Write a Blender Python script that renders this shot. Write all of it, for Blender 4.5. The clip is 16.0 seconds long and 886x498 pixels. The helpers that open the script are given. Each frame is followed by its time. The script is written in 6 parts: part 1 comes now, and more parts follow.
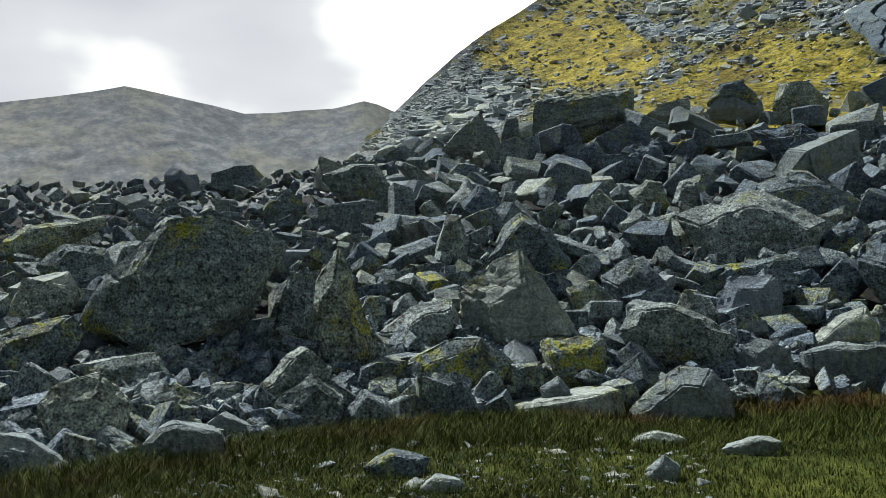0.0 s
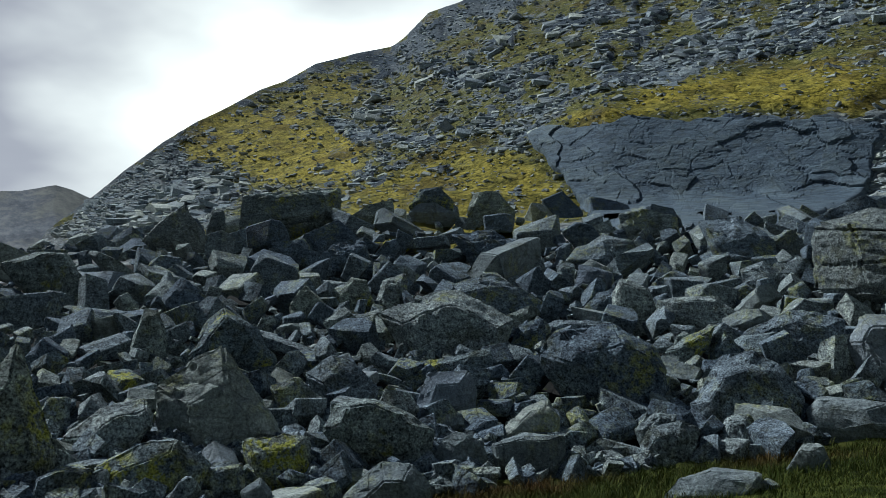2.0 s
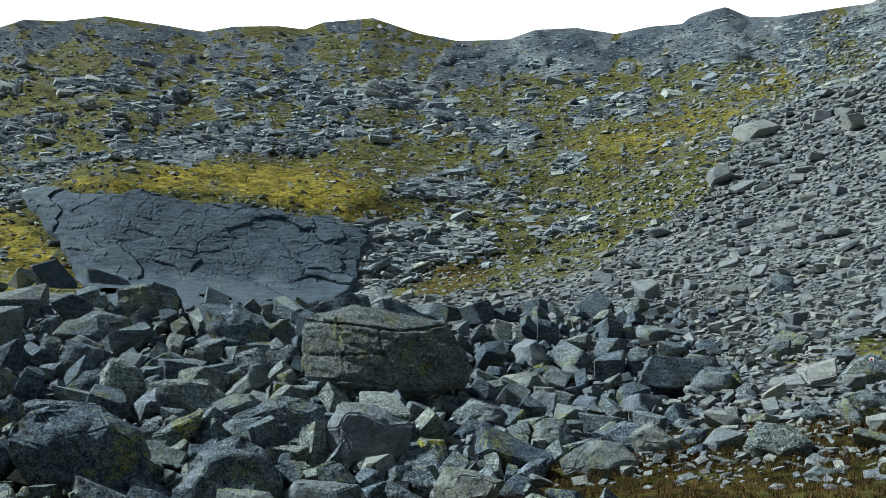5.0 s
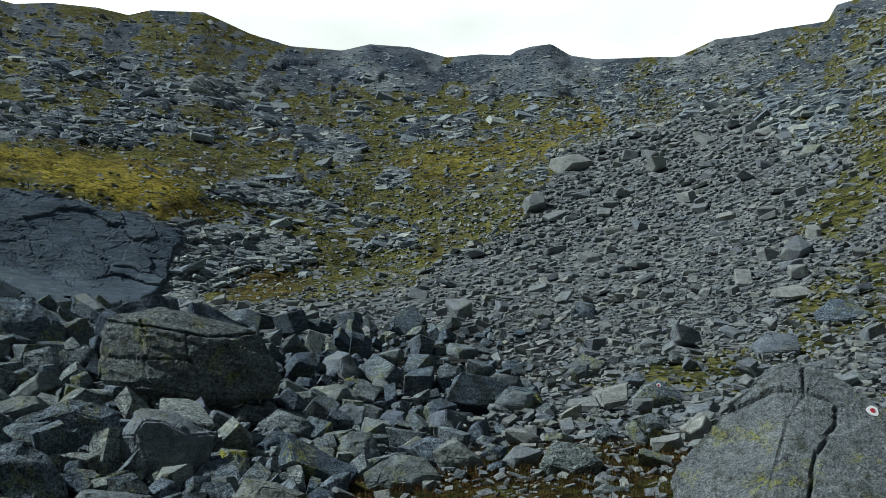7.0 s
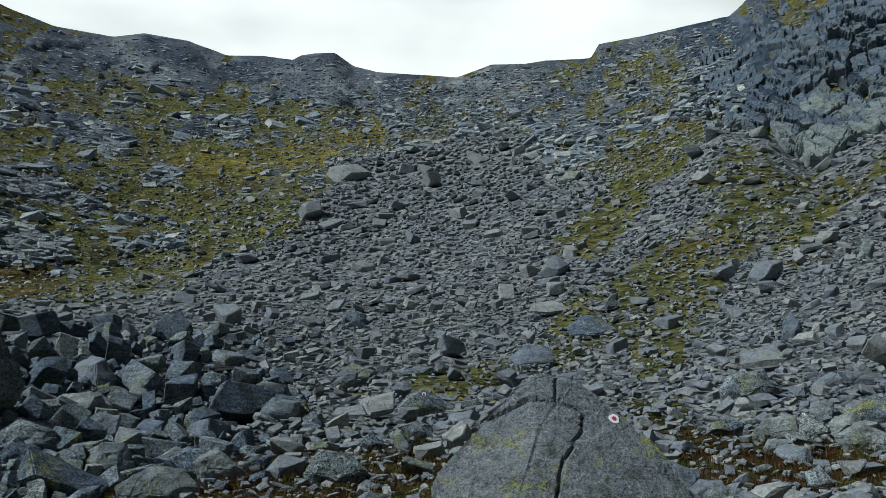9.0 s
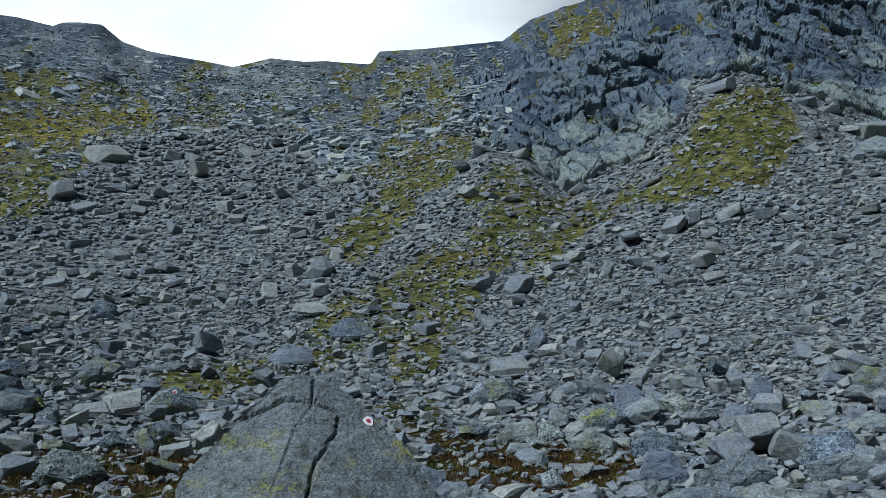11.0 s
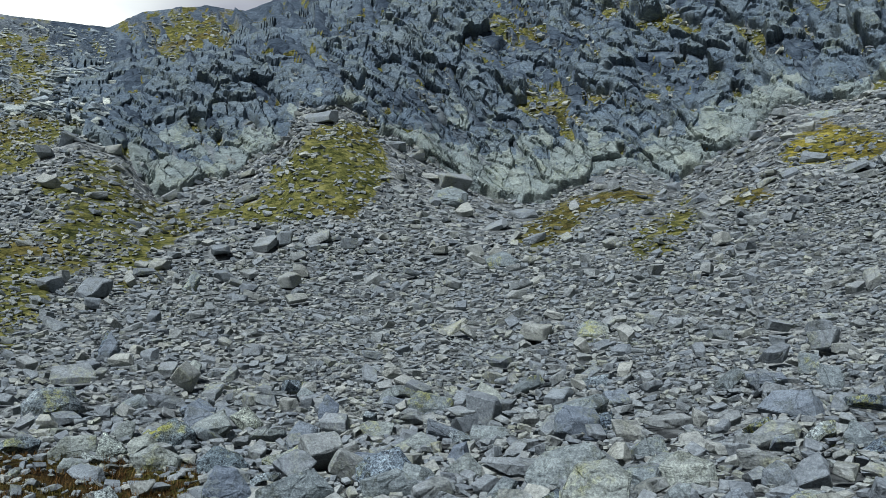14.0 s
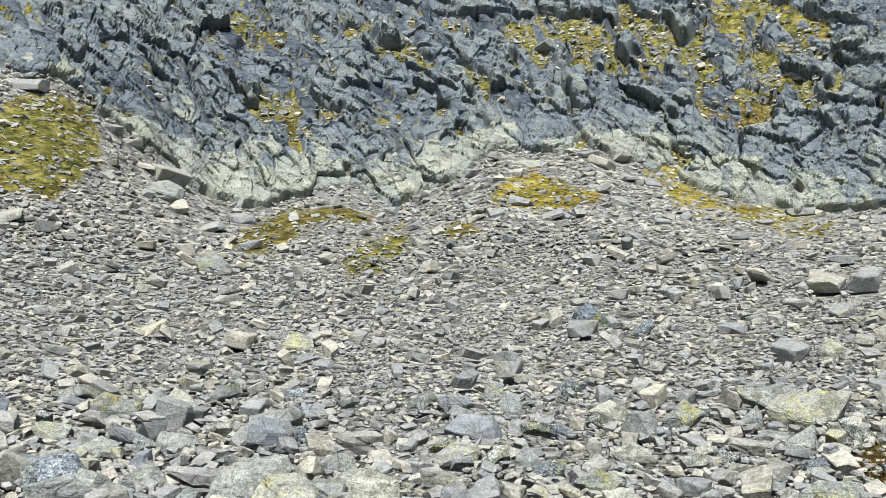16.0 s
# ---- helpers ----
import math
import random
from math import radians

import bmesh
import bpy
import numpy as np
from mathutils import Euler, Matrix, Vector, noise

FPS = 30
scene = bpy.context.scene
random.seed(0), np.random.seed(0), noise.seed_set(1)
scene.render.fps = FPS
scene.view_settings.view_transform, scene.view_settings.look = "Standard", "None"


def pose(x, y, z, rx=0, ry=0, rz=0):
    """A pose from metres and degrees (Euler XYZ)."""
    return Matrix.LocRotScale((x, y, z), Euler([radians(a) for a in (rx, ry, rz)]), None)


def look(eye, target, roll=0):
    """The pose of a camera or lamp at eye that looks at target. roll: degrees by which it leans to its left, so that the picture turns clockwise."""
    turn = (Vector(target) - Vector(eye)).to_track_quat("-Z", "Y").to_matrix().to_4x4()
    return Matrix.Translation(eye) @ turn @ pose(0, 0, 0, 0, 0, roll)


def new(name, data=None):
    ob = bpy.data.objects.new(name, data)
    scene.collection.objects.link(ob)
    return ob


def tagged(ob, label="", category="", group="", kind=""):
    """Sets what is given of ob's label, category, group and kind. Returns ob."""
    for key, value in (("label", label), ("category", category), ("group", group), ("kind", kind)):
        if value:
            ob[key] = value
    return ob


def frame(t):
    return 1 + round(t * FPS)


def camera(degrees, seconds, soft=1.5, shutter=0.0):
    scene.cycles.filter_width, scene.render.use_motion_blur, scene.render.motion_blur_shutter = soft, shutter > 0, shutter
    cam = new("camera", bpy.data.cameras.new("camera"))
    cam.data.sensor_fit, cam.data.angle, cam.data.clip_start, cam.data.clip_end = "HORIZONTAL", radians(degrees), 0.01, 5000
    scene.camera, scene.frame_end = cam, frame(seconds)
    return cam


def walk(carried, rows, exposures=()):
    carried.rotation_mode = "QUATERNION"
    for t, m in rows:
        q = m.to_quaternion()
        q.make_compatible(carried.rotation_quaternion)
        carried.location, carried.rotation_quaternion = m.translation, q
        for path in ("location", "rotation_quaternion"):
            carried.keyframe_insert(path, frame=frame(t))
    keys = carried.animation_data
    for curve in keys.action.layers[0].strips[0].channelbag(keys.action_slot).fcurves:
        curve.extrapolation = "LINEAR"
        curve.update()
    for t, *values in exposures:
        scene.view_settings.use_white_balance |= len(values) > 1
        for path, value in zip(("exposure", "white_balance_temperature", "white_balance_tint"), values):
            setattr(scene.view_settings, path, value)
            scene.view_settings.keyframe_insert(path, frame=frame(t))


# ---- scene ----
# camera: a hand-held pan from one standing place; seconds, heading, tilt, roll in degrees
EYE = Vector((0.0, 0.0, 1.6))
ROWS = [(0.0, -74.93, 1.53, -0.05),
        (0.5, -70.60, 2.49, -0.86),
        (1.0, -65.17, 3.89, -0.77),
        (1.5, -59.94, 5.70, -0.49),
        (2.0, -55.85, 7.73, -0.47),
        (2.5, -51.23, 9.36, -0.53),
        (3.0, -45.00, 10.46, -0.30),
        (3.5, -38.38, 10.87, -0.11),
        (4.0, -32.56, 11.33, -0.13),
        (4.5, -27.56, 12.21, -0.33),
        (5.0, -23.61, 12.77, -0.64),
        (5.2, -22.32, 13.08, -0.51),
        (7.3, -9.42, 13.67, 0.57),
        (7.5, -7.92, 13.76, 0.49),
        (8.0, -4.00, 13.95, 0.34),
        (8.5, 0.00, 13.94, -0.06),
        (8.7, 1.44, 14.04, -0.25),
        (10.8, 17.51, 14.27, -0.04),
        (11.0, 19.20, 14.18, -0.20),
        (11.5, 23.55, 14.01, -0.06),
        (12.0, 27.84, 13.74, 0.03),
        (12.5, 31.89, 13.85, -0.27),
        (13.0, 36.88, 13.89, -0.30),
        (13.5, 41.38, 14.60, -0.29),
        (14.0, 46.41, 15.07, -0.46),
        (14.5, 51.41, 14.83, -0.62),
        (15.0, 56.30, 14.68, 0.10),
        (15.5, 61.10, 15.00, 0.68),
        (16.0, 65.53, 16.01, 1.22)]


cam = camera(53.65, 16.0, soft=0.3)


def aim(heading, tilt, roll):
    a, p = radians(heading), radians(tilt)
    way = Vector((math.sin(a) * math.cos(p), math.cos(a) * math.cos(p), math.sin(p)))
    return look(EYE, EYE + way * 10.0, roll)


walk(cam, [(t, aim(h, p, r)) for t, h, p, r in ROWS],
     exposures=[(0.0, 0.90, 6500, 5), (1.0, 0.50, 6200, 4), (2.0, 0.05, 5800, 5), (2.5, -0.03, 5800, 4), (3.0, 0.1, 5900, 0), (3.5, 0.65, 6100, 4), (4.0, 0.85, 6100, 5),
                (4.5, 0.60, 5900, 5), (5.0, 0.40, 5900, 2), (8.0, -0.42, 5900, 6), (11.0, -0.28, 5450, 9),
                (12.0, 0.02, 5600, 9), (13.0, 0.12, 5700, 10), (14.0, 0.12, 5900, 9), (14.5, 0.35, 6150, 10), (15.0, 0.98, 6600, 12), (16.0, 1.05, 7100, 14)])


# ---- sky and sun ----
SUN_HEADING, SUN_HEIGHT = -112.0, 46.0
world = bpy.data.worlds.new("world")
scene.world = world
world.use_nodes = True
wn, wl = world.node_tree.nodes, world.node_tree.links
wn.clear()
w_out = wn.new("ShaderNodeOutputWorld")
w_bg = wn.new("ShaderNodeBackground")
w_bg.inputs["Strength"].default_value = 0.05
w_sky = wn.new("ShaderNodeTexSky")
w_sky.sky_type, w_sky.sun_disc = "NISHITA", False
w_sky.sun_elevation, w_sky.sun_rotation = radians(SUN_HEIGHT), radians(SUN_HEADING)
w_sky.altitude, w_sky.air_density, w_sky.dust_density = 2300.0, 0.6, 0.3
w_co = wn.new("ShaderNodeTexCoord")
w_map = wn.new("ShaderNodeMapping")
w_map.inputs["Scale"].default_value = (1.0, 1.0, 2.2)
w_noise = wn.new("ShaderNodeTexNoise")
w_noise.inputs["Scale"].default_value, w_noise.inputs["Detail"].default_value = 2.1, 5.0
w_noise.inputs["Roughness"].default_value = 0.42
w_ramp = wn.new("ShaderNodeValToRGB")
for place, tone in ((0.3, (1.6, 1.8, 2.4, 1)), (1.0, (30.0, 30.0, 26.5, 1)), (0.42, (4.6, 4.8, 5.7, 1)), (0.74, (8.8, 8.7, 9.2, 1))):
    stop = w_ramp.color_ramp.elements[0 if place < 0.5 else -1] if place in (0.3, 1.0) else w_ramp.color_ramp.elements.new(place)
    stop.position, stop.color = place, tone
w_mix = wn.new("ShaderNodeMixRGB")
wl.new(w_co.outputs["Generated"], w_map.inputs["Vector"])
wl.new(w_map.outputs["Vector"], w_noise.inputs["Vector"])
w_sep = wn.new("ShaderNodeSeparateXYZ")
w_open = wn.new("ShaderNodeMath")  # the cloud is thinner and brighter towards the north and west
w_open.operation = "MULTIPLY_ADD"
w_open.inputs[1].default_value = 0.6
wl.new(w_co.outputs["Generated"], w_sep.inputs["Vector"])
w_way = wn.new("ShaderNodeVectorMath")
w_way.operation = "DOT_PRODUCT"
w_way.inputs[1].default_value = (-0.4, 1.0, 0.0)
wl.new(w_co.outputs["Generated"], w_way.inputs[0])
wl.new(w_way.outputs["Value"], w_open.inputs[0])
wl.new(w_noise.outputs["Fac"], w_open.inputs[2])
wl.new(w_open.outputs["Value"], w_ramp.inputs["Fac"])
wl.new(w_sky.outputs["Color"], w_mix.inputs["Color1"])
wl.new(w_ramp.outputs["Color"], w_mix.inputs["Color2"])
w_bank = wn.new("ShaderNodeMapRange")  # a bank of cloud round the horizon, clear blue overhead
w_bank.inputs["From Min"].default_value, w_bank.inputs["From Max"].default_value = 0.5, 0.62
w_bank.inputs["To Min"].default_value, w_bank.inputs["To Max"].default_value = 0.95, 0.05
wl.new(w_sep.outputs["Z"], w_bank.inputs["Value"])
wl.new(w_bank.outputs["Result"], w_mix.inputs["Fac"])
wl.new(w_mix.outputs["Color"], w_bg.inputs["Color"])
wl.new(w_bg.outputs["Background"], w_out.inputs["Surface"])

sun = new("sun", bpy.data.lights.new("sun", "SUN"))
sun.data.energy, sun.data.angle, sun.data.color = 4.6, radians(4.0), (1.0, 0.985, 0.95)
sa, se = radians(SUN_HEADING), radians(SUN_HEIGHT)
sun.matrix_world = look((0, 0, 0), (-math.sin(sa) * math.cos(se), -math.cos(sa) * math.cos(se), -math.sin(se)))

# ---- noise on arrays ----


def lattice(ix, iy, iz, seed):
    h = (ix * 374761393 + iy * 668265263 + iz * 2147483647 + seed * 974634521) & 0xFFFFFFFF
    h = ((h ^ (h >> 13)) * 1274126177) & 0xFFFFFFFF
    return ((h ^ (h >> 16)) & 0xFFFF) / 32767.5 - 1.0


def vnoise(p, seed=0):
    """Smooth value noise from -1 to 1 at the rows of p."""
    f = np.floor(p)
    i = f.astype(np.int64)
    u = p - f
    u = u * u * u * (u * (u * 6 - 15) + 10)
    out = np.zeros(len(p))
    for dx in (0, 1):
        for dy in (0, 1):
            for dz in (0, 1):
                w = (u[:, 0] if dx else 1 - u[:, 0]) * (u[:, 1] if dy else 1 - u[:, 1]) * (u[:, 2] if dz else 1 - u[:, 2])
                out += w * lattice(i[:, 0] + dx, i[:, 1] + dy, i[:, 2] + dz, seed)
    return out


def fbm(p, octaves=4, seed=0, ridged=False, gain=0.5):
    out, amp, total = np.zeros(len(p)), 1.0, 0.0
    for k in range(octaves):
        n = vnoise(p * 2.03 ** k + 17.3 * k, seed + k)
        out += amp * (1 - 2 * np.abs(n) if ridged else n)
        total += amp
        amp *= gain
    return out / total


# ---- lie of the land: rings of ground round the standing place, distance in metres and height angle in degrees ----
HEADS = np.array([-180, -105, -90, -75, -60, -45, -30, -15, 0, 15, 30, 45, 60, 75, 95, 130, 180.0])
FOOT_R = np.array([9, 7, 8, 9, 10, 11, 13, 16, 15, 14, 14, 13, 12, 12, 12, 12, 9.0])
FOOT_E = np.array([-10, -13, -11.5, -10.1, -9.2, -7.5, -5, -2.5, -1.8, -1.8, -1.8, -1.5, -1, -1, -1, -3, -10.0])
MID_R = np.array([20, 18, 17, 16, 16, 17, 18, 24, 24, 24, 24, 24, 24, 24, 24, 24, 20.0])
MID_E = np.array([0, -1, 0, 0, 0, 0.5, 1, 2.2, 2.8, 3, 4, 5, 5.5, 5.5, 6, 6, 0.0])
CREST_R = np.array([50, 42, 42, 42, 45, 45, 45, 45, 45, 50, 50, 50, 45, 45, 45, 45, 50.0])
CREST_E = np.array([9, 5.2, 5.6, 8.2, 9.2, 9.4, 8.6, 8.2, 8, 9, 11, 12, 12.5, 12.5, 12.5, 13, 9.0])
BACK_R = np.array([65, 60, 60, 60, 62, 62, 60, 62, 62, 65, 65, 65, 62, 62, 62, 62, 65.0])
BACK_E = np.array([13, 4.2, 4.6, 7.2, 8.2, 8.4, 7.8, 9.2, 10, 12, 13.7, 14.6, 15.2, 15.4, 14.6, 16, 13.0])
CLIFF_R = np.array([120, 90, 90, 100, 110, 112, 112, 120, 110, 100, 95, 95, 100, 100, 100, 100, 120.0])
CLIFF_H = np.array([-180, -105, -90, -75, -60, -45, -30, -15, 0, 15, 18.4, 22.4, 25.1, 27.5, 32.2, 35.3, 36.5, 39.4, 42.5, 46, 49.9, 53, 58.9, 62.3, 66.6, 69.4, 71.6, 75.7, 78.1, 83.2, 88.2, 92.1, 96, 130, 180.0])
CLIFF_E = np.array([22, 3, 4, 8, 9.5, 9.6, 9.6, 12, 14.5, 17, 18.6, 20.7, 20, 17.8, 19.5, 21.7, 23.8, 24.1, 22.4, 20.2, 18.4, 18, 20, 18.6, 20.9, 22.6, 22.2, 22.4, 21.3, 19.3, 17.2, 17.1, 17.2, 22, 22.0])
SCREE_H = np.array([-180, -40, -32, -24, -19.3, -13.5, -8.5, -4.8, -2.5, 4.6, 8.5, 11.4, 15.8, 18.4, 22.4, 25.1, 27.5, 32.2, 35.3, 36.5, 39.4, 42.5, 46, 49.9, 53, 58.9, 62.3, 66.6, 69.4, 71.6, 75.7, 78.1, 83.2, 88.2, 92.1, 96, 180])
SCREE_E = np.array([8, 8, 8.8, 9.6, 10.8, 11.8, 13.8, 16.9, 19.5, 21.2, 21.5, 18.8, 18.4, 18.6, 20.7, 20, 17.8, 19.5, 21.7, 23.8, 24.1, 22.4, 20.2, 18.4, 18, 20, 18.6, 20.9, 22.6, 22.2, 22.4, 21.3, 19.3, 17.2, 17.1, 17.2, 17.5])
LEDGE_R = np.array([160, 120, 120, 165, 170, 128, 128, 160, 155, 140, 112, 124, 130, 132, 130, 130, 160.0])
LEDGE_E = np.array([33, 1, 2, 8.2, 14, 16.3, 15.5, 18.5, 20, 22, 26.5, 31, 33, 34, 33, 34, 33.0])
TOP_R = np.array([330, 150, 150, 215, 320, 360, 380, 380, 340, 300, 240, 240, 240, 240, 240, 300, 330.0])
TOP_H = np.array([-180, -140, -105, -84, -80.5, -78, -76, -74, -72, -70, -68, -66.4, -64.3, -61.7, -59.2, -58.3, -56.7, -55, -52.9, -51, -48.9, -46.3, -43.4, -40,
                  -38, -35.1, -33.2, -31.9, -28.4, -25.2, -22.4, -18.8, -16.9, -14, -11.4, -9, -6.9, -6.4, -5.4, -4, -2.6, -0.9, 2.7, 4.6, 7.1, 9.4, 11,
                  14.1, 14.7, 17.5, 21.2, 23.5, 25.6, 28, 29.7, 32.4, 36, 45, 60, 95, 120, 150, 180.0])
TOP_E = np.array([44, 4, -2, -1, 8, 10.2, 12.1, 13.8, 15.2, 16.3, 17.5, 18.1, 19.3, 20.0, 20.5, 21.1, 22.6, 23.1, 23.8, 24.8, 25.1, 25.8, 25.8, 25.7,
                  26.2, 26.5, 26.4, 26.9, 27.3, 26.4, 25.9, 25.9, 26.4, 26.3, 25.7, 25.9, 25.8, 26.1, 26.3, 26.4, 25.6, 25.3, 25.15, 25.0, 25.75, 25.7, 25.85,
                  25.8, 26.6, 26.8, 27.1, 27.2, 28.5, 29.1, 29.4, 29.4, 31, 35, 39, 40, 42, 45, 44.0])


def rings(a):
    """Distance and height of the ground's rings at the headings a (degrees)."""
    e = lambda h, v: np.interp(a, h, v)
    rr = [np.full(len(a), 0.0), e(HEADS, FOOT_R), e(HEADS, MID_R), e(HEADS, CREST_R), e(HEADS, BACK_R), e(HEADS, CLIFF_R), e(HEADS, LEDGE_R), e(HEADS, TOP_R)]
    ee = [None, e(HEADS, FOOT_E), e(HEADS, MID_E), e(HEADS, CREST_E), e(HEADS, BACK_E), e(CLIFF_H, CLIFF_E), e(HEADS, LEDGE_E), e(TOP_H, TOP_E) - 0.25]
    zz = [np.zeros(len(a))] + [EYE.z + r * np.tan(np.radians(q)) for r, q in zip(rr[1:], ee[1:])]
    rr.append(rr[-1] * 1.35)
    zz.append(zz[-1] - rr[-2] * 0.2)
    return np.array(rr), np.array(zz)


def cells(p, seed):
    """Random cells: for each row of p a facet height of its cell, tilted at random, and how near the border is (0 at the border)."""
    i = np.floor(p).astype(np.int64)
    f1, f2, own = np.full(len(p), 9.0), np.full(len(p), 9.0), np.zeros(len(p))
    for dx in (-1, 0, 1):
        for dy in (-1, 0, 1):
            for dz in (-1, 0, 1):
                c = i + (dx, dy, dz)
                q = np.stack([c[:, k] + 0.5 + 0.42 * lattice(c[:, 0], c[:, 1], c[:, 2], seed + k) for k in range(3)], 1)
                d = np.sqrt(((p - q) ** 2).sum(1))
                near = d < f1
                f2 = np.where(near, f1, np.minimum(f2, d))
                h = lattice(c[:, 0], c[:, 1], c[:, 2], seed + 7)
                for k in range(3):
                    h = h + 1.1 * (p - q)[:, k] * lattice(c[:, 0], c[:, 1], c[:, 2], seed + 11 + k)
                own = np.where(near, h, own)
                f1 = np.where(near, d, f1)
    return own, f2 - f1


def step(lo, hi, v):
    t = np.clip((v - lo) / (hi - lo), 0, 1)
    return t * t * (3 - 2 * t)


# ---- what covers the slopes: turf, gold grass with sunlit patches put into its colour, rust heath, bare rock; corners as heading and height angle in degrees ----
COVER = []


def cover(kind, amount, *corners):
    COVER.append((kind, amount, np.array(corners)))


# gold on the left hill outlines sunlit patches of yellow grass
cover("gold", 1.0, (-71.5, 15.9), (-67.4, 16.6), (-62.6, 15.8), (-61.1, 14.1), (-61.8, 12.2), (-66.1, 11.7), (-69.6, 13.0), (-72.4, 13.5))
cover("gold", 0.75, (-62.5, 11.5), (-54.4, 14.6), (-49.5, 13.1), (-46.9, 10.1), (-50.0, 8.5), (-58.0, 8.5), (-62.0, 9.5))
cover("gold", 0.6, (-74.6, 12.6), (-71.5, 15.3), (-64.5, 18.6), (-59.7, 18.8), (-63.7, 15.8), (-70.7, 12.9))
cover("pale", 0.9, (-78.9, 10.0), (-74.0, 13.7), (-71.7, 13.2), (-68.9, 11.9), (-69.2, 10.0), (-73.8, 8.0), (-78.8, 8.0))
cover("rock", 0.85, (-56.7, 18.5), (-53.6, 20.0), (-51.3, 19.6), (-53.6, 17.8), (-55.9, 17.8))
cover("rock", 0.95, (-63.4, 16.1), (-59.6, 15.2), (-54.4, 14.9), (-56.6, 14.2), (-61.1, 14.4))
cover("rock", 0.75, (-53.6, 13.8), (-50.5, 17.5), (-46.7, 18.8), (-47.5, 16.7), (-49.4, 13.8))
cover("gold", 1.0, (-40.6, 17.4), (-36.1, 18.0), (-31.2, 17.9), (-29.2, 17.0), (-26.9, 15.2), (-30.0, 14.5), (-36.1, 15.6), (-41.3, 16.1), (-44.5, 15.7), (-47.9, 15.8), (-47.3, 16.4))
cover("wet", 1.0, (-50.2, 15.2), (-43.4, 15.6), (-37.5, 15.1), (-31.5, 14.5), (-28.5, 13.9), (-28.3, 13.0), (-30.7, 9.3), (-34.4, 8.3), (-41.7, 8.6), (-46.2, 9.5), (-48.0, 12.3), (-49.2, 14.0))
cover("pale", 1.0, (-31.0, 14.4), (-23.5, 14.6), (-20.1, 13.8), (-20.0, 12.5), (-22.4, 12.0), (-25.5, 10.8), (-30.0, 8.3), (-32.6, 9.0), (-31.1, 12.0))
cover("rock", 0.85, (-45.7, 18.4), (-38.5, 20.6), (-33.9, 21.3), (-27.3, 20.9), (-26.9, 20.1), (-31.2, 18.8), (-36.1, 18.8), (-40.9, 17.6), (-45.6, 17.2))
cover("rock", 1.0, (-23.4, 21.3), (-19.1, 21.3), (-16.3, 20.3), (-16.9, 19.4), (-18.1, 18.4), (-19.2, 18.5), (-21.8, 19.8))
cover("pale", 0.85, (-27.3, 17.6), (-23.4, 17.9), (-19.6, 17.2), (-17.1, 16.0), (-18.2, 15.5), (-23.1, 15.5), (-27.3, 16.7))
cover("rock", 0.9, (-16.2, 19.2), (-13.6, 19.0), (-13.3, 16.8), (-15.5, 17.3))
cover("pale", 0.8, (-19.3, 15.7), (-14.5, 15.8), (-14.2, 14.4), (-17.2, 12.5), (-19.4, 14.3))
cover("rock", 0.95, (-19.7, 26.8), (-16.5, 27.6), (-11.3, 26.5), (-11.8, 24.1), (-15.6, 23.4), (-19.8, 23.8), (-22.9, 24.5))
cover("pale", 0.9, (-33.9, 22.7), (-28.4, 23.9), (-22.9, 24.0), (-22.9, 23.3), (-28.1, 21.6), (-31.2, 21.7))
cover("rock", 0.9, (-11.3, 26.5), (-5.1, 27.5), (1.3, 26.0), (1.1, 22.4), (-3.0, 23.2), (-7.8, 23.2), (-11.4, 24.4))
cover("turf", 0.85, (-32.3, 17.7), (-28.4, 19.6), (-23.6, 19.5), (-22.7, 18.2), (-26.9, 17.8), (-27.5, 15.2), (-29.3, 16.9))
cover("turf", 0.75, (-25.4, 12.6), (-20.9, 13.4), (-15.7, 12.7), (-10.4, 13.0), (-5.1, 15.0), (-8.6, 13.6), (-14.0, 10.8), (-20.3, 9.5), (-24.7, 10.4))
cover("rust", 0.8, (-26.5, 11.0), (-22.0, 12.4), (-19.5, 12.2), (-20.5, 10.6), (-24.5, 9.2))
cover("turf", 0.9, (-15.5, 17.3), (-11.2, 17.0), (-5.2, 17.4), (-5.8, 15.1), (-12.1, 13.5), (-14.1, 15.4))
cover("gold", 0.45, (-14.5, 19.6), (-8.0, 20.4), (-3.3, 22.0), (0.2, 23.5), (0.2, 21.7), (-2.5, 20.2), (-8.0, 18.2), (-12.5, 17.6))
cover("rock", 0.85, (8.5, 22.5), (11.6, 23.1), (15.3, 21.7), (15.1, 19.6), (12.1, 18.4), (9.5, 20.0))
cover("pale", 0.85, (3.8, 25.9), (7.1, 26.7), (11.0, 26.2), (9.7, 23.9), (6.6, 23.0), (3.8, 23.8))
cover("rock", 1.0, (-7.3, 26.8), (-5.0, 27.3), (-0.1, 26.1), (-1.7, 24.0), (-6.5, 24.1))
cover("turf", 0.85, (-4.5, 4.8), (0.6, 5.9), (6.5, 7.3), (7.9, 6.6), (9.0, 5.8), (6.4, 4.8), (2.8, 4.4), (-2.4, 5.0))
cover("turf", 0.95, (11.2, 14.8), (14.8, 18.2), (18.0, 20.4), (21.0, 20.6), (19.6, 18.6), (17.4, 16.3), (14.0, 13.4), (11.1, 13.5))
cover("turf", 0.75, (12.1, 10.8), (17.2, 13.7), (26.1, 17.8), (28.5, 17.3), (24.9, 13.5), (20.6, 11.7), (15.2, 8.6), (9.8, 8.0))
cover("turf", 0.7, (19.5, 17.5), (23.0, 19.8), (25.3, 19.2), (26.5, 17.5), (23.0, 15.5))
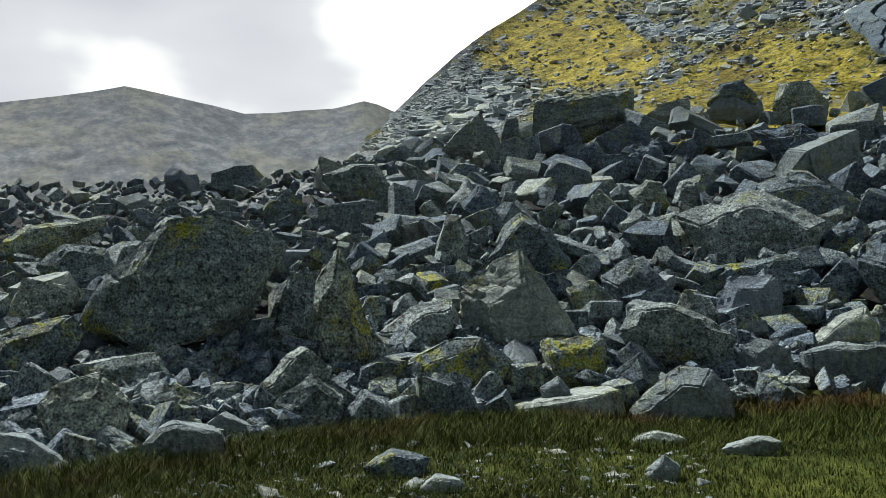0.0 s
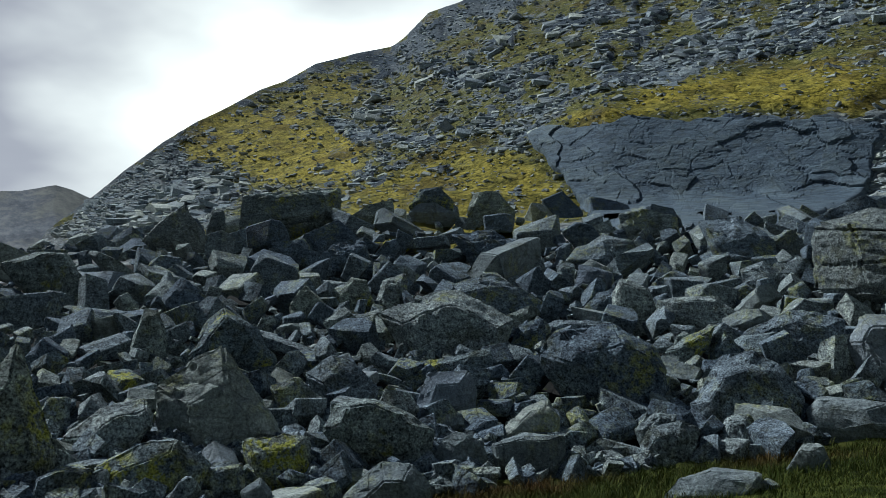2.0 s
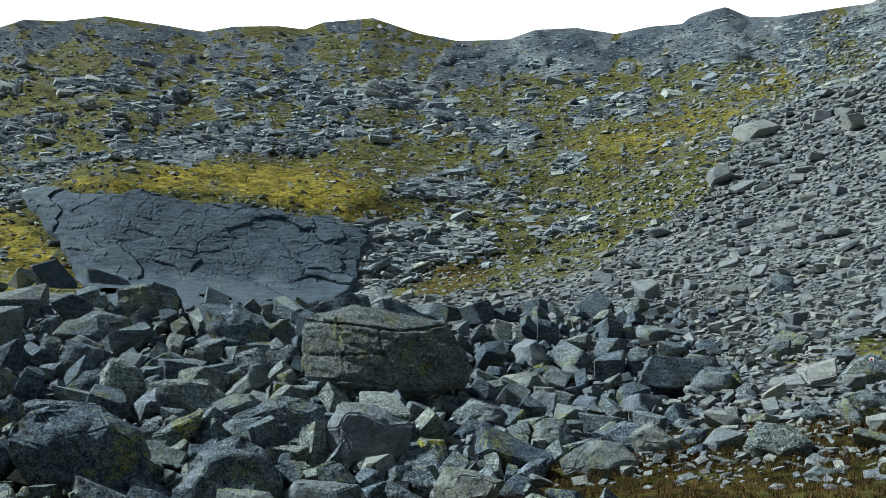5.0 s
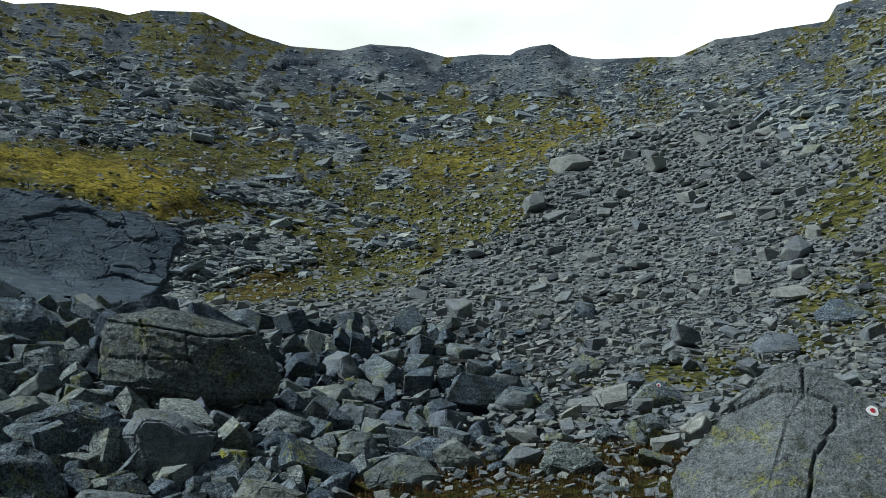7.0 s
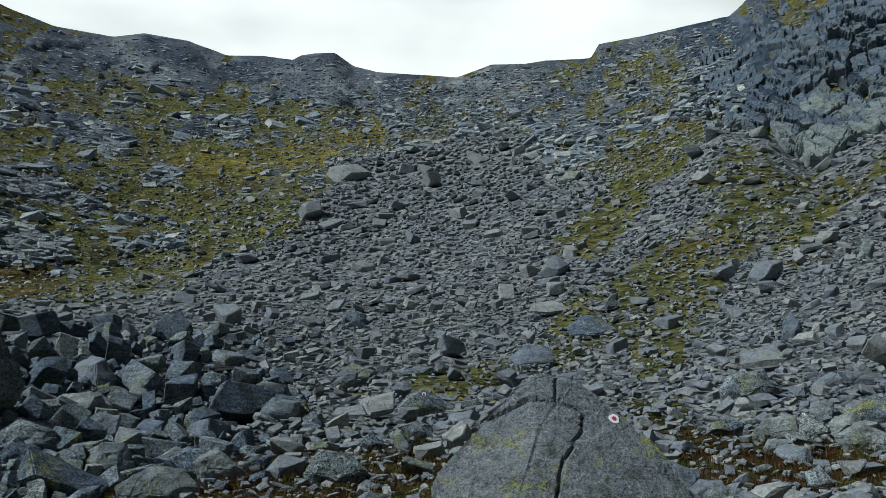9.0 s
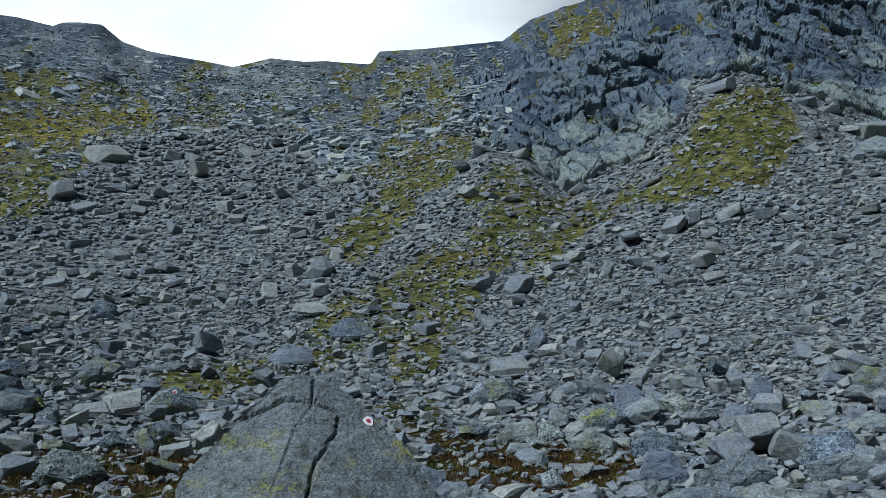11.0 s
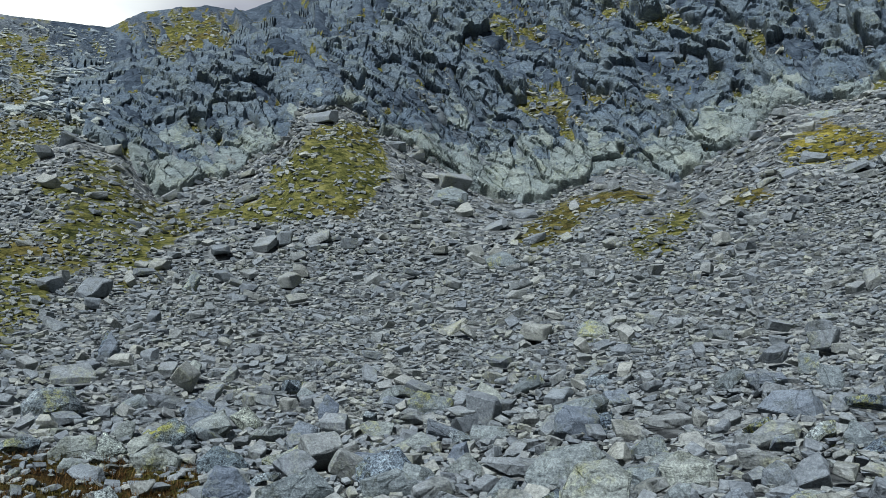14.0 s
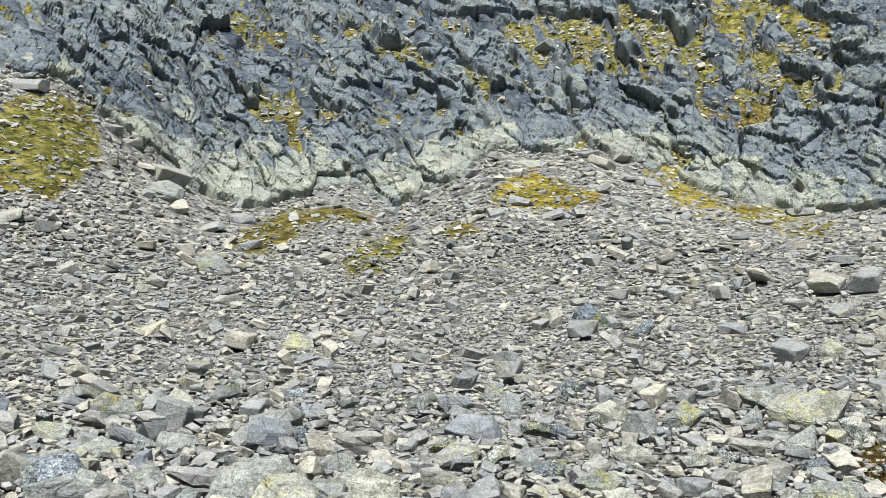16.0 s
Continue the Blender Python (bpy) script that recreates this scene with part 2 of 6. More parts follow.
cover("rust", 0.9, (-17.5, -1.6), (-12.5, 0.2), (-8.0, 0.9), (-0.9, 1.3), (3.5, 2.0), (4.7, -0.8), (3.0, -3.9), (-17.5, -3.9))
cover("turf", 1.0, (33.7, 17.9), (36.5, 21.9), (38.9, 23.6), (41.8, 23.3), (41.9, 22.0), (42.6, 19.8), (40.2, 17.0), (36.4, 16.8), (31.4, 16.3))
cover("turf", 0.9, (24.9, 13.5), (28.7, 17.0), (33.7, 18.4), (33.7, 17.4), (29.4, 15.4), (25.0, 12.4))
cover("turf", 0.9, (25.0, 12.0), (27.6, 13.1), (28.0, 12.4), (25.7, 11.6))
cover("turf", 0.8, (11.8, 11.1), (17.6, 12.0), (22.4, 12.5), (20.7, 9.3), (18.7, 6.4), (15.6, 5.0), (15.4, 8.1), (9.5, 7.8))
cover("turf", 0.8, (5.0, 6.9), (11.1, 7.9), (15.4, 8.4), (11.2, 6.2), (7.5, 5.7), (5.2, 4.7))
cover("rust", 1.0, (17.8, 2.2), (23.8, 1.9), (31.3, 1.2), (31.0, -0.9), (25.3, -1.6), (18.3, -1.0))
cover("turf", 0.75, (14.5, 4.6), (19.0, 5.2), (19.5, 2.0), (16.5, 1.8))
cover("rust", 0.55, (51.5, 16.1), (54.6, 18.0), (58.9, 18.6), (60.8, 18.2), (59.6, 17.5), (55.8, 16.9), (55.4, 15.8), (52.7, 14.7))
cover("turf", 0.7, (58.4, 15.8), (62.7, 17.6), (63.4, 16.6), (61.5, 14.3), (59.2, 14.0))
cover("gold", 0.6, (69.1, 20.5), (72.3, 21.1), (76.4, 19.3), (75.7, 18.7), (72.1, 18.5), (69.2, 19.1))
cover("gold", 0.4, (78.6, 21.2), (80.7, 20.9), (84.5, 19.0), (91.3, 16.7), (90.5, 15.4), (86.5, 16.6), (81.1, 18.2))
cover("turf", 0.7, (65.8, 17.8), (67.6, 17.9), (67.8, 16.8), (66.1, 16.7))
cover("turf", 0.8, (89.8, 3.6), (94.0, 4.6), (96.0, 2.0), (91.0, 1.0))
cover("pale", 1.0, (25.1, 20.0), (26.3, 21.5), (31.0, 21.6), (34.6, 23.0), (35.3, 21.9), (32.2, 19.4), (27.5, 17.6))
cover("pale", 1.0, (42.5, 22.2), (47.4, 24.7), (52.2, 22.4), (58.1, 22.1), (58.9, 20.0), (53.0, 17.8), (49.2, 18.6))
cover("pale", 1.0, (58.9, 20.0), (61.6, 22.0), (68.7, 23.4), (69.4, 22.4), (63.1, 18.5))
cover("pale", 1.0, (75.8, 23.5), (81.3, 23.2), (80.4, 20.8), (77.0, 21.5))
cover("pale", 0.9, (80.1, 21.4), (85.0, 21.6), (91.0, 19.0), (91.0, 16.6), (84.6, 18.5), (82.6, 19.5))
cover("turf", 0.6, (24.3, 27.5), (28.5, 29.6), (32.6, 30.0), (32.2, 27.7), (27.8, 25.6))
cover("turf", 0.5, (50.5, 24.5), (54.5, 24.2), (59.3, 25.3), (60.9, 24.2), (56.1, 23.5), (51.4, 22.7))
cover("turf", 0.55, (50.4, 31.2), (54.5, 28.8), (53.7, 27.4), (50.8, 28.7))
cover("turf", 0.55, (58.6, 29.9), (63.4, 29.0), (65.4, 28.2), (62.2, 27.9))
cover("turf", 0.6, (66.6, 28.1), (68.9, 27.2), (68.0, 25.2), (66.5, 25.6))
cover("turf", 0.45, (68.5, 31.0), (90.0, 31.0), (92.0, 23.0), (84.0, 23.5), (78.0, 26.5), (71.0, 28.0))

HEADS_FINE = np.concatenate([np.arange(-180, -108, 3.0), np.arange(-108, 98, 0.19), np.arange(99, 180.1, 3.0)])
ROWS_PER_RING = (14, 34, 44, 12, 34, 110, 140, 8)


def ground_sheet():
    rr, zz = rings(HEADS_FINE)
    R, Z = [], []
    for k, n in enumerate(ROWS_PER_RING):
        for i in range(n):
            f = i / n
            R.append(rr[k] * (1 - f) + rr[k + 1] * f)
            Z.append(zz[k] * (1 - f) + zz[k + 1] * f)
    R.append(rr[-1]), Z.append(zz[-1])
    R, Z = np.array(R), np.array(Z)
    last = sum(ROWS_PER_RING[:-1])
    top = Z[last].copy()
    for _ in range(3):
        Z[1:-1] = 0.25 * Z[:-2] + 0.5 * Z[1:-1] + 0.25 * Z[2:]
        R[1:-1] = 0.25 * R[:-2] + 0.5 * R[1:-1] + 0.25 * R[2:]
    Z[last - 30:last + 1] += (top - Z[last]) * np.linspace(0, 1, 31)[:, None] ** 1.5
    return R, Z


GR, GZ = ground_sheet()
GA = np.broadcast_to(HEADS_FINE, GR.shape)


def inside(a, e, corners, soft):
    """1 inside the outline, 0 outside, fading over soft degrees across it."""
    out = np.zeros(len(a))
    lo, hi = corners.min(0) - soft, corners.max(0) + soft
    k = np.nonzero((a > lo[0]) & (a < hi[0]) & (e > lo[1]) & (e < hi[1]))[0]
    if not len(k):
        return out
    p = np.stack([a[k], e[k]], 1)
    d, odd = np.full(len(k), 99.0), np.zeros(len(k), bool)
    for s, t in zip(corners, np.roll(corners, -1, 0)):
        w = t - s
        f = np.clip(((p - s) @ w) / (w @ w), 0, 1)
        d = np.minimum(d, np.hypot(*(p - s - f[:, None] * w).T))
        if s[1] != t[1]:
            odd ^= ((s[1] > p[:, 1]) != (t[1] > p[:, 1])) & (p[:, 0] < s[0] + (p[:, 1] - s[1]) * w[0] / w[1])
    out[k] = np.clip(0.5 + np.where(odd, d, -d) / soft, 0, 1)
    return out


def flat_cells(p, seed):
    """Random cells in the plane: height of the cell's own tilted facet, nearness of its border, and the cell's own random number."""
    i = np.floor(p).astype(np.int64)
    f1, f2, own, lot = np.full(len(p), 9.0), np.full(len(p), 9.0), np.zeros(len(p)), np.zeros(len(p))
    for dx in (-1, 0, 1):
        for dy in (-1, 0, 1):
            cx, cy = i[:, 0] + dx, i[:, 1] + dy
            qx = p[:, 0] - cx - 0.5 - 0.42 * lattice(cx, cy, 3, seed)
            qy = p[:, 1] - cy - 0.5 - 0.42 * lattice(cx, cy, 5, seed + 1)
            d = np.hypot(qx, qy)
            near = d < f1
            f2 = np.where(near, f1, np.minimum(f2, d))
            h = lattice(cx, cy, 7, seed + 2)
            own = np.where(near, 0.4 * h + 0.8 * qx * lattice(cx, cy, 9, seed + 3) + 0.8 * qy * (lattice(cx, cy, 11, seed + 4) - 0.5), own)
            lot = np.where(near, lattice(cx, cy, 13, seed + 5) * 0.5 + 0.5, lot)
            f1 = np.where(near, d, f1)
    return own, f2 - f1, lot


def bedding(a, e):
    """Coordinates along and across the rock's beds: near level on the grassy hill, steeply slanting in the cliffs, in degrees."""
    q = np.stack([a, e * 1.4, 0 * a], 1)
    wa, we = a + 0.55 * fbm(q * 0.8, 3, 61), e + 0.3 * fbm(q * 0.9, 3, 63)
    steep = a + 2.5 * fbm(q * 0.3, 2, 65) > 21
    turn = np.radians(np.where(steep, -47.0, 7.0))
    return np.stack([wa * np.cos(turn) + we * np.sin(turn), -wa * np.sin(turn) + we * np.cos(turn)], 1) + steep[:, None] * 300.0


def soil(a, r, e):
    """Cover of the ground, each 0 to 1: turf, gold, rust, bare rock, paleness of the rock, wetness of the slab, the block's own tone; and the blocks' relief."""
    q = np.stack([a, e * 1.5, 0 * a], 1)
    n = fbm(q * 0.9, 4, 41)
    fine = fbm(q * 3.1, 3, 45)
    calm = 0.3 + 0.7 * step(30, 60, r)
    aw = a + calm * (1.1 * fbm(q * 0.5, 4, 43, gain=0.6) + 0.25 * fine)
    ew = e + calm * (0.55 * fbm(q * 0.6, 4, 47, gain=0.6) + 0.2 * fbm(q * 2.7, 3, 48))
    m = {k: np.zeros(len(a)) for k in ("turf", "gold", "rust", "rock", "pale", "wet")}
    for kind, amount, corners in COVER:
        m[kind] = np.maximum(m[kind], amount * inside(aw, ew, corners, 0.9 if corners[:, 1].max() > 5 else 0.5))
    bed = bedding(a, e)
    own, rim, lot = flat_cells(bed * np.array([0.42, 1.1]), 71)
    own2, rim2, lot2 = flat_cells(bed * np.array([1.35, 3.1]), 83)
    top = scree_line(a)
    high = np.where(a < 14, step(84, 96, r) * step(-0.4, 0.8, ew - top), step(0.0, 0.5, ew - top) * step(60, 80, r))
    right = step(19, 24, a)
    under = np.interp(a, TOP_H, TOP_E) - e
    density = 0.23 + 0.2 * step(8, 2, under) + 0.45 * right + 0.35 * n
    sod = np.maximum(m["turf"], np.clip(1.6 * np.maximum(m["gold"], m["rust"]), 0, 1))
    density = density * (1 - 0.86 * sod) + 0.05
    bare = np.maximum(m["rock"], np.maximum(m["pale"], m["wet"]))
    density = np.maximum(density, bare * 0.97 - 0.25 * (1 - bare) * (bare > 0))
    crag = high * step(-0.06, 0.06, density - 0.5 * lot - 0.5 * lot2)
    low = np.clip((np.interp(a, HEADS, FOOT_R) + 1.2 - r) / 1.2, 0, 1) * step(-14, -25, a)
    turf = np.maximum(np.maximum(low, sod * (0.8 + 0.5 * n)), high * (0.66 + 0.3 * n)) * (1 - crag)
    turf = np.maximum(turf, right * high * step(0.12, 0.04, rim) * step(-0.1, 0.25, n + 0.6 * (lot2 - 0.5)))
    pale = np.clip(0.36 + 0.5 * n + 0.35 * (lot - 0.5) + 0.6 * m["pale"] - 0.4 * m["wet"] - 0.6 * right * step(0.0, 3, e - top), 0, 1)
    rise, rise2 = step(0.0, 0.13, rim), step(0.0, 0.16, rim2)
    relief = crag * (rise * (0.12 + 0.38 * right + (0.5 + 0.75 * right) * own) + rise2 * (0.06 + 0.2 * own2)) * (1 - 0.8 * m["wet"])
    gold = np.clip(m["gold"] + 0.06 * high * step(-5, -40, a) + 0.18 * n * high, 0, 1)
    return np.clip(turf, 0, 1), gold, m["rust"], crag, pale, m["wet"], np.clip(0.6 * lot + 0.4 * lot2, 0, 1), relief


scree_line = lambda a: np.interp(a, SCREE_H, SCREE_E)
GE = np.degrees(np.arctan2(GZ - EYE.z, GR))
TURF, GOLD_LIT, HEATH, CRAG, PALENESS, SLAB, TONE, BLOCKY = (v.reshape(GR.shape) for v in soil(GA.ravel(), GR.ravel(), GE.ravel()))
# how much painted gap shade and lush near turf apply, less towards the right
GAP_SHADE_LUSH = 1 - step(-14, 4, GA) * (0.5 + 0.5 * step(18, 26, GR))


def rustiness(a, r):
    """Where the grass has turned: in the hollows of the scree's foot and along the rim of the rockfall."""
    rim = step(0.9, 0.2, np.abs(r - np.interp(a, HEADS, FOOT_R) + 0.1)) * step(-20, -30, a)
    return np.clip(np.maximum(0.9 * step(-32, -24, a) * step(30, 22, r), 0.5 * rim), 0, 1)


RUST = np.maximum(rustiness(GA, GR), HEATH)


def relief():
    """Hummocks near by, broken crags up the slopes; the shifts of the ground along its slope's normal."""
    a, r, z = GA.ravel(), GR.ravel(), GZ.ravel()
    p = np.stack([r * np.sin(np.radians(a)), r * np.cos(np.radians(a)), z], 1)
    out = 0.05 * fbm(p * 0.9, 3, 5) + np.clip((r - 12) / 30, 0, 1) * 0.3 * fbm(p * 0.25, 3, 9)
    out += step(70, 130, r) * 1.9 * fbm(p * 0.045, 4, 15)
    calm = np.ones(GR.shape)
    calm[-45:-12] = np.linspace(1, 0.1, 33)[:, None]
    calm[-12:] = 0.1
    out = calm.ravel() * (out + BLOCKY.ravel() * 1.5 * np.clip(r / 130, 0.7, 1.6))
    tr, tz = np.gradient(GR, axis=0), np.gradient(GZ, axis=0)
    n = np.hypot(tr, tz) + 1e-6
    return out.reshape(GR.shape) * -tz / n, out.reshape(GR.shape) * tr / n


shift_r, shift_z = relief()
GR, GZ = GR + shift_r, GZ + shift_z
GE = np.degrees(np.arctan2(GZ - EYE.z, GR))


# ---- materials ----


def nodes_of(name):
    m = bpy.data.materials.new(name)
    m.use_nodes = True
    nt = m.node_tree
    return m, nt.nodes, nt.links, nt.nodes["Principled BSDF"]


def noise_node(n, l, vec, scale, detail=4.0, rough=0.55, kind=""):
    t = n.new("ShaderNodeTexNoise")
    t.inputs["Scale"].default_value, t.inputs["Detail"].default_value, t.inputs["Roughness"].default_value = scale, detail, rough
    l.new(vec, t.inputs["Vector"])
    return t.outputs["Fac"]


def noise_colour(n, l, vec, scale):
    t = n.new("ShaderNodeTexNoise")
    t.inputs["Scale"].default_value = scale
    l.new(vec, t.inputs["Vector"])
    return t.outputs["Color"]


def ramp_node(n, l, fac, stops):
    r = n.new("ShaderNodeValToRGB")
    el = r.color_ramp.elements
    while len(el) < len(stops):
        el.new(0.5)
    for e, (p, c) in zip(el, stops):
        e.position, e.color = p, (*c, 1) if len(c) == 3 else c
    l.new(fac, r.inputs["Fac"])
    return r.outputs["Color"]


def mix_node(n, l, fac, a, b, how="MIX"):
    m = n.new("ShaderNodeMixRGB")
    m.blend_type = how
    for sock, v in ((m.inputs["Fac"], fac), (m.inputs["Color1"], a), (m.inputs["Color2"], b)):
        if isinstance(v, (int, float)):
            sock.default_value = v
        elif isinstance(v, tuple):
            sock.default_value = (*v, 1)
        else:
            l.new(v, sock)
    return m.outputs["Color"]


def math_node(n, l, how, a, b=0.0):
    m = n.new("ShaderNodeMath")
    m.operation = how
    for sock, v in zip(m.inputs, (a, b)):
        if isinstance(v, (int, float)):
            sock.default_value = v
        else:
            l.new(v, sock)
    return m.outputs["Value"]


def bump_node(n, l, height, strength, distance, bsdf, before=None):
    b = n.new("ShaderNodeBump")
    b.inputs["Strength"].default_value, b.inputs["Distance"].default_value = strength, distance
    l.new(height, b.inputs["Height"])
    if before:
        l.new(before, b.inputs["Normal"])
    if bsdf:
        l.new(b.outputs["Normal"], bsdf.inputs["Normal"])
    return b.outputs["Normal"]


GREY = [(0.36, (0.115, 0.126, 0.134)), (0.46, (0.19, 0.205, 0.213)), (0.54, (0.26, 0.278, 0.283)), (0.66, (0.40, 0.415, 0.405))]


def rock_material(name, grain, lichen, islands, tint=(1, 1, 1), relief=1.0, streaks=0.35, spread=1.0, texture=1.0, hair=0.3):
    """Grey gneiss: blotched and speckled, faintly banded, with dark moss, pale crusts, hairline cracks and yellow-green lichen."""
    m, n, l, bsdf = nodes_of(name)
    geo = n.new("ShaderNodeNewGeometry")
    pos = geo.outputs["Position"]
    if islands == "tone":
        told = n.new("ShaderNodeAttribute")
        told.attribute_name = "tone"
        rnd = told.outputs["Fac"]
    else:
        rnd = geo.outputs["Random Per Island"] if islands else n.new("ShaderNodeObjectInfo").outputs["Random"]
    blotch = noise_node(n, l, pos, 2.0 * grain, 4, 0.6)
    mid = noise_node(n, l, pos, 11 * grain, 5, 0.7)
    speck = noise_node(n, l, pos, 46 * grain, 3, 0.7)
    squash = n.new("ShaderNodeMapping")
    squash.inputs["Scale"].default_value, squash.inputs["Rotation"].default_value = (1.0, 1.0, 6.0), (0.5, 0.35, 0.0)
    l.new(pos, squash.inputs["Vector"])
    streak = noise_node(n, l, squash.outputs["Vector"], 2.2 * grain, 5, 0.65)
    col = ramp_node(n, l, math_node(n, l, "ADD", math_node(n, l, "MULTIPLY", blotch, 0.35), math_node(n, l, "MULTIPLY", mid, 0.65)), GREY)
    col = mix_node(n, l, 1 - texture, col, (0.235, 0.25, 0.255))
    col = mix_node(n, l, 0.85 * texture, col, ramp_node(n, l, speck, [(0.37, (0.18, 0.18, 0.2)), (0.46, (0.85, 0.85, 0.86)), (0.54, (1.12, 1.12, 1.12)), (0.63, (1.95, 1.95, 1.9))]), "MULTIPLY")
    pits = ramp_node(n, l, noise_node(n, l, pos, 21 * grain, 4, 0.65), [(0.38, (0.12, 0.12, 0.13)), (0.46, (1, 1, 1)), (0.58, (1, 1, 1)), (0.66, (1.6, 1.6, 1.56))])
    col = mix_node(n, l, 0.8 * texture, col, pits, "MULTIPLY")
    col = mix_node(n, l, streaks, col, ramp_node(n, l, streak, [(0.40, (0.40, 0.42, 0.45)), (0.58, (1.2, 1.2, 1.17))]), "MULTIPLY")
    tones = [(0.0, (0.55, 0.62, 0.72)), (0.4, (0.88, 0.94, 1.0)), (0.75, (1.14, 1.14, 1.07)), (1.0, (1.6, 1.54, 1.32))]
    col = mix_node(n, l, spread, col, ramp_node(n, l, rnd, tones), "MULTIPLY")
    col = mix_node(n, l, 1.0, col, tint, "MULTIPLY")
    shift = n.new("ShaderNodeVectorMath")
    shift.inputs[1].default_value = (31.0, 17.0, 5.0)
    l.new(pos, shift.inputs[0])
    moss = ramp_node(n, l, noise_node(n, l, shift.outputs["Vector"], 2.7 * grain, 5, 0.68), [(0.53, (0, 0, 0)), (0.63, (0.7, 0.7, 0.7))])
    col = mix_node(n, l, math_node(n, l, "MULTIPLY", moss, min(1.0, 0.35 + lichen)), col, ramp_node(n, l, speck, [(0.4, (0.02, 0.024, 0.018)), (0.62, (0.13, 0.14, 0.095))]))
    crust = noise_node(n, l, shift.outputs["Vector"], 1.15 * grain, 4, 0.62)
    lf = math_node(n, l, "MULTIPLY", ramp_node(n, l, crust, [(0.53, (0, 0, 0)), (0.64, (1, 1, 1))]), ramp_node(n, l, mid, [(0.45, (0, 0, 0)), (0.54, (1, 1, 1))]))
    col = mix_node(n, l, math_node(n, l, "MULTIPLY", lf, lichen), col, ramp_node(n, l, speck, [(0.38, (0.11, 0.12, 0.02)), (0.62, (0.46, 0.46, 0.09))]))
    crack = n.new("ShaderNodeTexVoronoi")
    crack.feature = "DISTANCE_TO_EDGE"
    crack.inputs["Scale"].default_value = 0.8 * grain
    l.new(mix_node(n, l, 0.8 / grain, pos, noise_colour(n, l, pos, 1.5 * grain), "ADD"), crack.inputs["Vector"])
    cr = ramp_node(n, l, crack.outputs["Distance"], [(0.0, (0.1, 0.1, 0.1)), (0.014, (1, 1, 1))])
    col = mix_node(n, l, hair, col, cr, "MULTIPLY")
    l.new(col, bsdf.inputs["Base Color"])
    bsdf.inputs["Roughness"].default_value = 0.86
    bsdf.inputs["Specular IOR Level"].default_value = 0.1
    b1 = bump_node(n, l, streak, 0.5, 0.05 * relief, None)
    b2 = bump_node(n, l, cr, 0.6, 0.03 * relief, None, b1)
    b3 = bump_node(n, l, mid, 0.9, 0.08 * relief, None, b2)
    bump_node(n, l, speck, 0.8, 0.014 * relief, bsdf, b3)
    return m


ROCK = rock_material("boulder_rock", 0.75, 0.6, False, (0.88, 0.96, 1.04), streaks=0.5)
RUBBLE = rock_material("rubble_rock", 0.8, 0.4, True, (0.88, 0.96, 1.03), streaks=0.5)
SCREE = rock_material("scree_rock", 0.42, 0.22, True, (1.02, 1.03, 1.03), relief=1.0, streaks=0.2, texture=0.35, spread=0.6)
PALE = rock_material("pale_stone", 0.8, 0.15, True, (1.3, 1.29, 1.22), texture=0.4, spread=0.7)
LICHENED = rock_material("lichened_rock", 0.75, 1.0, False, (0.92, 0.99, 0.97), streaks=0.5)
PALE_ROCK = rock_material("pale_rock", 0.7, 0.5, False, (1.02, 1.08, 1.06), spread=0.5, texture=0.45)
BLUE_ROCK = rock_material("bluish_rock", 0.9, 0.25, False, (0.9, 0.98, 1.12), spread=0.5, texture=0.35)
LEDGE_ROCK = rock_material("ledge_rock", 0.2, 0.12, True, (1.45, 1.5, 1.48), relief=3.0, texture=0.5, spread=0.8)
CLIFF_ROCK = rock_material("cliff_rock", 0.3, 0.2, "tone", (0.58, 0.68, 0.79), relief=3.0, texture=0.65, spread=0.8)
CLIFF_PALE = rock_material("pale_cliff_rock", 0.3, 0.15, "tone", (1.02, 1.1, 1.03), relief=3.0, texture=0.45, spread=0.5)
SLAB_ROCK = rock_material("slab_rock", 0.25, 0.05, "tone", (0.46, 0.56, 0.67), relief=3.0, streaks=0.6, texture=0.4, spread=0.5)
MARKED_ROCK = rock_material("marked_boulder_rock", 1.2, 0.9, False, (0.9, 0.95, 0.95), streaks=0.2, spread=0.0, texture=0.75)
DARK_ROCK = rock_material("dark_rock", 0.9, 0.6, False, (0.85, 0.9, 0.88), spread=0.2)


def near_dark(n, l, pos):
    """1 close to the standing place, where turf is darker and shade is painted between the stones, 0 farther up."""
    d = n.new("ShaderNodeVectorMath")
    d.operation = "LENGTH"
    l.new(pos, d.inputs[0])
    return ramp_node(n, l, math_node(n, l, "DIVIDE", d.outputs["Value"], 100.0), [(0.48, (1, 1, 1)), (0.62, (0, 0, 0))])


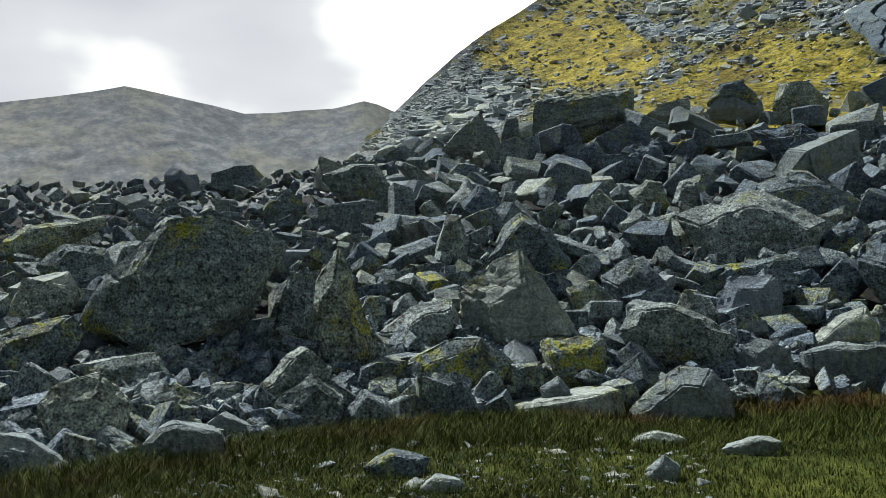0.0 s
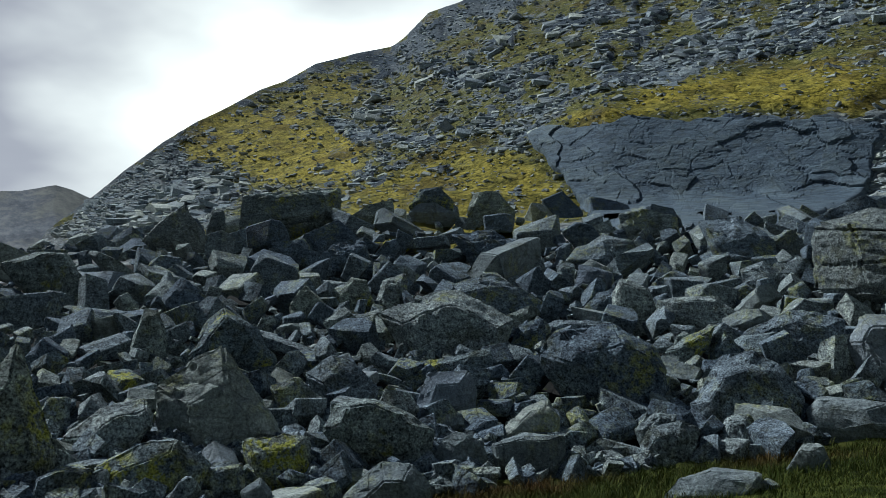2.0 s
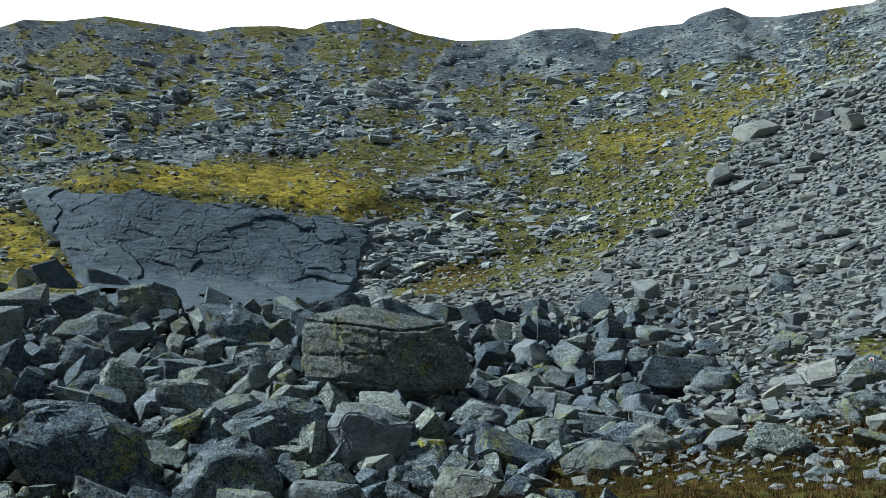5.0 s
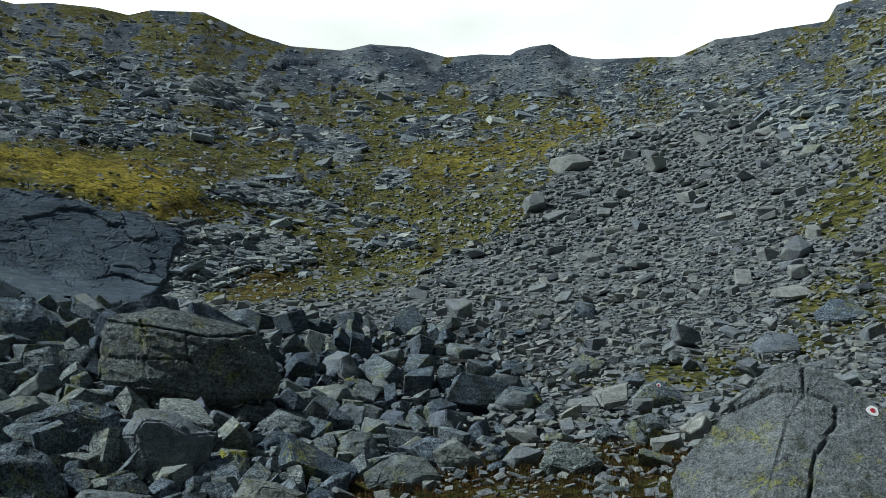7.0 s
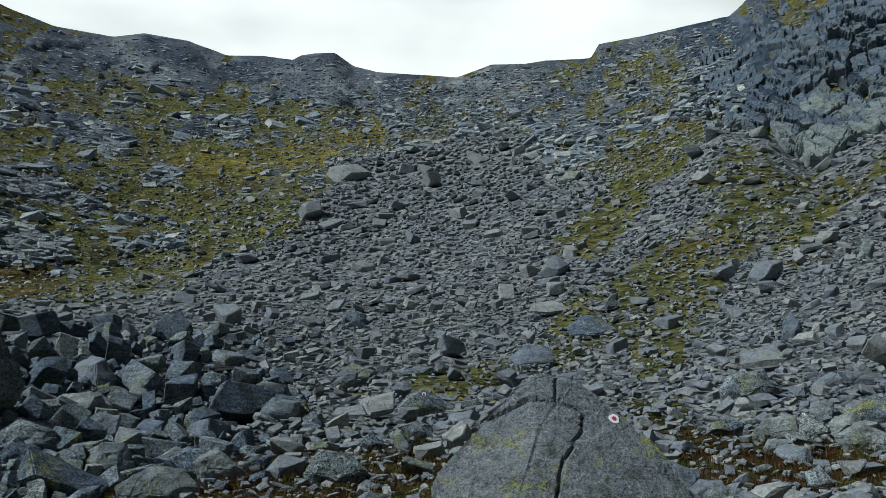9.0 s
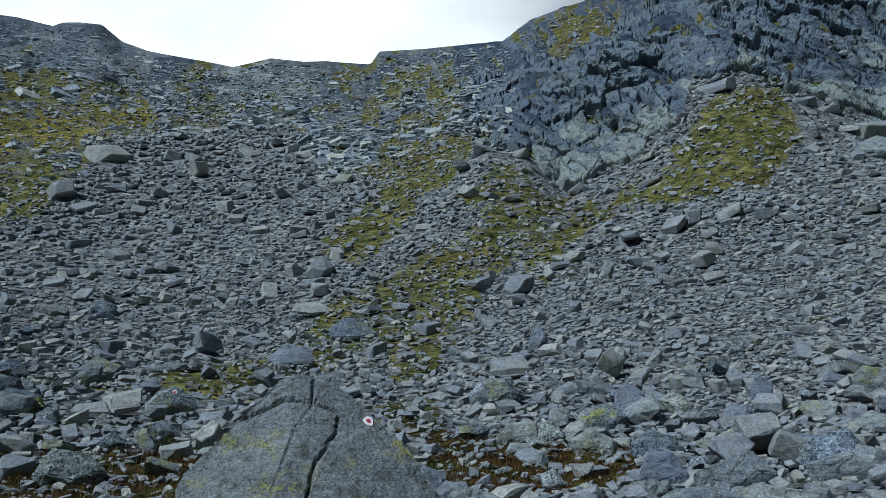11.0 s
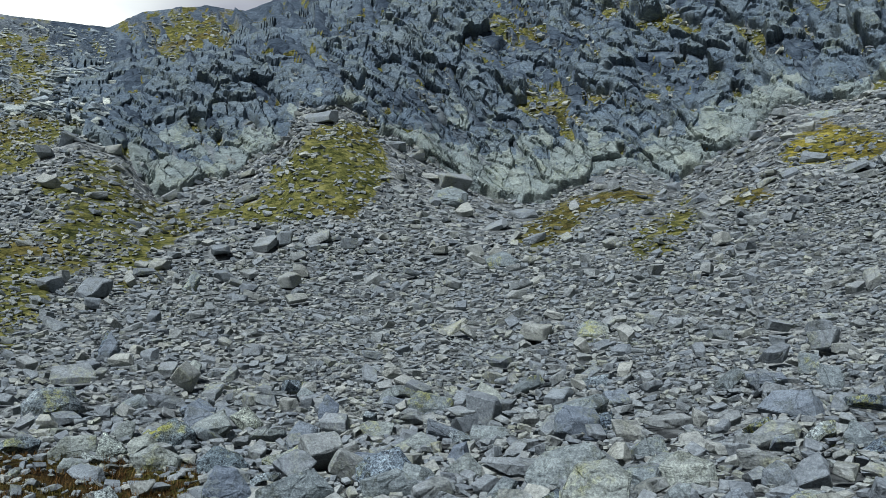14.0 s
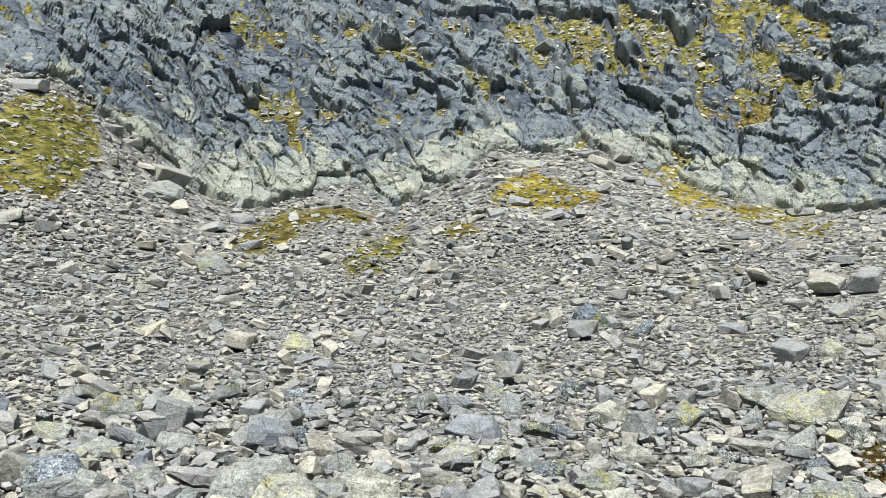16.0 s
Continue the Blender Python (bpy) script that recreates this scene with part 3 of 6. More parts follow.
def ground_material():
    """Crags, gravel and turf, mixed by how the ground is covered."""
    m, n, l, bsdf = nodes_of("mountain_ground")
    pos = n.new("ShaderNodeNewGeometry").outputs["Position"]
    c = {}
    for name in ("turf", "gold_lit", "crag", "paleness", "wet", "gap_shade_lush", "rust", "tone"):
        t = n.new("ShaderNodeAttribute")
        t.attribute_name = name
        c[name] = t.outputs["Fac"]
    squash = n.new("ShaderNodeMapping")
    squash.inputs["Scale"].default_value, squash.inputs["Rotation"].default_value = (1.0, 1.0, 2.2), (0.3, 0.22, 0.0)
    l.new(pos, squash.inputs["Vector"])
    big = noise_node(n, l, pos, 0.09, 5, 0.6)
    mid = noise_node(n, l, squash.outputs["Vector"], 0.35, 6, 0.7)
    fine = noise_node(n, l, pos, 1.6, 6, 0.75)
    mott = math_node(n, l, "ADD", math_node(n, l, "MULTIPLY", mid, 0.5), math_node(n, l, "MULTIPLY", fine, 0.5))
    dark = ramp_node(n, l, mott, [(0.40, (0.04, 0.055, 0.073)), (0.5, (0.085, 0.11, 0.14)), (0.60, (0.155, 0.19, 0.225))])
    light = ramp_node(n, l, mott, [(0.40, (0.13, 0.142, 0.145)), (0.5, (0.21, 0.225, 0.222)), (0.60, (0.30, 0.315, 0.30))])
    rock = mix_node(n, l, 1.0, mix_node(n, l, c["paleness"], dark, light), (0.85, 0.87, 0.88), "MULTIPLY")  # joints and ledges between the blocks
    rock = mix_node(n, l, 0.8, rock, ramp_node(n, l, c["tone"], [(0.15, (0.42, 0.45, 0.5)), (0.5, (0.95, 0.95, 0.96)), (0.85, (1.65, 1.63, 1.55))]), "MULTIPLY")
    lay = n.new("ShaderNodeMapping")
    lay.inputs["Scale"].default_value, lay.inputs["Rotation"].default_value = (1.0, 1.0, 2.2), (0.55, -0.75, 0.2)
    l.new(mix_node(n, l, 1.6, pos, noise_colour(n, l, pos, 0.4), "ADD"), lay.inputs["Vector"])
    breaks = None
    for size, wide, share in ((0.10, 0.02, 0.3), (0.33, 0.04, 0.3)):
        crack = n.new("ShaderNodeTexVoronoi")
        crack.feature = "DISTANCE_TO_EDGE"
        crack.inputs["Scale"].default_value = size
        l.new(lay.outputs["Vector"], crack.inputs["Vector"])
        breaks = ramp_node(n, l, crack.outputs["Distance"], [(0.0, (0.08, 0.09, 0.09)), (wide, (1, 1, 1))])
        rock = mix_node(n, l, share, rock, breaks, "MULTIPLY")
    runs = n.new("ShaderNodeMapping")  # water that runs down the slab
    runs.inputs["Scale"].default_value = (1.0, 1.0, 0.12)
    l.new(pos, runs.inputs["Vector"])
    run = ramp_node(n, l, noise_node(n, l, runs.outputs["Vector"], 0.7, 4, 0.6), [(0.40, (0.35, 0.37, 0.40)), (0.56, (0.95, 1.0, 1.05))])
    rock = mix_node(n, l, math_node(n, l, "MULTIPLY", c["wet"], 0.85), rock, mix_node(n, l, 1.0, mix_node(n, l, 0.5, rock, dark), run, "MULTIPLY"))
    stones = n.new("ShaderNodeTexVoronoi")
    stones.inputs["Scale"].default_value = 1.7
    l.new(pos, stones.inputs["Vector"])
    shade = n.new("ShaderNodeSeparateColor")
    l.new(stones.outputs["Color"], shade.inputs["Color"])
    gravel = ramp_node(n, l, shade.outputs["Red"], [(0.0, (0.08, 0.088, 0.092)), (0.6, (0.17, 0.185, 0.19)), (1.0, (0.32, 0.335, 0.33))])
    gravel = mix_node(n, l, 0.8, gravel, ramp_node(n, l, fine, [(0.4, (0.4, 0.4, 0.4)), (0.6, (1.4, 1.4, 1.35))]), "MULTIPLY")
    # shade of the deep gaps between near blocks, painted near-black into the gravel
    gravel = mix_node(n, l, math_node(n, l, "MULTIPLY", near_dark(n, l, pos), c["gap_shade_lush"]), gravel, (0.02, 0.02, 0.019))
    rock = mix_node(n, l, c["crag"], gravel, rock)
    tuft = math_node(n, l, "ADD", math_node(n, l, "MULTIPLY", fine, 0.55), math_node(n, l, "MULTIPLY", noise_node(n, l, pos, 0.45, 5, 0.72), 0.45))
    green = ramp_node(n, l, tuft, [(0.41, (0.02, 0.026, 0.009)), (0.5, (0.085, 0.089, 0.026)), (0.59, (0.20, 0.19, 0.065))])
    # yellow grass, bright enough to carry the hill's sunlit patches in its colour
    gold = ramp_node(n, l, tuft, [(0.41, (0.045, 0.043, 0.008)), (0.49, (0.215, 0.178, 0.026)), (0.58, (0.44, 0.36, 0.065))])
    rust = ramp_node(n, l, tuft, [(0.41, (0.014, 0.009, 0.004)), (0.5, (0.055, 0.036, 0.012)), (0.59, (0.125, 0.082, 0.026))])
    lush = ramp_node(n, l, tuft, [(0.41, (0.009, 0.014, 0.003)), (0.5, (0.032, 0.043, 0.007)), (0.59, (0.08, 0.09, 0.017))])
    green = mix_node(n, l, math_node(n, l, "MULTIPLY", near_dark(n, l, pos), c["gap_shade_lush"]), green, lush)
    patchy = ramp_node(n, l, noise_node(n, l, pos, 0.22, 6, 0.7), [(0.40, (0.5, 0.5, 0.5)), (0.54, (1, 1, 1))])
    grass = mix_node(n, l, math_node(n, l, "MULTIPLY", c["gold_lit"], patchy), green, gold)
    dull = math_node(n, l, "MULTIPLY", ramp_node(n, l, big, [(0.50, (0, 0, 0)), (0.64, (0.55, 0.55, 0.55))]), math_node(n, l, "SUBTRACT", 1.0, near_dark(n, l, pos)))
    turned = math_node(n, l, "MULTIPLY", c["rust"], ramp_node(n, l, noise_node(n, l, pos, 0.7, 4, 0.6), [(0.4, (0.3, 0.3, 0.3)), (0.55, (1, 1, 1))]))
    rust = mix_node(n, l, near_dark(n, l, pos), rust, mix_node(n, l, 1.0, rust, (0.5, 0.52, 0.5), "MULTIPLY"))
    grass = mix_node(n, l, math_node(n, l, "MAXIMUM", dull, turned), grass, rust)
    edge = math_node(n, l, "ADD", c["turf"], math_node(n, l, "MULTIPLY", math_node(n, l, "SUBTRACT", mott, 0.5), 3.2))
    col = mix_node(n, l, ramp_node(n, l, edge, [(0.36, (0, 0, 0)), (0.50, (1, 1, 1))]), rock, grass)
    l.new(col, bsdf.inputs["Base Color"])
    bsdf.inputs["Roughness"].default_value = 0.9
    bsdf.inputs["Specular IOR Level"].default_value = 0.05
    b1 = bump_node(n, l, mid, 0.5, 0.5, None)
    b2 = bump_node(n, l, breaks, 0.7, 0.3, None, b1)
    bump_node(n, l, fine, 0.8, 0.25, bsdf, b2)
    return m


# ---- ground ----


def mesh_of(name, co, faces, material, smooth=False):
    """A mesh from arrays: co (n, 3), faces (m, 3) or (m, 4)."""
    me = bpy.data.meshes.new(name)
    k = faces.shape[1]
    me.vertices.add(len(co))
    me.vertices.foreach_set("co", np.ascontiguousarray(co, dtype=np.float32).ravel())
    me.loops.add(faces.size)
    me.loops.foreach_set("vertex_index", np.ascontiguousarray(faces, dtype=np.int32).ravel())
    me.polygons.add(len(faces))
    me.polygons.foreach_set("loop_start", np.arange(0, faces.size, k, dtype=np.int32))
    me.polygons.foreach_set("use_smooth", np.full(len(faces), smooth))
    me.update(calc_edges=True)
    me.validate()
    me.materials.append(material)
    return me


def build_ground():
    nr, na = GR.shape
    x, y = GR * np.sin(np.radians(GA)), GR * np.cos(np.radians(GA))
    hollow = np.clip((GR - np.interp(GA, HEADS, FOOT_R) - 0.5) / 2, 0, 1) * np.clip((70 - GR) / 10, 0, 1) * (0.25 + 0.75 * np.clip((-10 - GA) / 8, 0, 1))
    bare = 1 - TURF
    co = np.stack([x, y, GZ - 1.25 * hollow * bare], -1).reshape(-1, 3)
    i, j = np.meshgrid(np.arange(nr - 1), np.arange(na - 1), indexing="ij")
    a = (i * na + j).ravel()
    faces = np.stack([a, a + 1, a + na + 1, a + na], 1)
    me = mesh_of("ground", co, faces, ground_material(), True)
    for name, v in (("turf", TURF), ("gold_lit", GOLD_LIT), ("crag", CRAG), ("paleness", PALENESS), ("wet", SLAB), ("gap_shade_lush", GAP_SHADE_LUSH), ("rust", RUST), ("tone", TONE)):
        at = me.attributes.new(name, "FLOAT", "POINT")
        at.data.foreach_set("value", np.ascontiguousarray(v, dtype=np.float32).ravel())
    return tagged(new("ground", me), "mountain basin of turf, scree and grey crags", "ground", kind="structure")


build_ground()


def far_ridge():
    """The ridge across the valley, distance haze painted into its blue-grey colour: spurs, gullies, pale grass and
    screes.
    """
    a = np.arange(-112, -66, 0.14)
    top = np.interp(a, [-125, -110, -101.9, -97, -95, -93.6, -91.3, -89.5, -87.8, -86, -84.3, -82, -80.1, -79.2, -78, -70, -60], [6, 8.5, 9.9, 10.9, 11.4, 11.2, 10.8, 10.5, 10.1, 10.2, 10.4, 10.6, 11.1, 10.9, 10.4, 8.5, 6])
    rows, co = 90, []
    for k in range(rows):
        f = k / (rows - 1)
        r = 1500 + 900 * f
        e = -1 + (top + 1) * f ** 0.9
        co.append(np.stack([r * np.sin(np.radians(a)), r * np.cos(np.radians(a)), r * np.tan(np.radians(e))], 1))
    co = np.concatenate(co)
    f, aa = np.repeat(np.arange(rows) / (rows - 1), len(a)), np.tile(a, rows)
    spur = fbm(np.stack([aa * 0.45 + 1.4 * f, f * 0.9, 0 * f], 1), 6, 90, ridged=True, gain=0.62)
    co[:, 2] += (16 * spur + 5 * fbm(co * 0.02, 4, 93)) * np.clip(f * 6, 0, 1) * np.clip((1.0 - f) * 3.0, 0.06, 1)
    na = len(a)
    i, j = np.meshgrid(np.arange(rows - 1), np.arange(na - 1), indexing="ij")
    s = (i * na + j).ravel()
    m, n, l, bsdf = nodes_of("far_slopes")
    pos = n.new("ShaderNodeNewGeometry").outputs["Position"]
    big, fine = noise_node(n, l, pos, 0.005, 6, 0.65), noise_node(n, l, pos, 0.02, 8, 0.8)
    # rock and grass tones made bluish to stand in for haze in the air
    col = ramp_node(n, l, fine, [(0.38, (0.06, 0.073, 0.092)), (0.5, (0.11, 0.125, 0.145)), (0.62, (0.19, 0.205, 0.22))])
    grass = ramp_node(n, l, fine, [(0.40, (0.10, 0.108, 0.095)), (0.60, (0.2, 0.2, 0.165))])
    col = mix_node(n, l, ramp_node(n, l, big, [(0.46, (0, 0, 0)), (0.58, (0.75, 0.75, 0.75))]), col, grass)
    l.new(col, bsdf.inputs["Base Color"])
    bsdf.inputs["Roughness"].default_value = 1.0
    bump_node(n, l, fine, 1.0, 4.0, bsdf)
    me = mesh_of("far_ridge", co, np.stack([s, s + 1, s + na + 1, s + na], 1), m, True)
    return tagged(new("far_ridge", me), "blue-grey mountain ridge across the valley, haze painted into its colour", "mountain", kind="structure")


far_ridge()

# ---- boulders ----
SPOTS = []
LOOKS = {"L": (LICHENED, "grey boulder crusted with yellow-green lichen"), "G": (ROCK, "dark grey angular boulder with worn edges"),
         "P": (PALE_ROCK, "pale grey angular boulder with rough faces"), "B": (BLUE_ROCK, "smooth blue-grey boulder"),
         "D": (DARK_ROCK, "dark boulder with overhanging lower faces"), "S": (ROCK, "layered grey slab split along its bedding"),
         "M": (MARKED_ROCK, "huge cracked grey boulder with painted trail mark")}


def groove(p, line, width, depth):
    """How far the points p (u, v) sink towards a crack along a line."""
    d = np.full(len(p), 9.0)
    for (x0, y0), (x1, y1) in zip(line[:-1], line[1:]):
        q, w = np.array([x0, y0]), np.array([x1 - x0, y1 - y0])
        t = np.clip(((p - q) @ w) / (w @ w), 0, 1)
        d = np.minimum(d, np.hypot(*(p - q - t[:, None] * w).T))
    return depth * np.clip(1 - d / width, 0, 1)


def cut_block(rng, cuts, skew=0.28):
    """Corners of a block broken off along joints: a skewed box with some corners and edges struck away."""
    bm = bmesh.new()
    bmesh.ops.create_cube(bm, size=2.0)
    for v in bm.verts:
        v.co += Vector(rng.uniform(-skew, skew, 3))
    for _ in range(cuts):
        way = Vector(rng.normal(0, 1, 3)).normalized()
        far = max(v.co.dot(way) for v in bm.verts)
        bmesh.ops.bisect_plane(bm, geom=bm.verts[:] + bm.edges[:] + bm.faces[:], plane_co=way * far * rng.uniform(0.5, 0.88), plane_no=way, clear_outer=True)
    co = np.array([v.co[:] for v in bm.verts])
    bm.free()
    return co


def hull_of(co):
    bm = bmesh.new()
    for v in co:
        bm.verts.new(v)
    bmesh.ops.convex_hull(bm, input=bm.verts)
    bmesh.ops.delete(bm, geom=[v for v in bm.verts if not v.link_faces], context="VERTS")
    bmesh.ops.remove_doubles(bm, verts=bm.verts, dist=0.012 * np.ptp(co, 0).min())
    bmesh.ops.dissolve_limit(bm, angle_limit=radians(9), verts=bm.verts, edges=bm.edges)
    return bm


def weathered(bm, size, goal, seed, layers=0.0, chips=1.0, cracks=()):
    """Wears a clean hull: rounded arrises, chipped and stepped faces; size is its smaller breadth."""
    bmesh.ops.bevel(bm, geom=bm.edges[:], offset=0.03 * size, segments=2, affect="EDGES", clamp_overlap=True)
    bmesh.ops.triangulate(bm, faces=bm.faces)
    for _ in range(8):
        long = [q for q in bm.edges if q.calc_length() > goal * 1.5]
        if not long:
            break
        bmesh.ops.subdivide_edges(bm, edges=long, cuts=1)
        bmesh.ops.triangulate(bm, faces=[f for f in bm.faces if len(f.verts) > 3])
    bm.normal_update()
    co, no = np.array([v.co[:] for v in bm.verts]), np.array([v.normal[:] for v in bm.verts])
    k = 1.0 / size
    warp = co * k + 0.12 * np.stack([vnoise(co * k * 3 + seed, seed + i) for i in (21, 22, 23)], 1)
    own, rim = cells(warp * np.array([2.3, 2.3, 3.1]) + seed * 3.3, seed + 2)
    own2, rim2 = cells(warp * np.array([6.0, 6.0, 8.0]) + seed * 1.7, seed + 4)
    push = chips * size * (0.022 * own - 0.018 * step(0.10, 0.0, rim) * (own > 0.1) + 0.007 * own2)
    push += size * (0.022 * chips * fbm(co * k * 1.6 + seed * 7.7, 3, seed) + 0.006 * fbm(co * k * 13 + seed, 2, seed + 50, ridged=True))
    if layers:
        rng = np.random.default_rng(seed)
        tilt = np.array([rng.uniform(-0.3, 0.3), rng.uniform(-0.3, 0.3), 1.0])
        bed = ((co @ tilt) * k / 0.17 + 0.6 * fbm(co * k * 2, 2, seed + 9)) % 1.0
        push -= layers * size * np.clip(1 - np.abs(bed - 0.5) * 4, 0, 1)
    for line in cracks:
        push -= groove(co[:, [0, 2]], line, 0.03, 0.1)
    co = co + no * push[:, None]
    for v, q in zip(bm.verts, co):
        v.co = q
    return bm


def finished(bm, name, material):
    me = bpy.data.meshes.new(name)
    bm.to_mesh(me)
    bm.free()
    me.polygons.foreach_set("use_smooth", np.ones(len(me.polygons), bool))
    me.set_sharp_from_angle(angle=radians(24))
    me.materials.append(material)
    return me


def block(x, y, z, heading, outline, deep, look_key, cracks=(), brow=None, lean=None):
    """A boulder at x, y, z: its broad face has the given corners (across, up; metres) and turns to the heading's origin."""
    seed = len(SPOTS) + 1
    rng = np.random.default_rng(seed)
    o = np.array(outline)
    w, h = np.ptp(o[:, 0]), np.ptp(o[:, 1])
    s = min(w, h)
    mid = o.mean(0)
    lean = rng.uniform(0.1, 0.45) if lean is None else lean
    pts = []
    for u, v in o:
        pts.append((u, lean * v, v))
        pts.append((mid[0] + (u - mid[0]) * rng.uniform(0.6, 0.9), lean * v + deep * rng.uniform(0.7, 1.0), mid[1] + (v - mid[1]) * rng.uniform(0.6, 0.9)))
    if brow:
        pts += [(u, lean * v - out, v) for u, v, out in brow]
    else:  # a flat face in front, smaller than the outline and set off its middle
        off, grow, out = rng.uniform(-0.14, 0.14, 2) * (w, h), rng.uniform(0.5, 0.72), rng.uniform(0.14, 0.28) * s
        tip = rng.uniform(-0.35, 0.35, 2)
        for u, v in o:
            uu, vv = mid[0] + off[0] + (u - mid[0]) * grow, mid[1] + off[1] + (v - mid[1]) * grow
            pts.append((uu, lean * vv - out + tip[0] * out * (uu - mid[0]) / (0.5 * w) + tip[1] * out * (vv - mid[1]) / (0.5 * h), vv))
    if "O" not in look_key:
        for u, v in o[o[:, 1] < 0.45 * h]:
            pts.append((mid[0] + (u - mid[0]) * 0.9, 0.1 * deep, v - 0.25 * h - 0.12))
            pts.append((mid[0] + (u - mid[0]) * 0.7, 0.8 * deep, v - 0.25 * h - 0.12))
    goal = max(w, h) * (0.0125 if cracks else 0.045 if w > 1.6 else 0.068 if w > 0.7 else 0.09)
    bm = weathered(hull_of(np.array(pts)), s, goal, seed, 0.04 if "S" in look_key else 0.012 if seed % 3 == 0 else 0.0, 0.35 if cracks else 1.0, cracks)
    key = "S" if "S" in look_key else look_key[0]
    ob = new("boulder", finished(bm, "boulder", LOOKS["L" if "L" in look_key else key][0]))
    ob.matrix_world = pose(x, y, z, 0, 0, -heading)
    size = "large " if w > 1.6 else "small " if w < 0.7 else ""
    where = ", on the scree" if heading > -12 else ", heaped in the rockfall"
    tagged(ob, size + LOOKS[key][1] + where, "boulder", group="boulders on the scree" if heading > -12 else "boulders of the rockfall")
    SPOTS.append((x + 0.4 * deep * math.sin(radians(heading)), y + 0.4 * deep * math.cos(radians(heading)), 0.42 * max(w, deep)))
    return ob


block(-11.58, -0.21, 0.59, -91.0, [(-1.31, 0.40), (-0.99, 1.03), (-0.32, 1.67), (0.16, 1.75), (1.31, 1.43), (1.02, 0.88), (0.52, 0.16), (-0.45, 0.00), (-0.81, 0.04), (-1.17, 0.19)], 2.35, "LO", lean=-0.12)
block(-10.54, -1.83, 0.40, -99.8, [(-0.35, 0.54), (0.39, 0.74), (0.51, 0.45), (0.07, 0.16), (-0.23, 0.02), (-0.51, 0.00)], 0.91, "L")
block(-13.85, -2.23, 0.90, -99.1, [(-0.56, 0.08), (-0.35, 0.65), (0.33, 0.48), (0.56, 0.44), (0.03, 0.07), (-0.49, 0.00)], 1.01, "L")
block(-8.21, -1.02, 0.10, -97.1, [(-0.40, 0.36), (-0.27, 0.50), (0.14, 0.60), (0.40, 0.31), (0.28, 0.05), (-0.08, 0.00), (-0.35, 0.04)], 0.72, "L")
block(-10.04, -0.90, 0.30, -95.1, [(-0.51, 0.30), (-0.18, 0.38), (0.39, 0.42), (0.51, 0.20), (0.46, 0.02), (0.16, 0.00), (-0.12, 0.04)], 0.75, "L")
block(-10.03, 0.03, 0.31, -89.8, [(-0.30, 0.29), (-0.06, 0.44), (0.30, 0.46), (0.18, 0.18), (0.06, 0.00), (-0.12, 0.01)], 0.54, "G")
block(-9.89, 0.42, 0.26, -87.6, [(-0.30, 0.13), (0.03, 0.36), (0.24, 0.48), (0.30, 0.23), (0.09, 0.05), (-0.21, 0.00)], 0.54, "G")
block(-10.61, 1.60, 0.38, -81.4, [(-0.42, 0.48), (-0.35, 1.10), (-0.05, 1.58), (0.23, 0.96), (0.36, 0.48), (0.42, 0.13), (0.09, 0.00), (-0.25, 0.21)], 0.76, "L")
block(-9.36, 0.88, 0.17, -84.6, [(-0.40, 0.15), (-0.11, 0.50), (0.10, 0.66), (0.40, 0.37), (0.25, 0.19), (-0.10, 0.08), (-0.34, 0.00)], 0.71, "L")
block(-8.78, 0.99, -0.01, -83.6, [(-0.37, 0.29), (0.01, 0.59), (0.37, 0.33), (0.23, 0.05), (0.01, 0.00), (-0.26, 0.09)], 0.67, "L")
block(-8.92, 1.61, 0.02, -79.8, [(-0.30, 0.09), (-0.07, 0.38), (0.22, 0.20), (0.30, 0.05), (-0.02, 0.00)], 0.55, "G")
block(-9.88, 1.93, 0.20, -78.9, [(-0.23, 0.32), (0.03, 0.42), (0.29, 0.38), (0.29, 0.06), (-0.10, 0.00), (-0.29, 0.07)], 0.52, "G")
block(-11.10, 2.67, 0.52, -76.5, [(-0.53, 0.29), (-0.09, 0.62), (0.42, 0.73), (0.53, 0.44), (0.13, 0.22), (-0.24, 0.00), (-0.39, 0.04)], 0.96, "G")
block(-9.73, 2.81, 0.17, -73.9, [(-0.65, 0.01), (-0.60, 0.40), (-0.14, 0.63), (0.25, 0.67), (0.65, 0.40), (0.38, 0.08), (-0.08, 0.00)], 1.14, "L")
block(-11.28, 4.10, 0.62, -70.0, [(-0.86, 0.77), (-0.51, 1.04), (0.03, 1.31), (0.26, 1.00), (0.64, 0.31), (0.86, 0.08), (0.33, 0.02), (-0.13, 0.00), (-0.51, 0.23), (-0.78, 0.38)], 1.55, "P")
block(-14.66, 5.54, 1.52, -69.3, [(-0.78, 0.30), (-0.17, 1.16), (0.43, 0.80), (0.78, 0.20), (0.43, 0.00), (0.03, 0.10)], 1.40, "L")
block(-9.97, 4.34, 0.24, -66.4, [(-0.42, 0.51), (0.10, 0.57), (0.40, 0.55), (0.42, 0.14), (0.16, 0.00), (-0.32, 0.10)], 0.76, "L")
block(-9.72, 3.56, 0.18, -69.9, [(-0.28, 0.18), (-0.15, 0.31), (0.25, 0.38), (0.28, 0.05), (-0.12, 0.00)], 0.50, "G")
block(-9.24, 3.79, 0.09, -67.7, [(-0.17, 0.19), (0.05, 0.33), (0.17, 0.19), (0.14, 0.07), (-0.08, 0.00)], 0.31, "P")
block(-8.45, 4.88, -0.06, -60.0, [(-0.59, 0.07), (-0.47, 0.23), (0.01, 0.64), (0.35, 0.62), (0.58, 0.36), (0.59, 0.09), (0.12, 0.00), (-0.53, 0.00)], 1.07, "P")
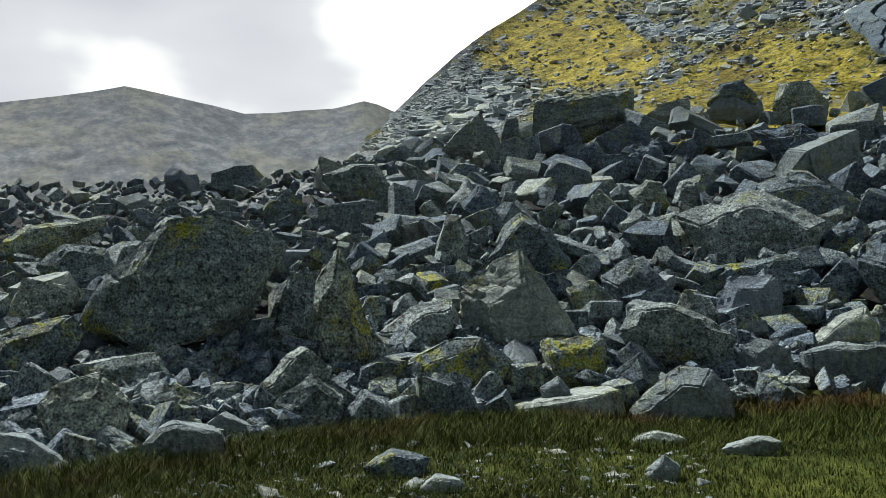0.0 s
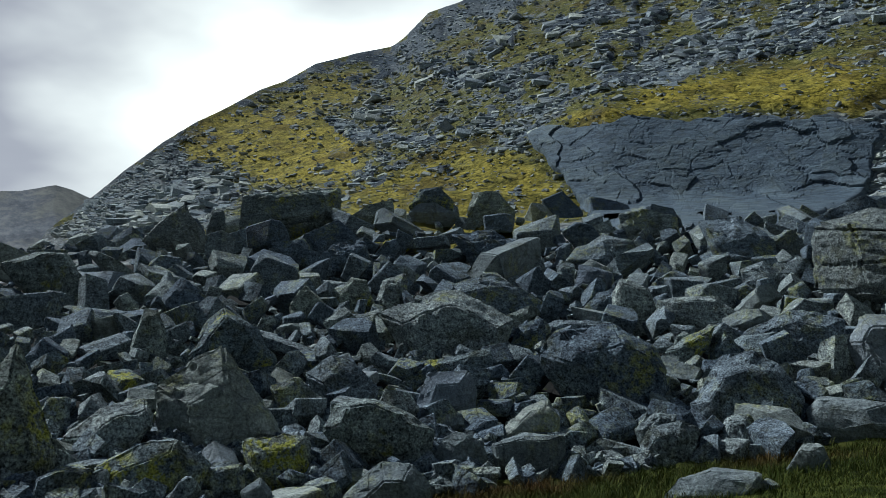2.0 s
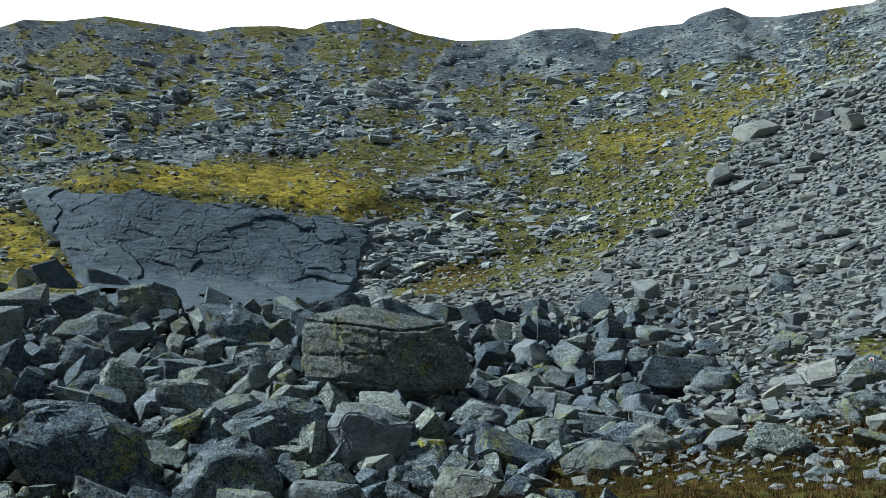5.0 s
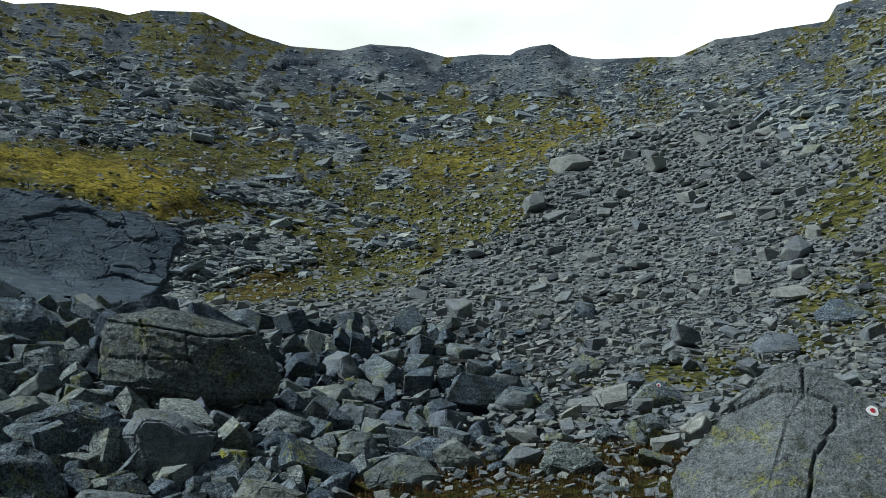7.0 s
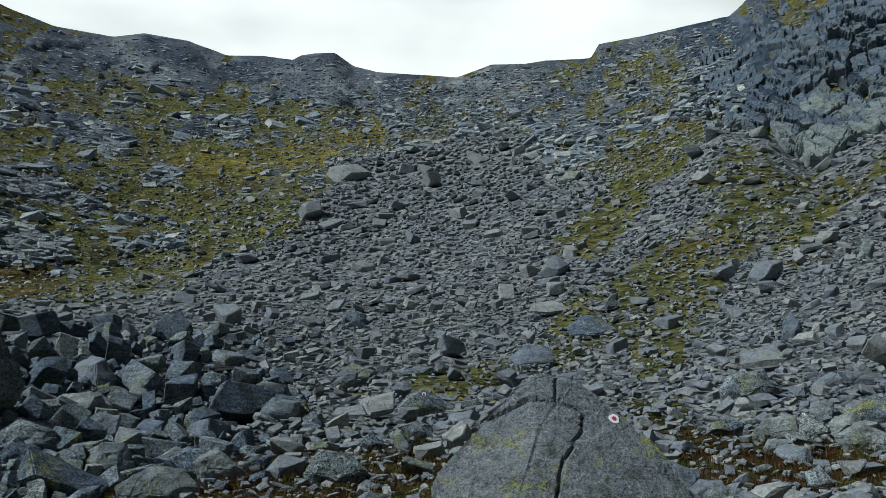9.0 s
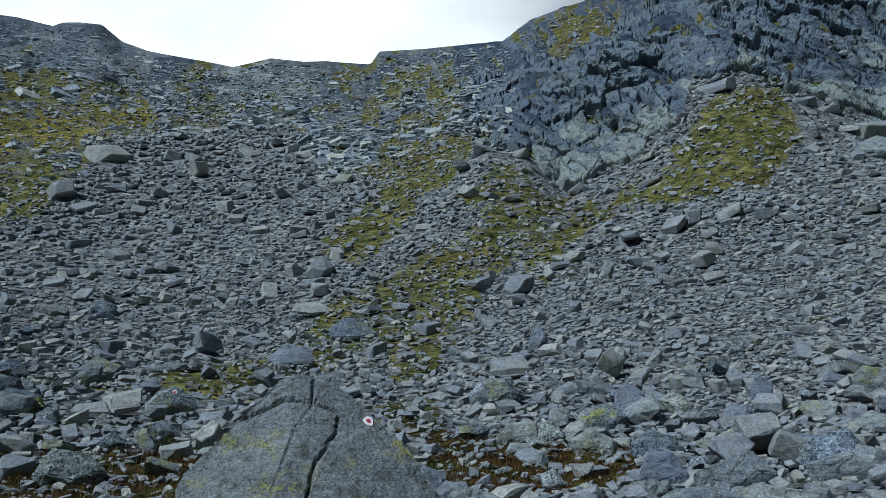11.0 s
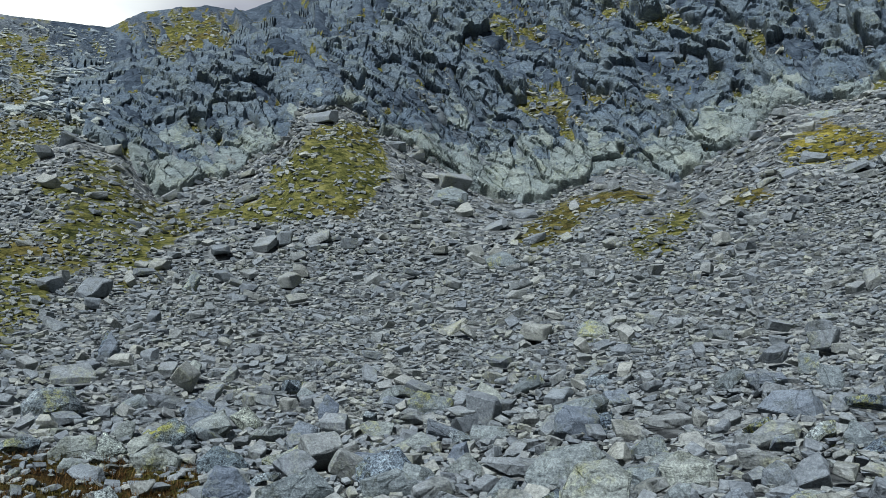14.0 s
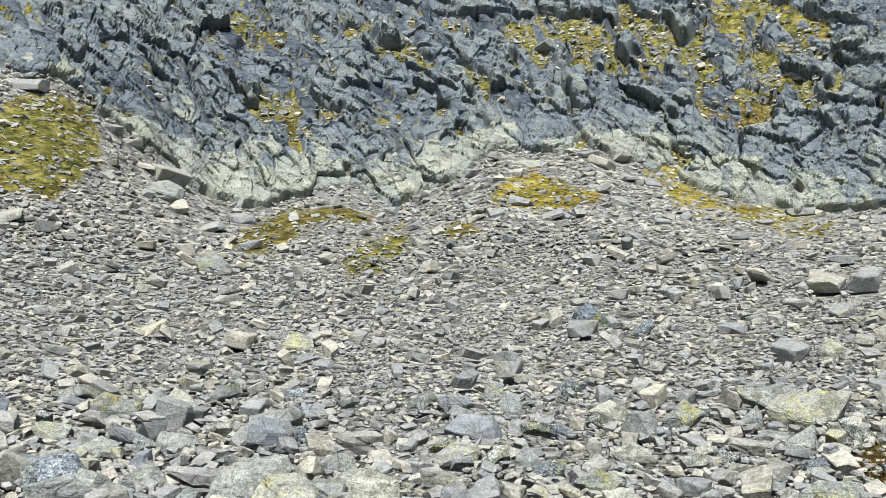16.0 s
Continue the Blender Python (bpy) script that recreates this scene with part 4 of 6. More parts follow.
block(-8.88, 3.69, -0.02, -67.4, [(-0.73, 0.11), (0.13, 0.22), (0.67, 0.35), (0.73, 0.09), (-0.18, 0.00)], 0.75, "P")
block(-9.83, 5.67, 0.33, -60.0, [(-0.71, 0.50), (-0.57, 0.82), (-0.11, 0.90), (0.43, 0.66), (0.71, 0.45), (0.62, 0.00), (0.15, 0.16), (-0.46, 0.32)], 1.28, "L")
block(-12.41, 6.49, 1.00, -62.4, [(-0.60, 0.53), (-0.16, 0.84), (0.18, 0.71), (0.60, 0.27), (0.35, 0.05), (-0.26, 0.00)], 1.08, "G")
block(-12.22, 5.64, 0.93, -65.2, [(-0.42, 0.43), (0.00, 0.56), (0.42, 0.17), (0.34, 0.00), (-0.17, 0.00)], 0.76, "G")
block(-11.24, 7.66, 0.86, -55.7, [(-0.49, 0.09), (-0.30, 0.68), (0.36, 0.69), (0.49, 0.35), (0.47, 0.09), (0.04, 0.00)], 0.89, "B")
block(-12.94, 8.92, 1.43, -55.4, [(-0.76, 0.24), (0.06, 0.43), (0.73, 0.52), (0.76, 0.09), (0.59, 0.00), (-0.58, 0.09)], 0.98, "L")
block(-14.25, 9.74, 1.78, -55.6, [(-1.39, 0.92), (-0.15, 1.42), (0.24, 1.41), (1.39, 0.76), (1.10, 0.25), (0.03, 0.15), (-0.67, 0.00), (-0.77, 0.48)], 2.41, "G")
block(-16.38, 12.85, 2.76, -51.9, [(-1.31, 0.87), (-0.24, 1.10), (1.09, 0.31), (1.31, 0.06), (0.43, 0.00), (-0.14, 0.35)], 1.95, "G")
block(-13.83, 11.68, 1.97, -49.8, [(-0.29, 0.29), (0.01, 0.71), (0.29, 0.49), (0.28, 0.07), (-0.20, 0.00)], 0.52, "G")
block(-9.32, 6.56, 0.29, -54.9, [(-0.38, 0.07), (-0.21, 0.42), (-0.08, 0.51), (0.31, 0.37), (0.38, 0.08), (-0.35, 0.00)], 0.68, "P")
block(-9.62, 7.88, 0.53, -50.7, [(-0.50, 0.05), (-0.02, 0.50), (0.31, 0.62), (0.50, 0.37), (0.50, 0.08), (-0.43, 0.00)], 0.90, "P")
block(-8.79, 7.23, 0.27, -50.6, [(-0.48, 0.36), (-0.05, 0.47), (0.48, 0.46), (0.48, 0.03), (0.07, 0.00), (-0.42, 0.14)], 0.81, "P")
block(-22.93, 17.53, 4.75, -52.6, [(-1.43, 1.38), (0.04, 1.46), (1.43, 0.51), (1.35, 0.09), (-0.30, 0.00), (-0.54, 0.62)], 2.47, "S")
block(-38.33, 17.18, 7.89, -65.9, [(-2.50, 0.14), (-2.28, 1.96), (1.59, 2.46), (2.50, 2.43), (2.41, 1.09), (1.57, 0.58), (-2.15, 0.00)], 4.19, "SL")
block(-34.29, 10.34, 6.17, -73.2, [(-1.39, 0.13), (-0.69, 1.05), (0.47, 2.10), (1.39, 0.58), (0.97, 0.00), (-0.69, 0.08)], 2.50, "D")
block(-40.10, 14.17, 7.98, -70.5, [(-0.48, 0.28), (-0.20, 1.24), (0.35, 1.23), (0.48, 0.27), (-0.07, 0.00)], 0.86, "D")
block(-36.74, 24.22, 9.65, -56.6, [(-1.16, 0.14), (-0.63, 1.12), (0.40, 1.24), (1.16, 0.46), (1.15, 0.00)], 2.08, "L")
block(-36.67, 24.32, 9.11, -56.5, [(-1.28, 0.33), (-1.02, 1.00), (0.02, 1.15), (1.28, 0.31), (1.03, 0.00)], 2.00, "B")
block(-34.96, 26.71, 9.13, -52.6, [(-1.28, 0.27), (-0.90, 1.44), (0.33, 1.47), (1.28, 0.34), (0.56, 0.00)], 2.31, "L")
block(-38.33, 21.60, 9.06, -60.6, [(-1.17, 0.11), (0.05, 0.89), (1.12, 1.11), (1.17, 0.42), (0.05, 0.00)], 1.91, "G")
block(-25.53, 13.44, 4.81, -62.2, [(-0.93, 0.41), (-0.39, 0.94), (0.59, 1.18), (0.93, 0.08), (-0.04, 0.00)], 1.68, "S")
block(-19.61, 11.69, 3.25, -59.2, [(-0.41, 0.09), (-0.27, 0.66), (0.35, 0.86), (0.41, 0.36), (-0.07, 0.00)], 0.74, "G")
block(-18.69, 8.86, 2.74, -64.6, [(-0.45, 0.35), (-0.06, 0.87), (0.45, 0.33), (0.06, 0.08), (-0.26, 0.00)], 0.81, "L")
block(-16.70, 8.75, 2.27, -62.3, [(-0.46, 0.32), (0.01, 0.67), (0.46, 0.25), (0.12, 0.00)], 0.83, "G")
block(-19.10, 10.39, 3.02, -61.5, [(-0.46, 0.39), (-0.19, 0.87), (0.21, 0.79), (0.46, 0.03), (-0.07, 0.00)], 0.83, "L")
block(-20.30, 6.55, 2.79, -72.1, [(-0.62, 0.50), (-0.14, 1.05), (0.62, 0.36), (0.27, 0.00), (-0.27, 0.14)], 1.11, "G")
block(-26.71, 7.86, 4.32, -73.6, [(-0.54, 0.38), (-0.18, 0.83), (0.54, 0.74), (0.54, 0.20), (-0.00, 0.00)], 0.97, "G")
block(-17.69, 3.34, 1.91, -79.3, [(-0.29, 0.30), (0.17, 0.59), (0.29, 0.19), (0.06, 0.00), (-0.23, 0.07)], 0.52, "G")
block(-23.76, 2.02, 2.91, -85.1, [(-0.60, 0.16), (-0.45, 0.69), (0.22, 0.85), (0.60, 0.48), (0.07, 0.00)], 1.07, "L")
block(-25.42, 4.25, 3.45, -80.5, [(-1.11, 1.03), (-0.21, 1.43), (0.62, 1.35), (1.11, 0.52), (0.29, 0.00)], 2.01, "L")
block(-16.25, 4.55, 1.78, -74.3, [(-0.33, 0.17), (-0.11, 0.99), (0.16, 0.94), (0.33, 0.39), (-0.00, 0.00)], 0.59, "L")
block(-7.76, -0.19, -0.01, -91.4, [(-0.33, 0.17), (-0.20, 0.28), (-0.06, 0.32), (0.33, 0.23), (0.35, 0.08), (0.03, 0.00), (-0.35, 0.05)], 0.56, "P")
block(-8.04, -0.86, -0.00, -96.1, [(-0.29, 0.09), (0.04, 0.29), (0.27, 0.15), (0.29, 0.05), (-0.05, 0.00)], 0.49, "P")
block(-8.53, 0.20, -0.02, -88.7, [(-0.32, 0.11), (-0.07, 0.28), (0.30, 0.13), (0.32, 0.00), (-0.02, 0.01)], 0.50, "P")
block(-7.44, -1.34, -0.08, -100.2, [(-0.34, 0.45), (0.01, 0.36), (0.34, 0.13), (0.18, 0.07), (-0.18, 0.00), (-0.33, 0.02)], 0.61, "P")
block(-9.04, -0.27, 0.14, -91.7, [(-0.27, 0.21), (-0.03, 0.36), (0.27, 0.21), (0.19, 0.02), (-0.08, 0.00)], 0.48, "L")
block(-7.45, 4.10, -0.08, -61.2, [(-0.25, 0.10), (-0.03, 0.17), (0.25, 0.12), (0.22, 0.04), (-0.21, 0.00)], 0.32, "P")
block(-6.68, 4.57, -0.00, -55.7, [(-0.25, 0.04), (0.05, 0.17), (0.25, 0.14), (0.19, 0.03), (-0.18, 0.00)], 0.32, "P")
block(-6.21, 3.45, -0.04, -61.0, [(-0.14, 0.06), (0.01, 0.20), (0.14, 0.11), (0.07, 0.02), (-0.10, 0.00)], 0.25, "P")
block(-11.83, 1.12, 0.63, -84.6, [(-0.30, 0.13), (-0.07, 0.92), (0.19, 1.07), (0.30, 0.69), (0.23, 0.09), (-0.07, 0.00)], 0.55, "G")
block(-12.49, 2.29, 0.76, -79.6, [(-0.22, 0.21), (-0.06, 0.50), (0.22, 0.50), (0.22, 0.05), (-0.06, 0.00)], 0.40, "G")
block(-16.60, -2.21, 1.31, -97.6, [(-0.69, 0.41), (-0.25, 0.81), (0.50, 0.72), (0.69, 0.11), (-0.24, 0.00)], 1.24, "L")
block(-20.19, -3.14, 1.87, -98.8, [(-1.04, 0.35), (-0.62, 0.72), (1.04, 1.00), (1.04, 0.75), (-0.40, 0.24), (-1.04, 0.00)], 1.71, "L")
block(-6.76, 1.44, -0.03, -78.0, [(-0.27, 0.10), (-0.04, 0.20), (0.27, 0.16), (0.18, 0.00), (-0.18, 0.00)], 0.37, "L")
block(-6.22, 1.68, -0.08, -74.9, [(-0.19, 0.09), (-0.06, 0.18), (0.14, 0.16), (0.19, 0.02), (-0.10, 0.00)], 0.31, "P")
block(-10.15, 19.65, 2.69, -27.3, [(-2.16, 1.0), (-2.16, 1.95), (-2.05, 2.25), (-0.75, 2.55), (0.85, 2.17), (1.55, 2.0), (2.16, 1.05), (2.08, 0.42), (0.97, 0.38), (0.12, -0.05), (-1.3, 0.18), (-2.16, 0.6)], 3.9, "DO", brow=[(-1.25, 1.95, 0.45), (-1.0, 0.5, 0.7), (0.55, 1.75, 0.5), (1.35, 0.95, 0.5), (0.25, 0.3, 0.55), (-2.0, 1.2, 0.15)], lean=0.05, cracks=[[(-2.1, 2.1), (-0.7, 1.9), (0.3, 1.75), (1.5, 1.95)], [(-0.2, 1.8), (-0.1, 1.2), (0.1, 0.9)], [(-1.3, 2.1), (-1.15, 1.75)], [(-2.0, 1.2), (-0.9, 1.15), (-0.1, 1.2)]])
block(-7.75, 14.34, 1.24, -28.4, [(-0.86, 0.71), (-0.59, 1.21), (-0.01, 1.20), (0.86, 0.79), (0.70, 0.40), (0.02, 0.00), (-0.45, 0.15)], 1.55, "B")
block(-9.74, 14.34, 1.76, -34.2, [(-0.91, 0.45), (-0.03, 0.87), (0.60, 0.75), (0.91, 0.64), (0.79, 0.22), (0.15, 0.00), (-0.81, 0.23)], 1.50, "G")
block(-8.18, 10.83, 0.69, -37.1, [(-0.78, 0.34), (-0.38, 0.97), (0.14, 1.13), (0.47, 0.96), (0.78, 0.38), (0.73, 0.22), (0.10, 0.12), (-0.57, 0.00)], 1.40, "G")
block(-10.22, 9.96, 0.98, -45.7, [(-1.09, 0.87), (-0.68, 1.18), (0.18, 1.31), (0.87, 0.95), (1.09, 0.50), (0.94, 0.10), (0.31, 0.00), (-0.58, 0.23)], 1.96, "G")
block(-12.51, 15.17, 2.38, -39.5, [(-0.93, 0.65), (-0.43, 0.73), (0.33, 0.72), (0.93, 0.21), (0.68, 0.03), (-0.07, 0.00), (-0.81, 0.29)], 1.32, "G")
block(-10.82, 12.78, 1.61, -40.3, [(-0.48, 0.27), (-0.16, 0.48), (0.48, 0.74), (0.37, 0.37), (-0.27, 0.00)], 0.87, "L")
block(-14.04, 14.74, 2.57, -43.6, [(-0.49, 0.68), (-0.29, 1.07), (0.36, 0.80), (0.49, 0.41), (0.36, 0.15), (-0.43, 0.00)], 0.88, "G")
block(-17.51, 23.07, 4.69, -37.2, [(-1.19, 1.67), (0.12, 1.73), (1.19, 0.85), (1.17, 0.20), (0.06, 0.00), (-0.66, 0.71)], 2.15, "G")
block(-25.70, 28.10, 6.96, -42.5, [(-1.30, 1.20), (-0.30, 1.44), (1.19, 0.91), (1.30, 0.16), (-0.07, 0.00), (-1.18, 0.56)], 2.33, "G")
block(-14.62, 20.19, 3.54, -35.9, [(-0.51, 0.67), (0.13, 0.90), (0.51, 0.49), (0.41, 0.02), (-0.37, 0.00)], 0.91, "G")
block(-6.97, 11.56, 0.62, -31.1, [(-0.64, 0.37), (-0.47, 0.54), (0.49, 0.46), (0.64, 0.14), (-0.01, 0.00), (-0.61, 0.11)], 0.95, "P")
block(-5.36, 13.14, 0.64, -22.2, [(-0.57, 0.34), (-0.39, 0.67), (0.14, 0.59), (0.57, 0.43), (0.32, 0.11), (-0.44, 0.00)], 1.03, "P")
block(-7.25, 15.89, 1.37, -24.5, [(-0.34, 0.17), (-0.22, 0.43), (0.26, 0.38), (0.34, 0.12), (0.04, 0.00)], 0.61, "L")
block(-7.81, 19.79, 2.12, -21.5, [(-0.63, 0.28), (-0.14, 0.64), (0.63, 0.37), (0.61, 0.13), (-0.54, 0.00)], 1.08, "G")
block(-8.92, 20.36, 2.48, -23.7, [(-0.44, 0.23), (-0.17, 0.42), (0.44, 0.34), (0.30, 0.08), (-0.33, 0.00)], 0.72, "G")
block(-5.73, 11.08, 0.39, -27.4, [(-0.26, 0.14), (0.11, 0.37), (0.26, 0.23), (0.02, 0.01), (-0.23, 0.00)], 0.46, "P")
block(-5.10, 10.80, 0.46, -25.3, [(-0.28, 0.02), (0.01, 0.27), (0.24, 0.34), (0.28, 0.21), (0.05, 0.00)], 0.50, "P")
block(-7.73, 10.06, 0.44, -37.6, [(-0.28, 0.13), (-0.19, 0.47), (0.13, 0.51), (0.28, 0.28), (0.03, 0.00)], 0.50, "G")
block(-8.10, 9.06, 0.39, -41.8, [(-0.42, 0.04), (-0.26, 0.37), (0.19, 0.51), (0.42, 0.37), (0.26, 0.00)], 0.75, "G")
block(-7.36, 12.60, 0.93, -30.3, [(-0.36, 0.36), (-0.01, 0.45), (0.36, 0.10), (0.31, 0.00), (-0.29, 0.08)], 0.65, "L")
block(-6.29, 12.71, 0.63, -26.3, [(-0.35, 0.34), (-0.18, 0.46), (0.35, 0.18), (0.26, 0.00), (-0.21, 0.07)], 0.64, "G")
block(-7.18, 14.60, 1.15, -26.2, [(-0.23, 0.11), (-0.03, 0.35), (0.23, 0.16), (0.13, 0.00)], 0.42, "G")
block(-13.58, 11.21, 1.91, -50.5, [(-0.39, 0.00), (-0.17, 0.55), (0.33, 0.66), (0.39, 0.11), (-0.06, 0.03)], 0.70, "G")
block(-17.93, 17.26, 3.74, -46.1, [(-0.56, 0.04), (-0.40, 0.76), (0.56, 0.51), (0.40, 0.00)], 1.01, "B")
marked_boulder = block(2.28, 12.00, 0.84, 10.8, [(-1.75, 0.66), (-1.13, 1.40), (-0.49, 2.04), (-0.28, 2.16), (0.28, 2.08), (0.55, 1.83), (0.64, 1.62), (1.13, 1.33), (1.40, 1.05), (1.78, 0.45), (1.75, -0.1), (-1.75, -0.1)], 3.3, "M", cracks=[[(0.02, 2.1), (0.00, 1.72), (0.38, 1.56), (0.36, 1.28), (0.07, 0.86), (-0.05, 0.3)], [(-0.95, 1.48), (-0.4, 1.75), (0.0, 1.72)]], brow=[(-0.2, 1.35, 0.42), (-0.55, 0.2, 0.8), (0.7, 0.2, 0.6), (0.55, 1.2, 0.25)], lean=0.45)
block(5.74, 34.82, 5.61, 9.4, [(-0.88, 0.45), (-0.19, 0.94), (0.80, 0.69), (0.88, 0.13), (-0.67, 0.00)], 1.57, "B")
block(10.31, 43.63, 8.11, 13.3, [(-1.31, 0.53), (-0.43, 1.27), (0.39, 1.09), (1.31, 0.34), (0.88, 0.07), (-1.06, 0.00)], 2.18, "G")
block(9.86, 23.78, 3.49, 22.5, [(-0.77, 0.25), (-0.42, 0.65), (0.29, 0.69), (0.77, 0.37), (0.64, 0.00), (-0.62, 0.00)], 1.21, "B")
block(-0.96, 16.72, 1.39, -3.3, [(-0.60, 0.17), (-0.30, 0.63), (0.23, 0.53), (0.60, 0.22), (0.08, 0.00)], 1.06, "L")
block(-4.03, 16.23, 1.07, -14.0, [(-0.74, 0.28), (-0.18, 0.64), (0.42, 0.59), (0.74, 0.24), (0.15, 0.00), (-0.62, 0.04)], 1.12, "P")
block(-3.66, 18.27, 1.54, -11.3, [(-0.74, 0.35), (-0.30, 0.58), (0.62, 0.24), (0.74, 0.02), (-0.27, 0.00)], 1.05, "G")
block(2.24, 26.56, 3.34, 4.8, [(-0.53, 0.22), (0.49, 0.36), (0.53, 0.08), (-0.45, 0.00)], 0.68, "D")
block(-2.88, 25.23, 3.06, -6.5, [(-0.72, 0.31), (-0.25, 0.67), (0.55, 0.51), (0.72, 0.12), (-0.55, 0.00)], 1.16, "L")
block(-8.06, 20.19, 2.21, -21.8, [(-0.57, 0.31), (-0.30, 0.52), (0.43, 0.41), (0.57, 0.10), (-0.25, 0.00)], 0.91, "G")
block(-2.20, 54.67, 10.38, -2.3, [(-0.80, 0.35), (-0.10, 1.15), (0.80, 0.79), (0.63, 0.00)], 1.44, "G")
block(14.77, 31.07, 6.16, 25.4, [(-0.38, 0.23), (-0.01, 1.07), (0.38, 0.42), (0.06, 0.00)], 0.68, "B")
block(-1.32, 32.01, 4.77, -2.4, [(-0.82, 0.10), (-0.01, 0.65), (0.82, 0.35), (0.62, 0.00)], 1.18, "P")
block(0.23, 20.15, 2.08, 0.7, [(-0.22, 0.31), (-0.03, 0.46), (0.22, 0.21), (0.09, 0.00)], 0.40, "L")
block(9.50, 22.98, 3.30, 22.5, [(-0.70, 0.30), (-0.41, 0.80), (0.52, 0.89), (0.70, 0.35), (-0.07, 0.00)], 1.25, "G")
block(10.73, 7.78, 1.51, 54.1, [(-0.62, 0.23), (-0.33, 0.55), (0.37, 0.72), (0.62, 0.49), (0.02, 0.07), (-0.49, 0.00)], 1.12, "P")
block(9.37, 6.35, 1.16, 55.9, [(-0.44, 0.37), (-0.25, 0.70), (0.17, 0.76), (0.44, 0.56), (0.37, 0.04), (-0.44, 0.00)], 0.80, "P")
block(59.02, 55.05, 27.70, 47.0, [(-1.79, 1.70), (0.06, 2.37), (1.79, 1.35), (1.45, 0.00), (-1.59, 0.73)], 3.23, "P")
block(44.06, 36.47, 15.59, 50.4, [(-1.20, 0.85), (0.06, 1.38), (1.20, 0.52), (0.81, 0.00), (-0.90, 0.15)], 2.16, "P")
block(26.73, 17.90, 6.71, 56.2, [(-0.60, 0.30), (-0.13, 0.59), (0.56, 0.44), (0.60, 0.05), (-0.54, 0.00)], 1.01, "P")
block(7.92, 12.23, 1.26, 32.9, [(-0.41, 0.27), (-0.22, 0.68), (0.14, 0.64), (0.41, 0.19), (-0.14, 0.00)], 0.74, "B")
block(8.45, 11.20, 1.27, 37.0, [(-0.61, 0.25), (0.27, 0.61), (0.61, 0.27), (0.26, 0.01), (-0.53, 0.00)], 1.03, "P")
block(9.52, 10.17, 1.43, 43.1, [(-0.52, 0.25), (0.08, 0.43), (0.52, 0.14), (0.06, 0.00), (-0.44, 0.08)], 0.77, "P")
block(6.48, 13.25, 1.31, 26.1, [(-0.21, 0.22), (0.02, 0.33), (0.21, 0.06), (-0.16, 0.00)], 0.37, "G")
block(7.27, 16.47, 1.90, 23.8, [(-0.22, 0.06), (-0.12, 0.24), (0.22, 0.19), (0.22, 0.00)], 0.40, "P")
block(16.15, 15.84, 3.37, 45.6, [(-0.62, 0.28), (-0.32, 0.59), (0.62, 0.35), (0.46, 0.00), (-0.50, 0.00)], 1.01, "P")
block(9.67, 17.21, 2.41, 29.3, [(-0.56, 0.19), (0.06, 0.64), (0.56, 0.27), (0.06, 0.00)], 1.01, "L")
block(11.94, 17.79, 2.87, 33.9, [(-0.41, 0.34), (0.00, 0.57), (0.41, 0.16), (0.13, 0.00)], 0.73, "L")
block(11.84, 15.54, 2.50, 37.3, [(-0.37, 0.07), (-0.05, 0.51), (0.37, 0.33), (0.30, 0.00)], 0.67, "B")
block(12.20, 20.40, 3.23, 30.9, [(-0.49, 0.30), (0.04, 0.63), (0.49, 0.33), (0.34, 0.00)], 0.89, "B")
block(7.83, 9.52, 1.10, 39.4, [(-0.53, 0.04), (-0.29, 0.33), (0.46, 0.22), (0.53, 0.00)], 0.64, "P")
block(10.92, 9.95, 1.68, 47.7, [(-0.30, 0.18), (0.06, 0.45), (0.30, 0.19), (-0.05, 0.00)], 0.54, "P")
block(15.47, 32.68, 6.61, 25.3, [(-0.40, 0.00), (-0.08, 0.99), (0.28, 0.64), (0.40, 0.01)], 0.73, "G")
block(49.62, 68.73, 32.85, 35.8, [(-0.81, 0.38), (-0.33, 0.98), (0.65, 0.95), (0.81, 0.08), (-0.52, 0.00)], 1.45, "P")
block(24.13, 110.23, 39.01, 12.3, [(-1.50, 0.07), (-0.59, 1.71), (1.50, 1.57), (0.57, 0.00)], 2.69, "P")
block(27.14, 46.96, 13.17, 30.0, [(-0.54, 0.00), (-0.00, 1.29), (0.54, 0.92), (0.18, 0.11)], 0.96, "P")
block(20.38, 0.65, 3.24, 88.2, [(-0.91, 0.43), (0.14, 0.79), (0.91, 0.77), (0.52, 0.13), (-0.15, 0.00), (-0.70, 0.13)], 1.39, "P")
block(17.08, 0.70, 2.54, 87.7, [(-0.28, 0.20), (0.22, 0.51), (0.28, 0.12), (-0.10, 0.00)], 0.50, "P")
block(11.06, 6.02, 1.52, 61.5, [(-0.40, 0.31), (-0.09, 0.52), (0.38, 0.34), (0.40, 0.03), (-0.22, 0.00)], 0.71, "P")
block(36.42, 9.58, 8.83, 75.3, [(-0.78, 0.50), (-0.04, 1.29), (0.78, 0.41), (-0.07, 0.00)], 1.41, "G")
block(22.31, 8.05, 3.79, 70.2, [(-0.30, 0.22), (-0.23, 0.70), (0.23, 0.56), (0.30, 0.26), (-0.08, 0.00)], 0.54, "P")
block(27.03, 18.11, 6.83, 56.2, [(-0.67, 0.33), (-0.08, 0.72), (0.67, 0.44), (0.28, 0.00)], 1.20, "P")
block(13.37, 3.43, 1.72, 75.6, [(-0.42, 0.19), (-0.08, 0.42), (0.42, 0.22), (0.16, 0.00)], 0.72, "P")
block(16.12, 3.53, 2.29, 77.7, [(-0.37, 0.19), (0.03, 0.42), (0.37, 0.22), (0.12, 0.00)], 0.67, "P")
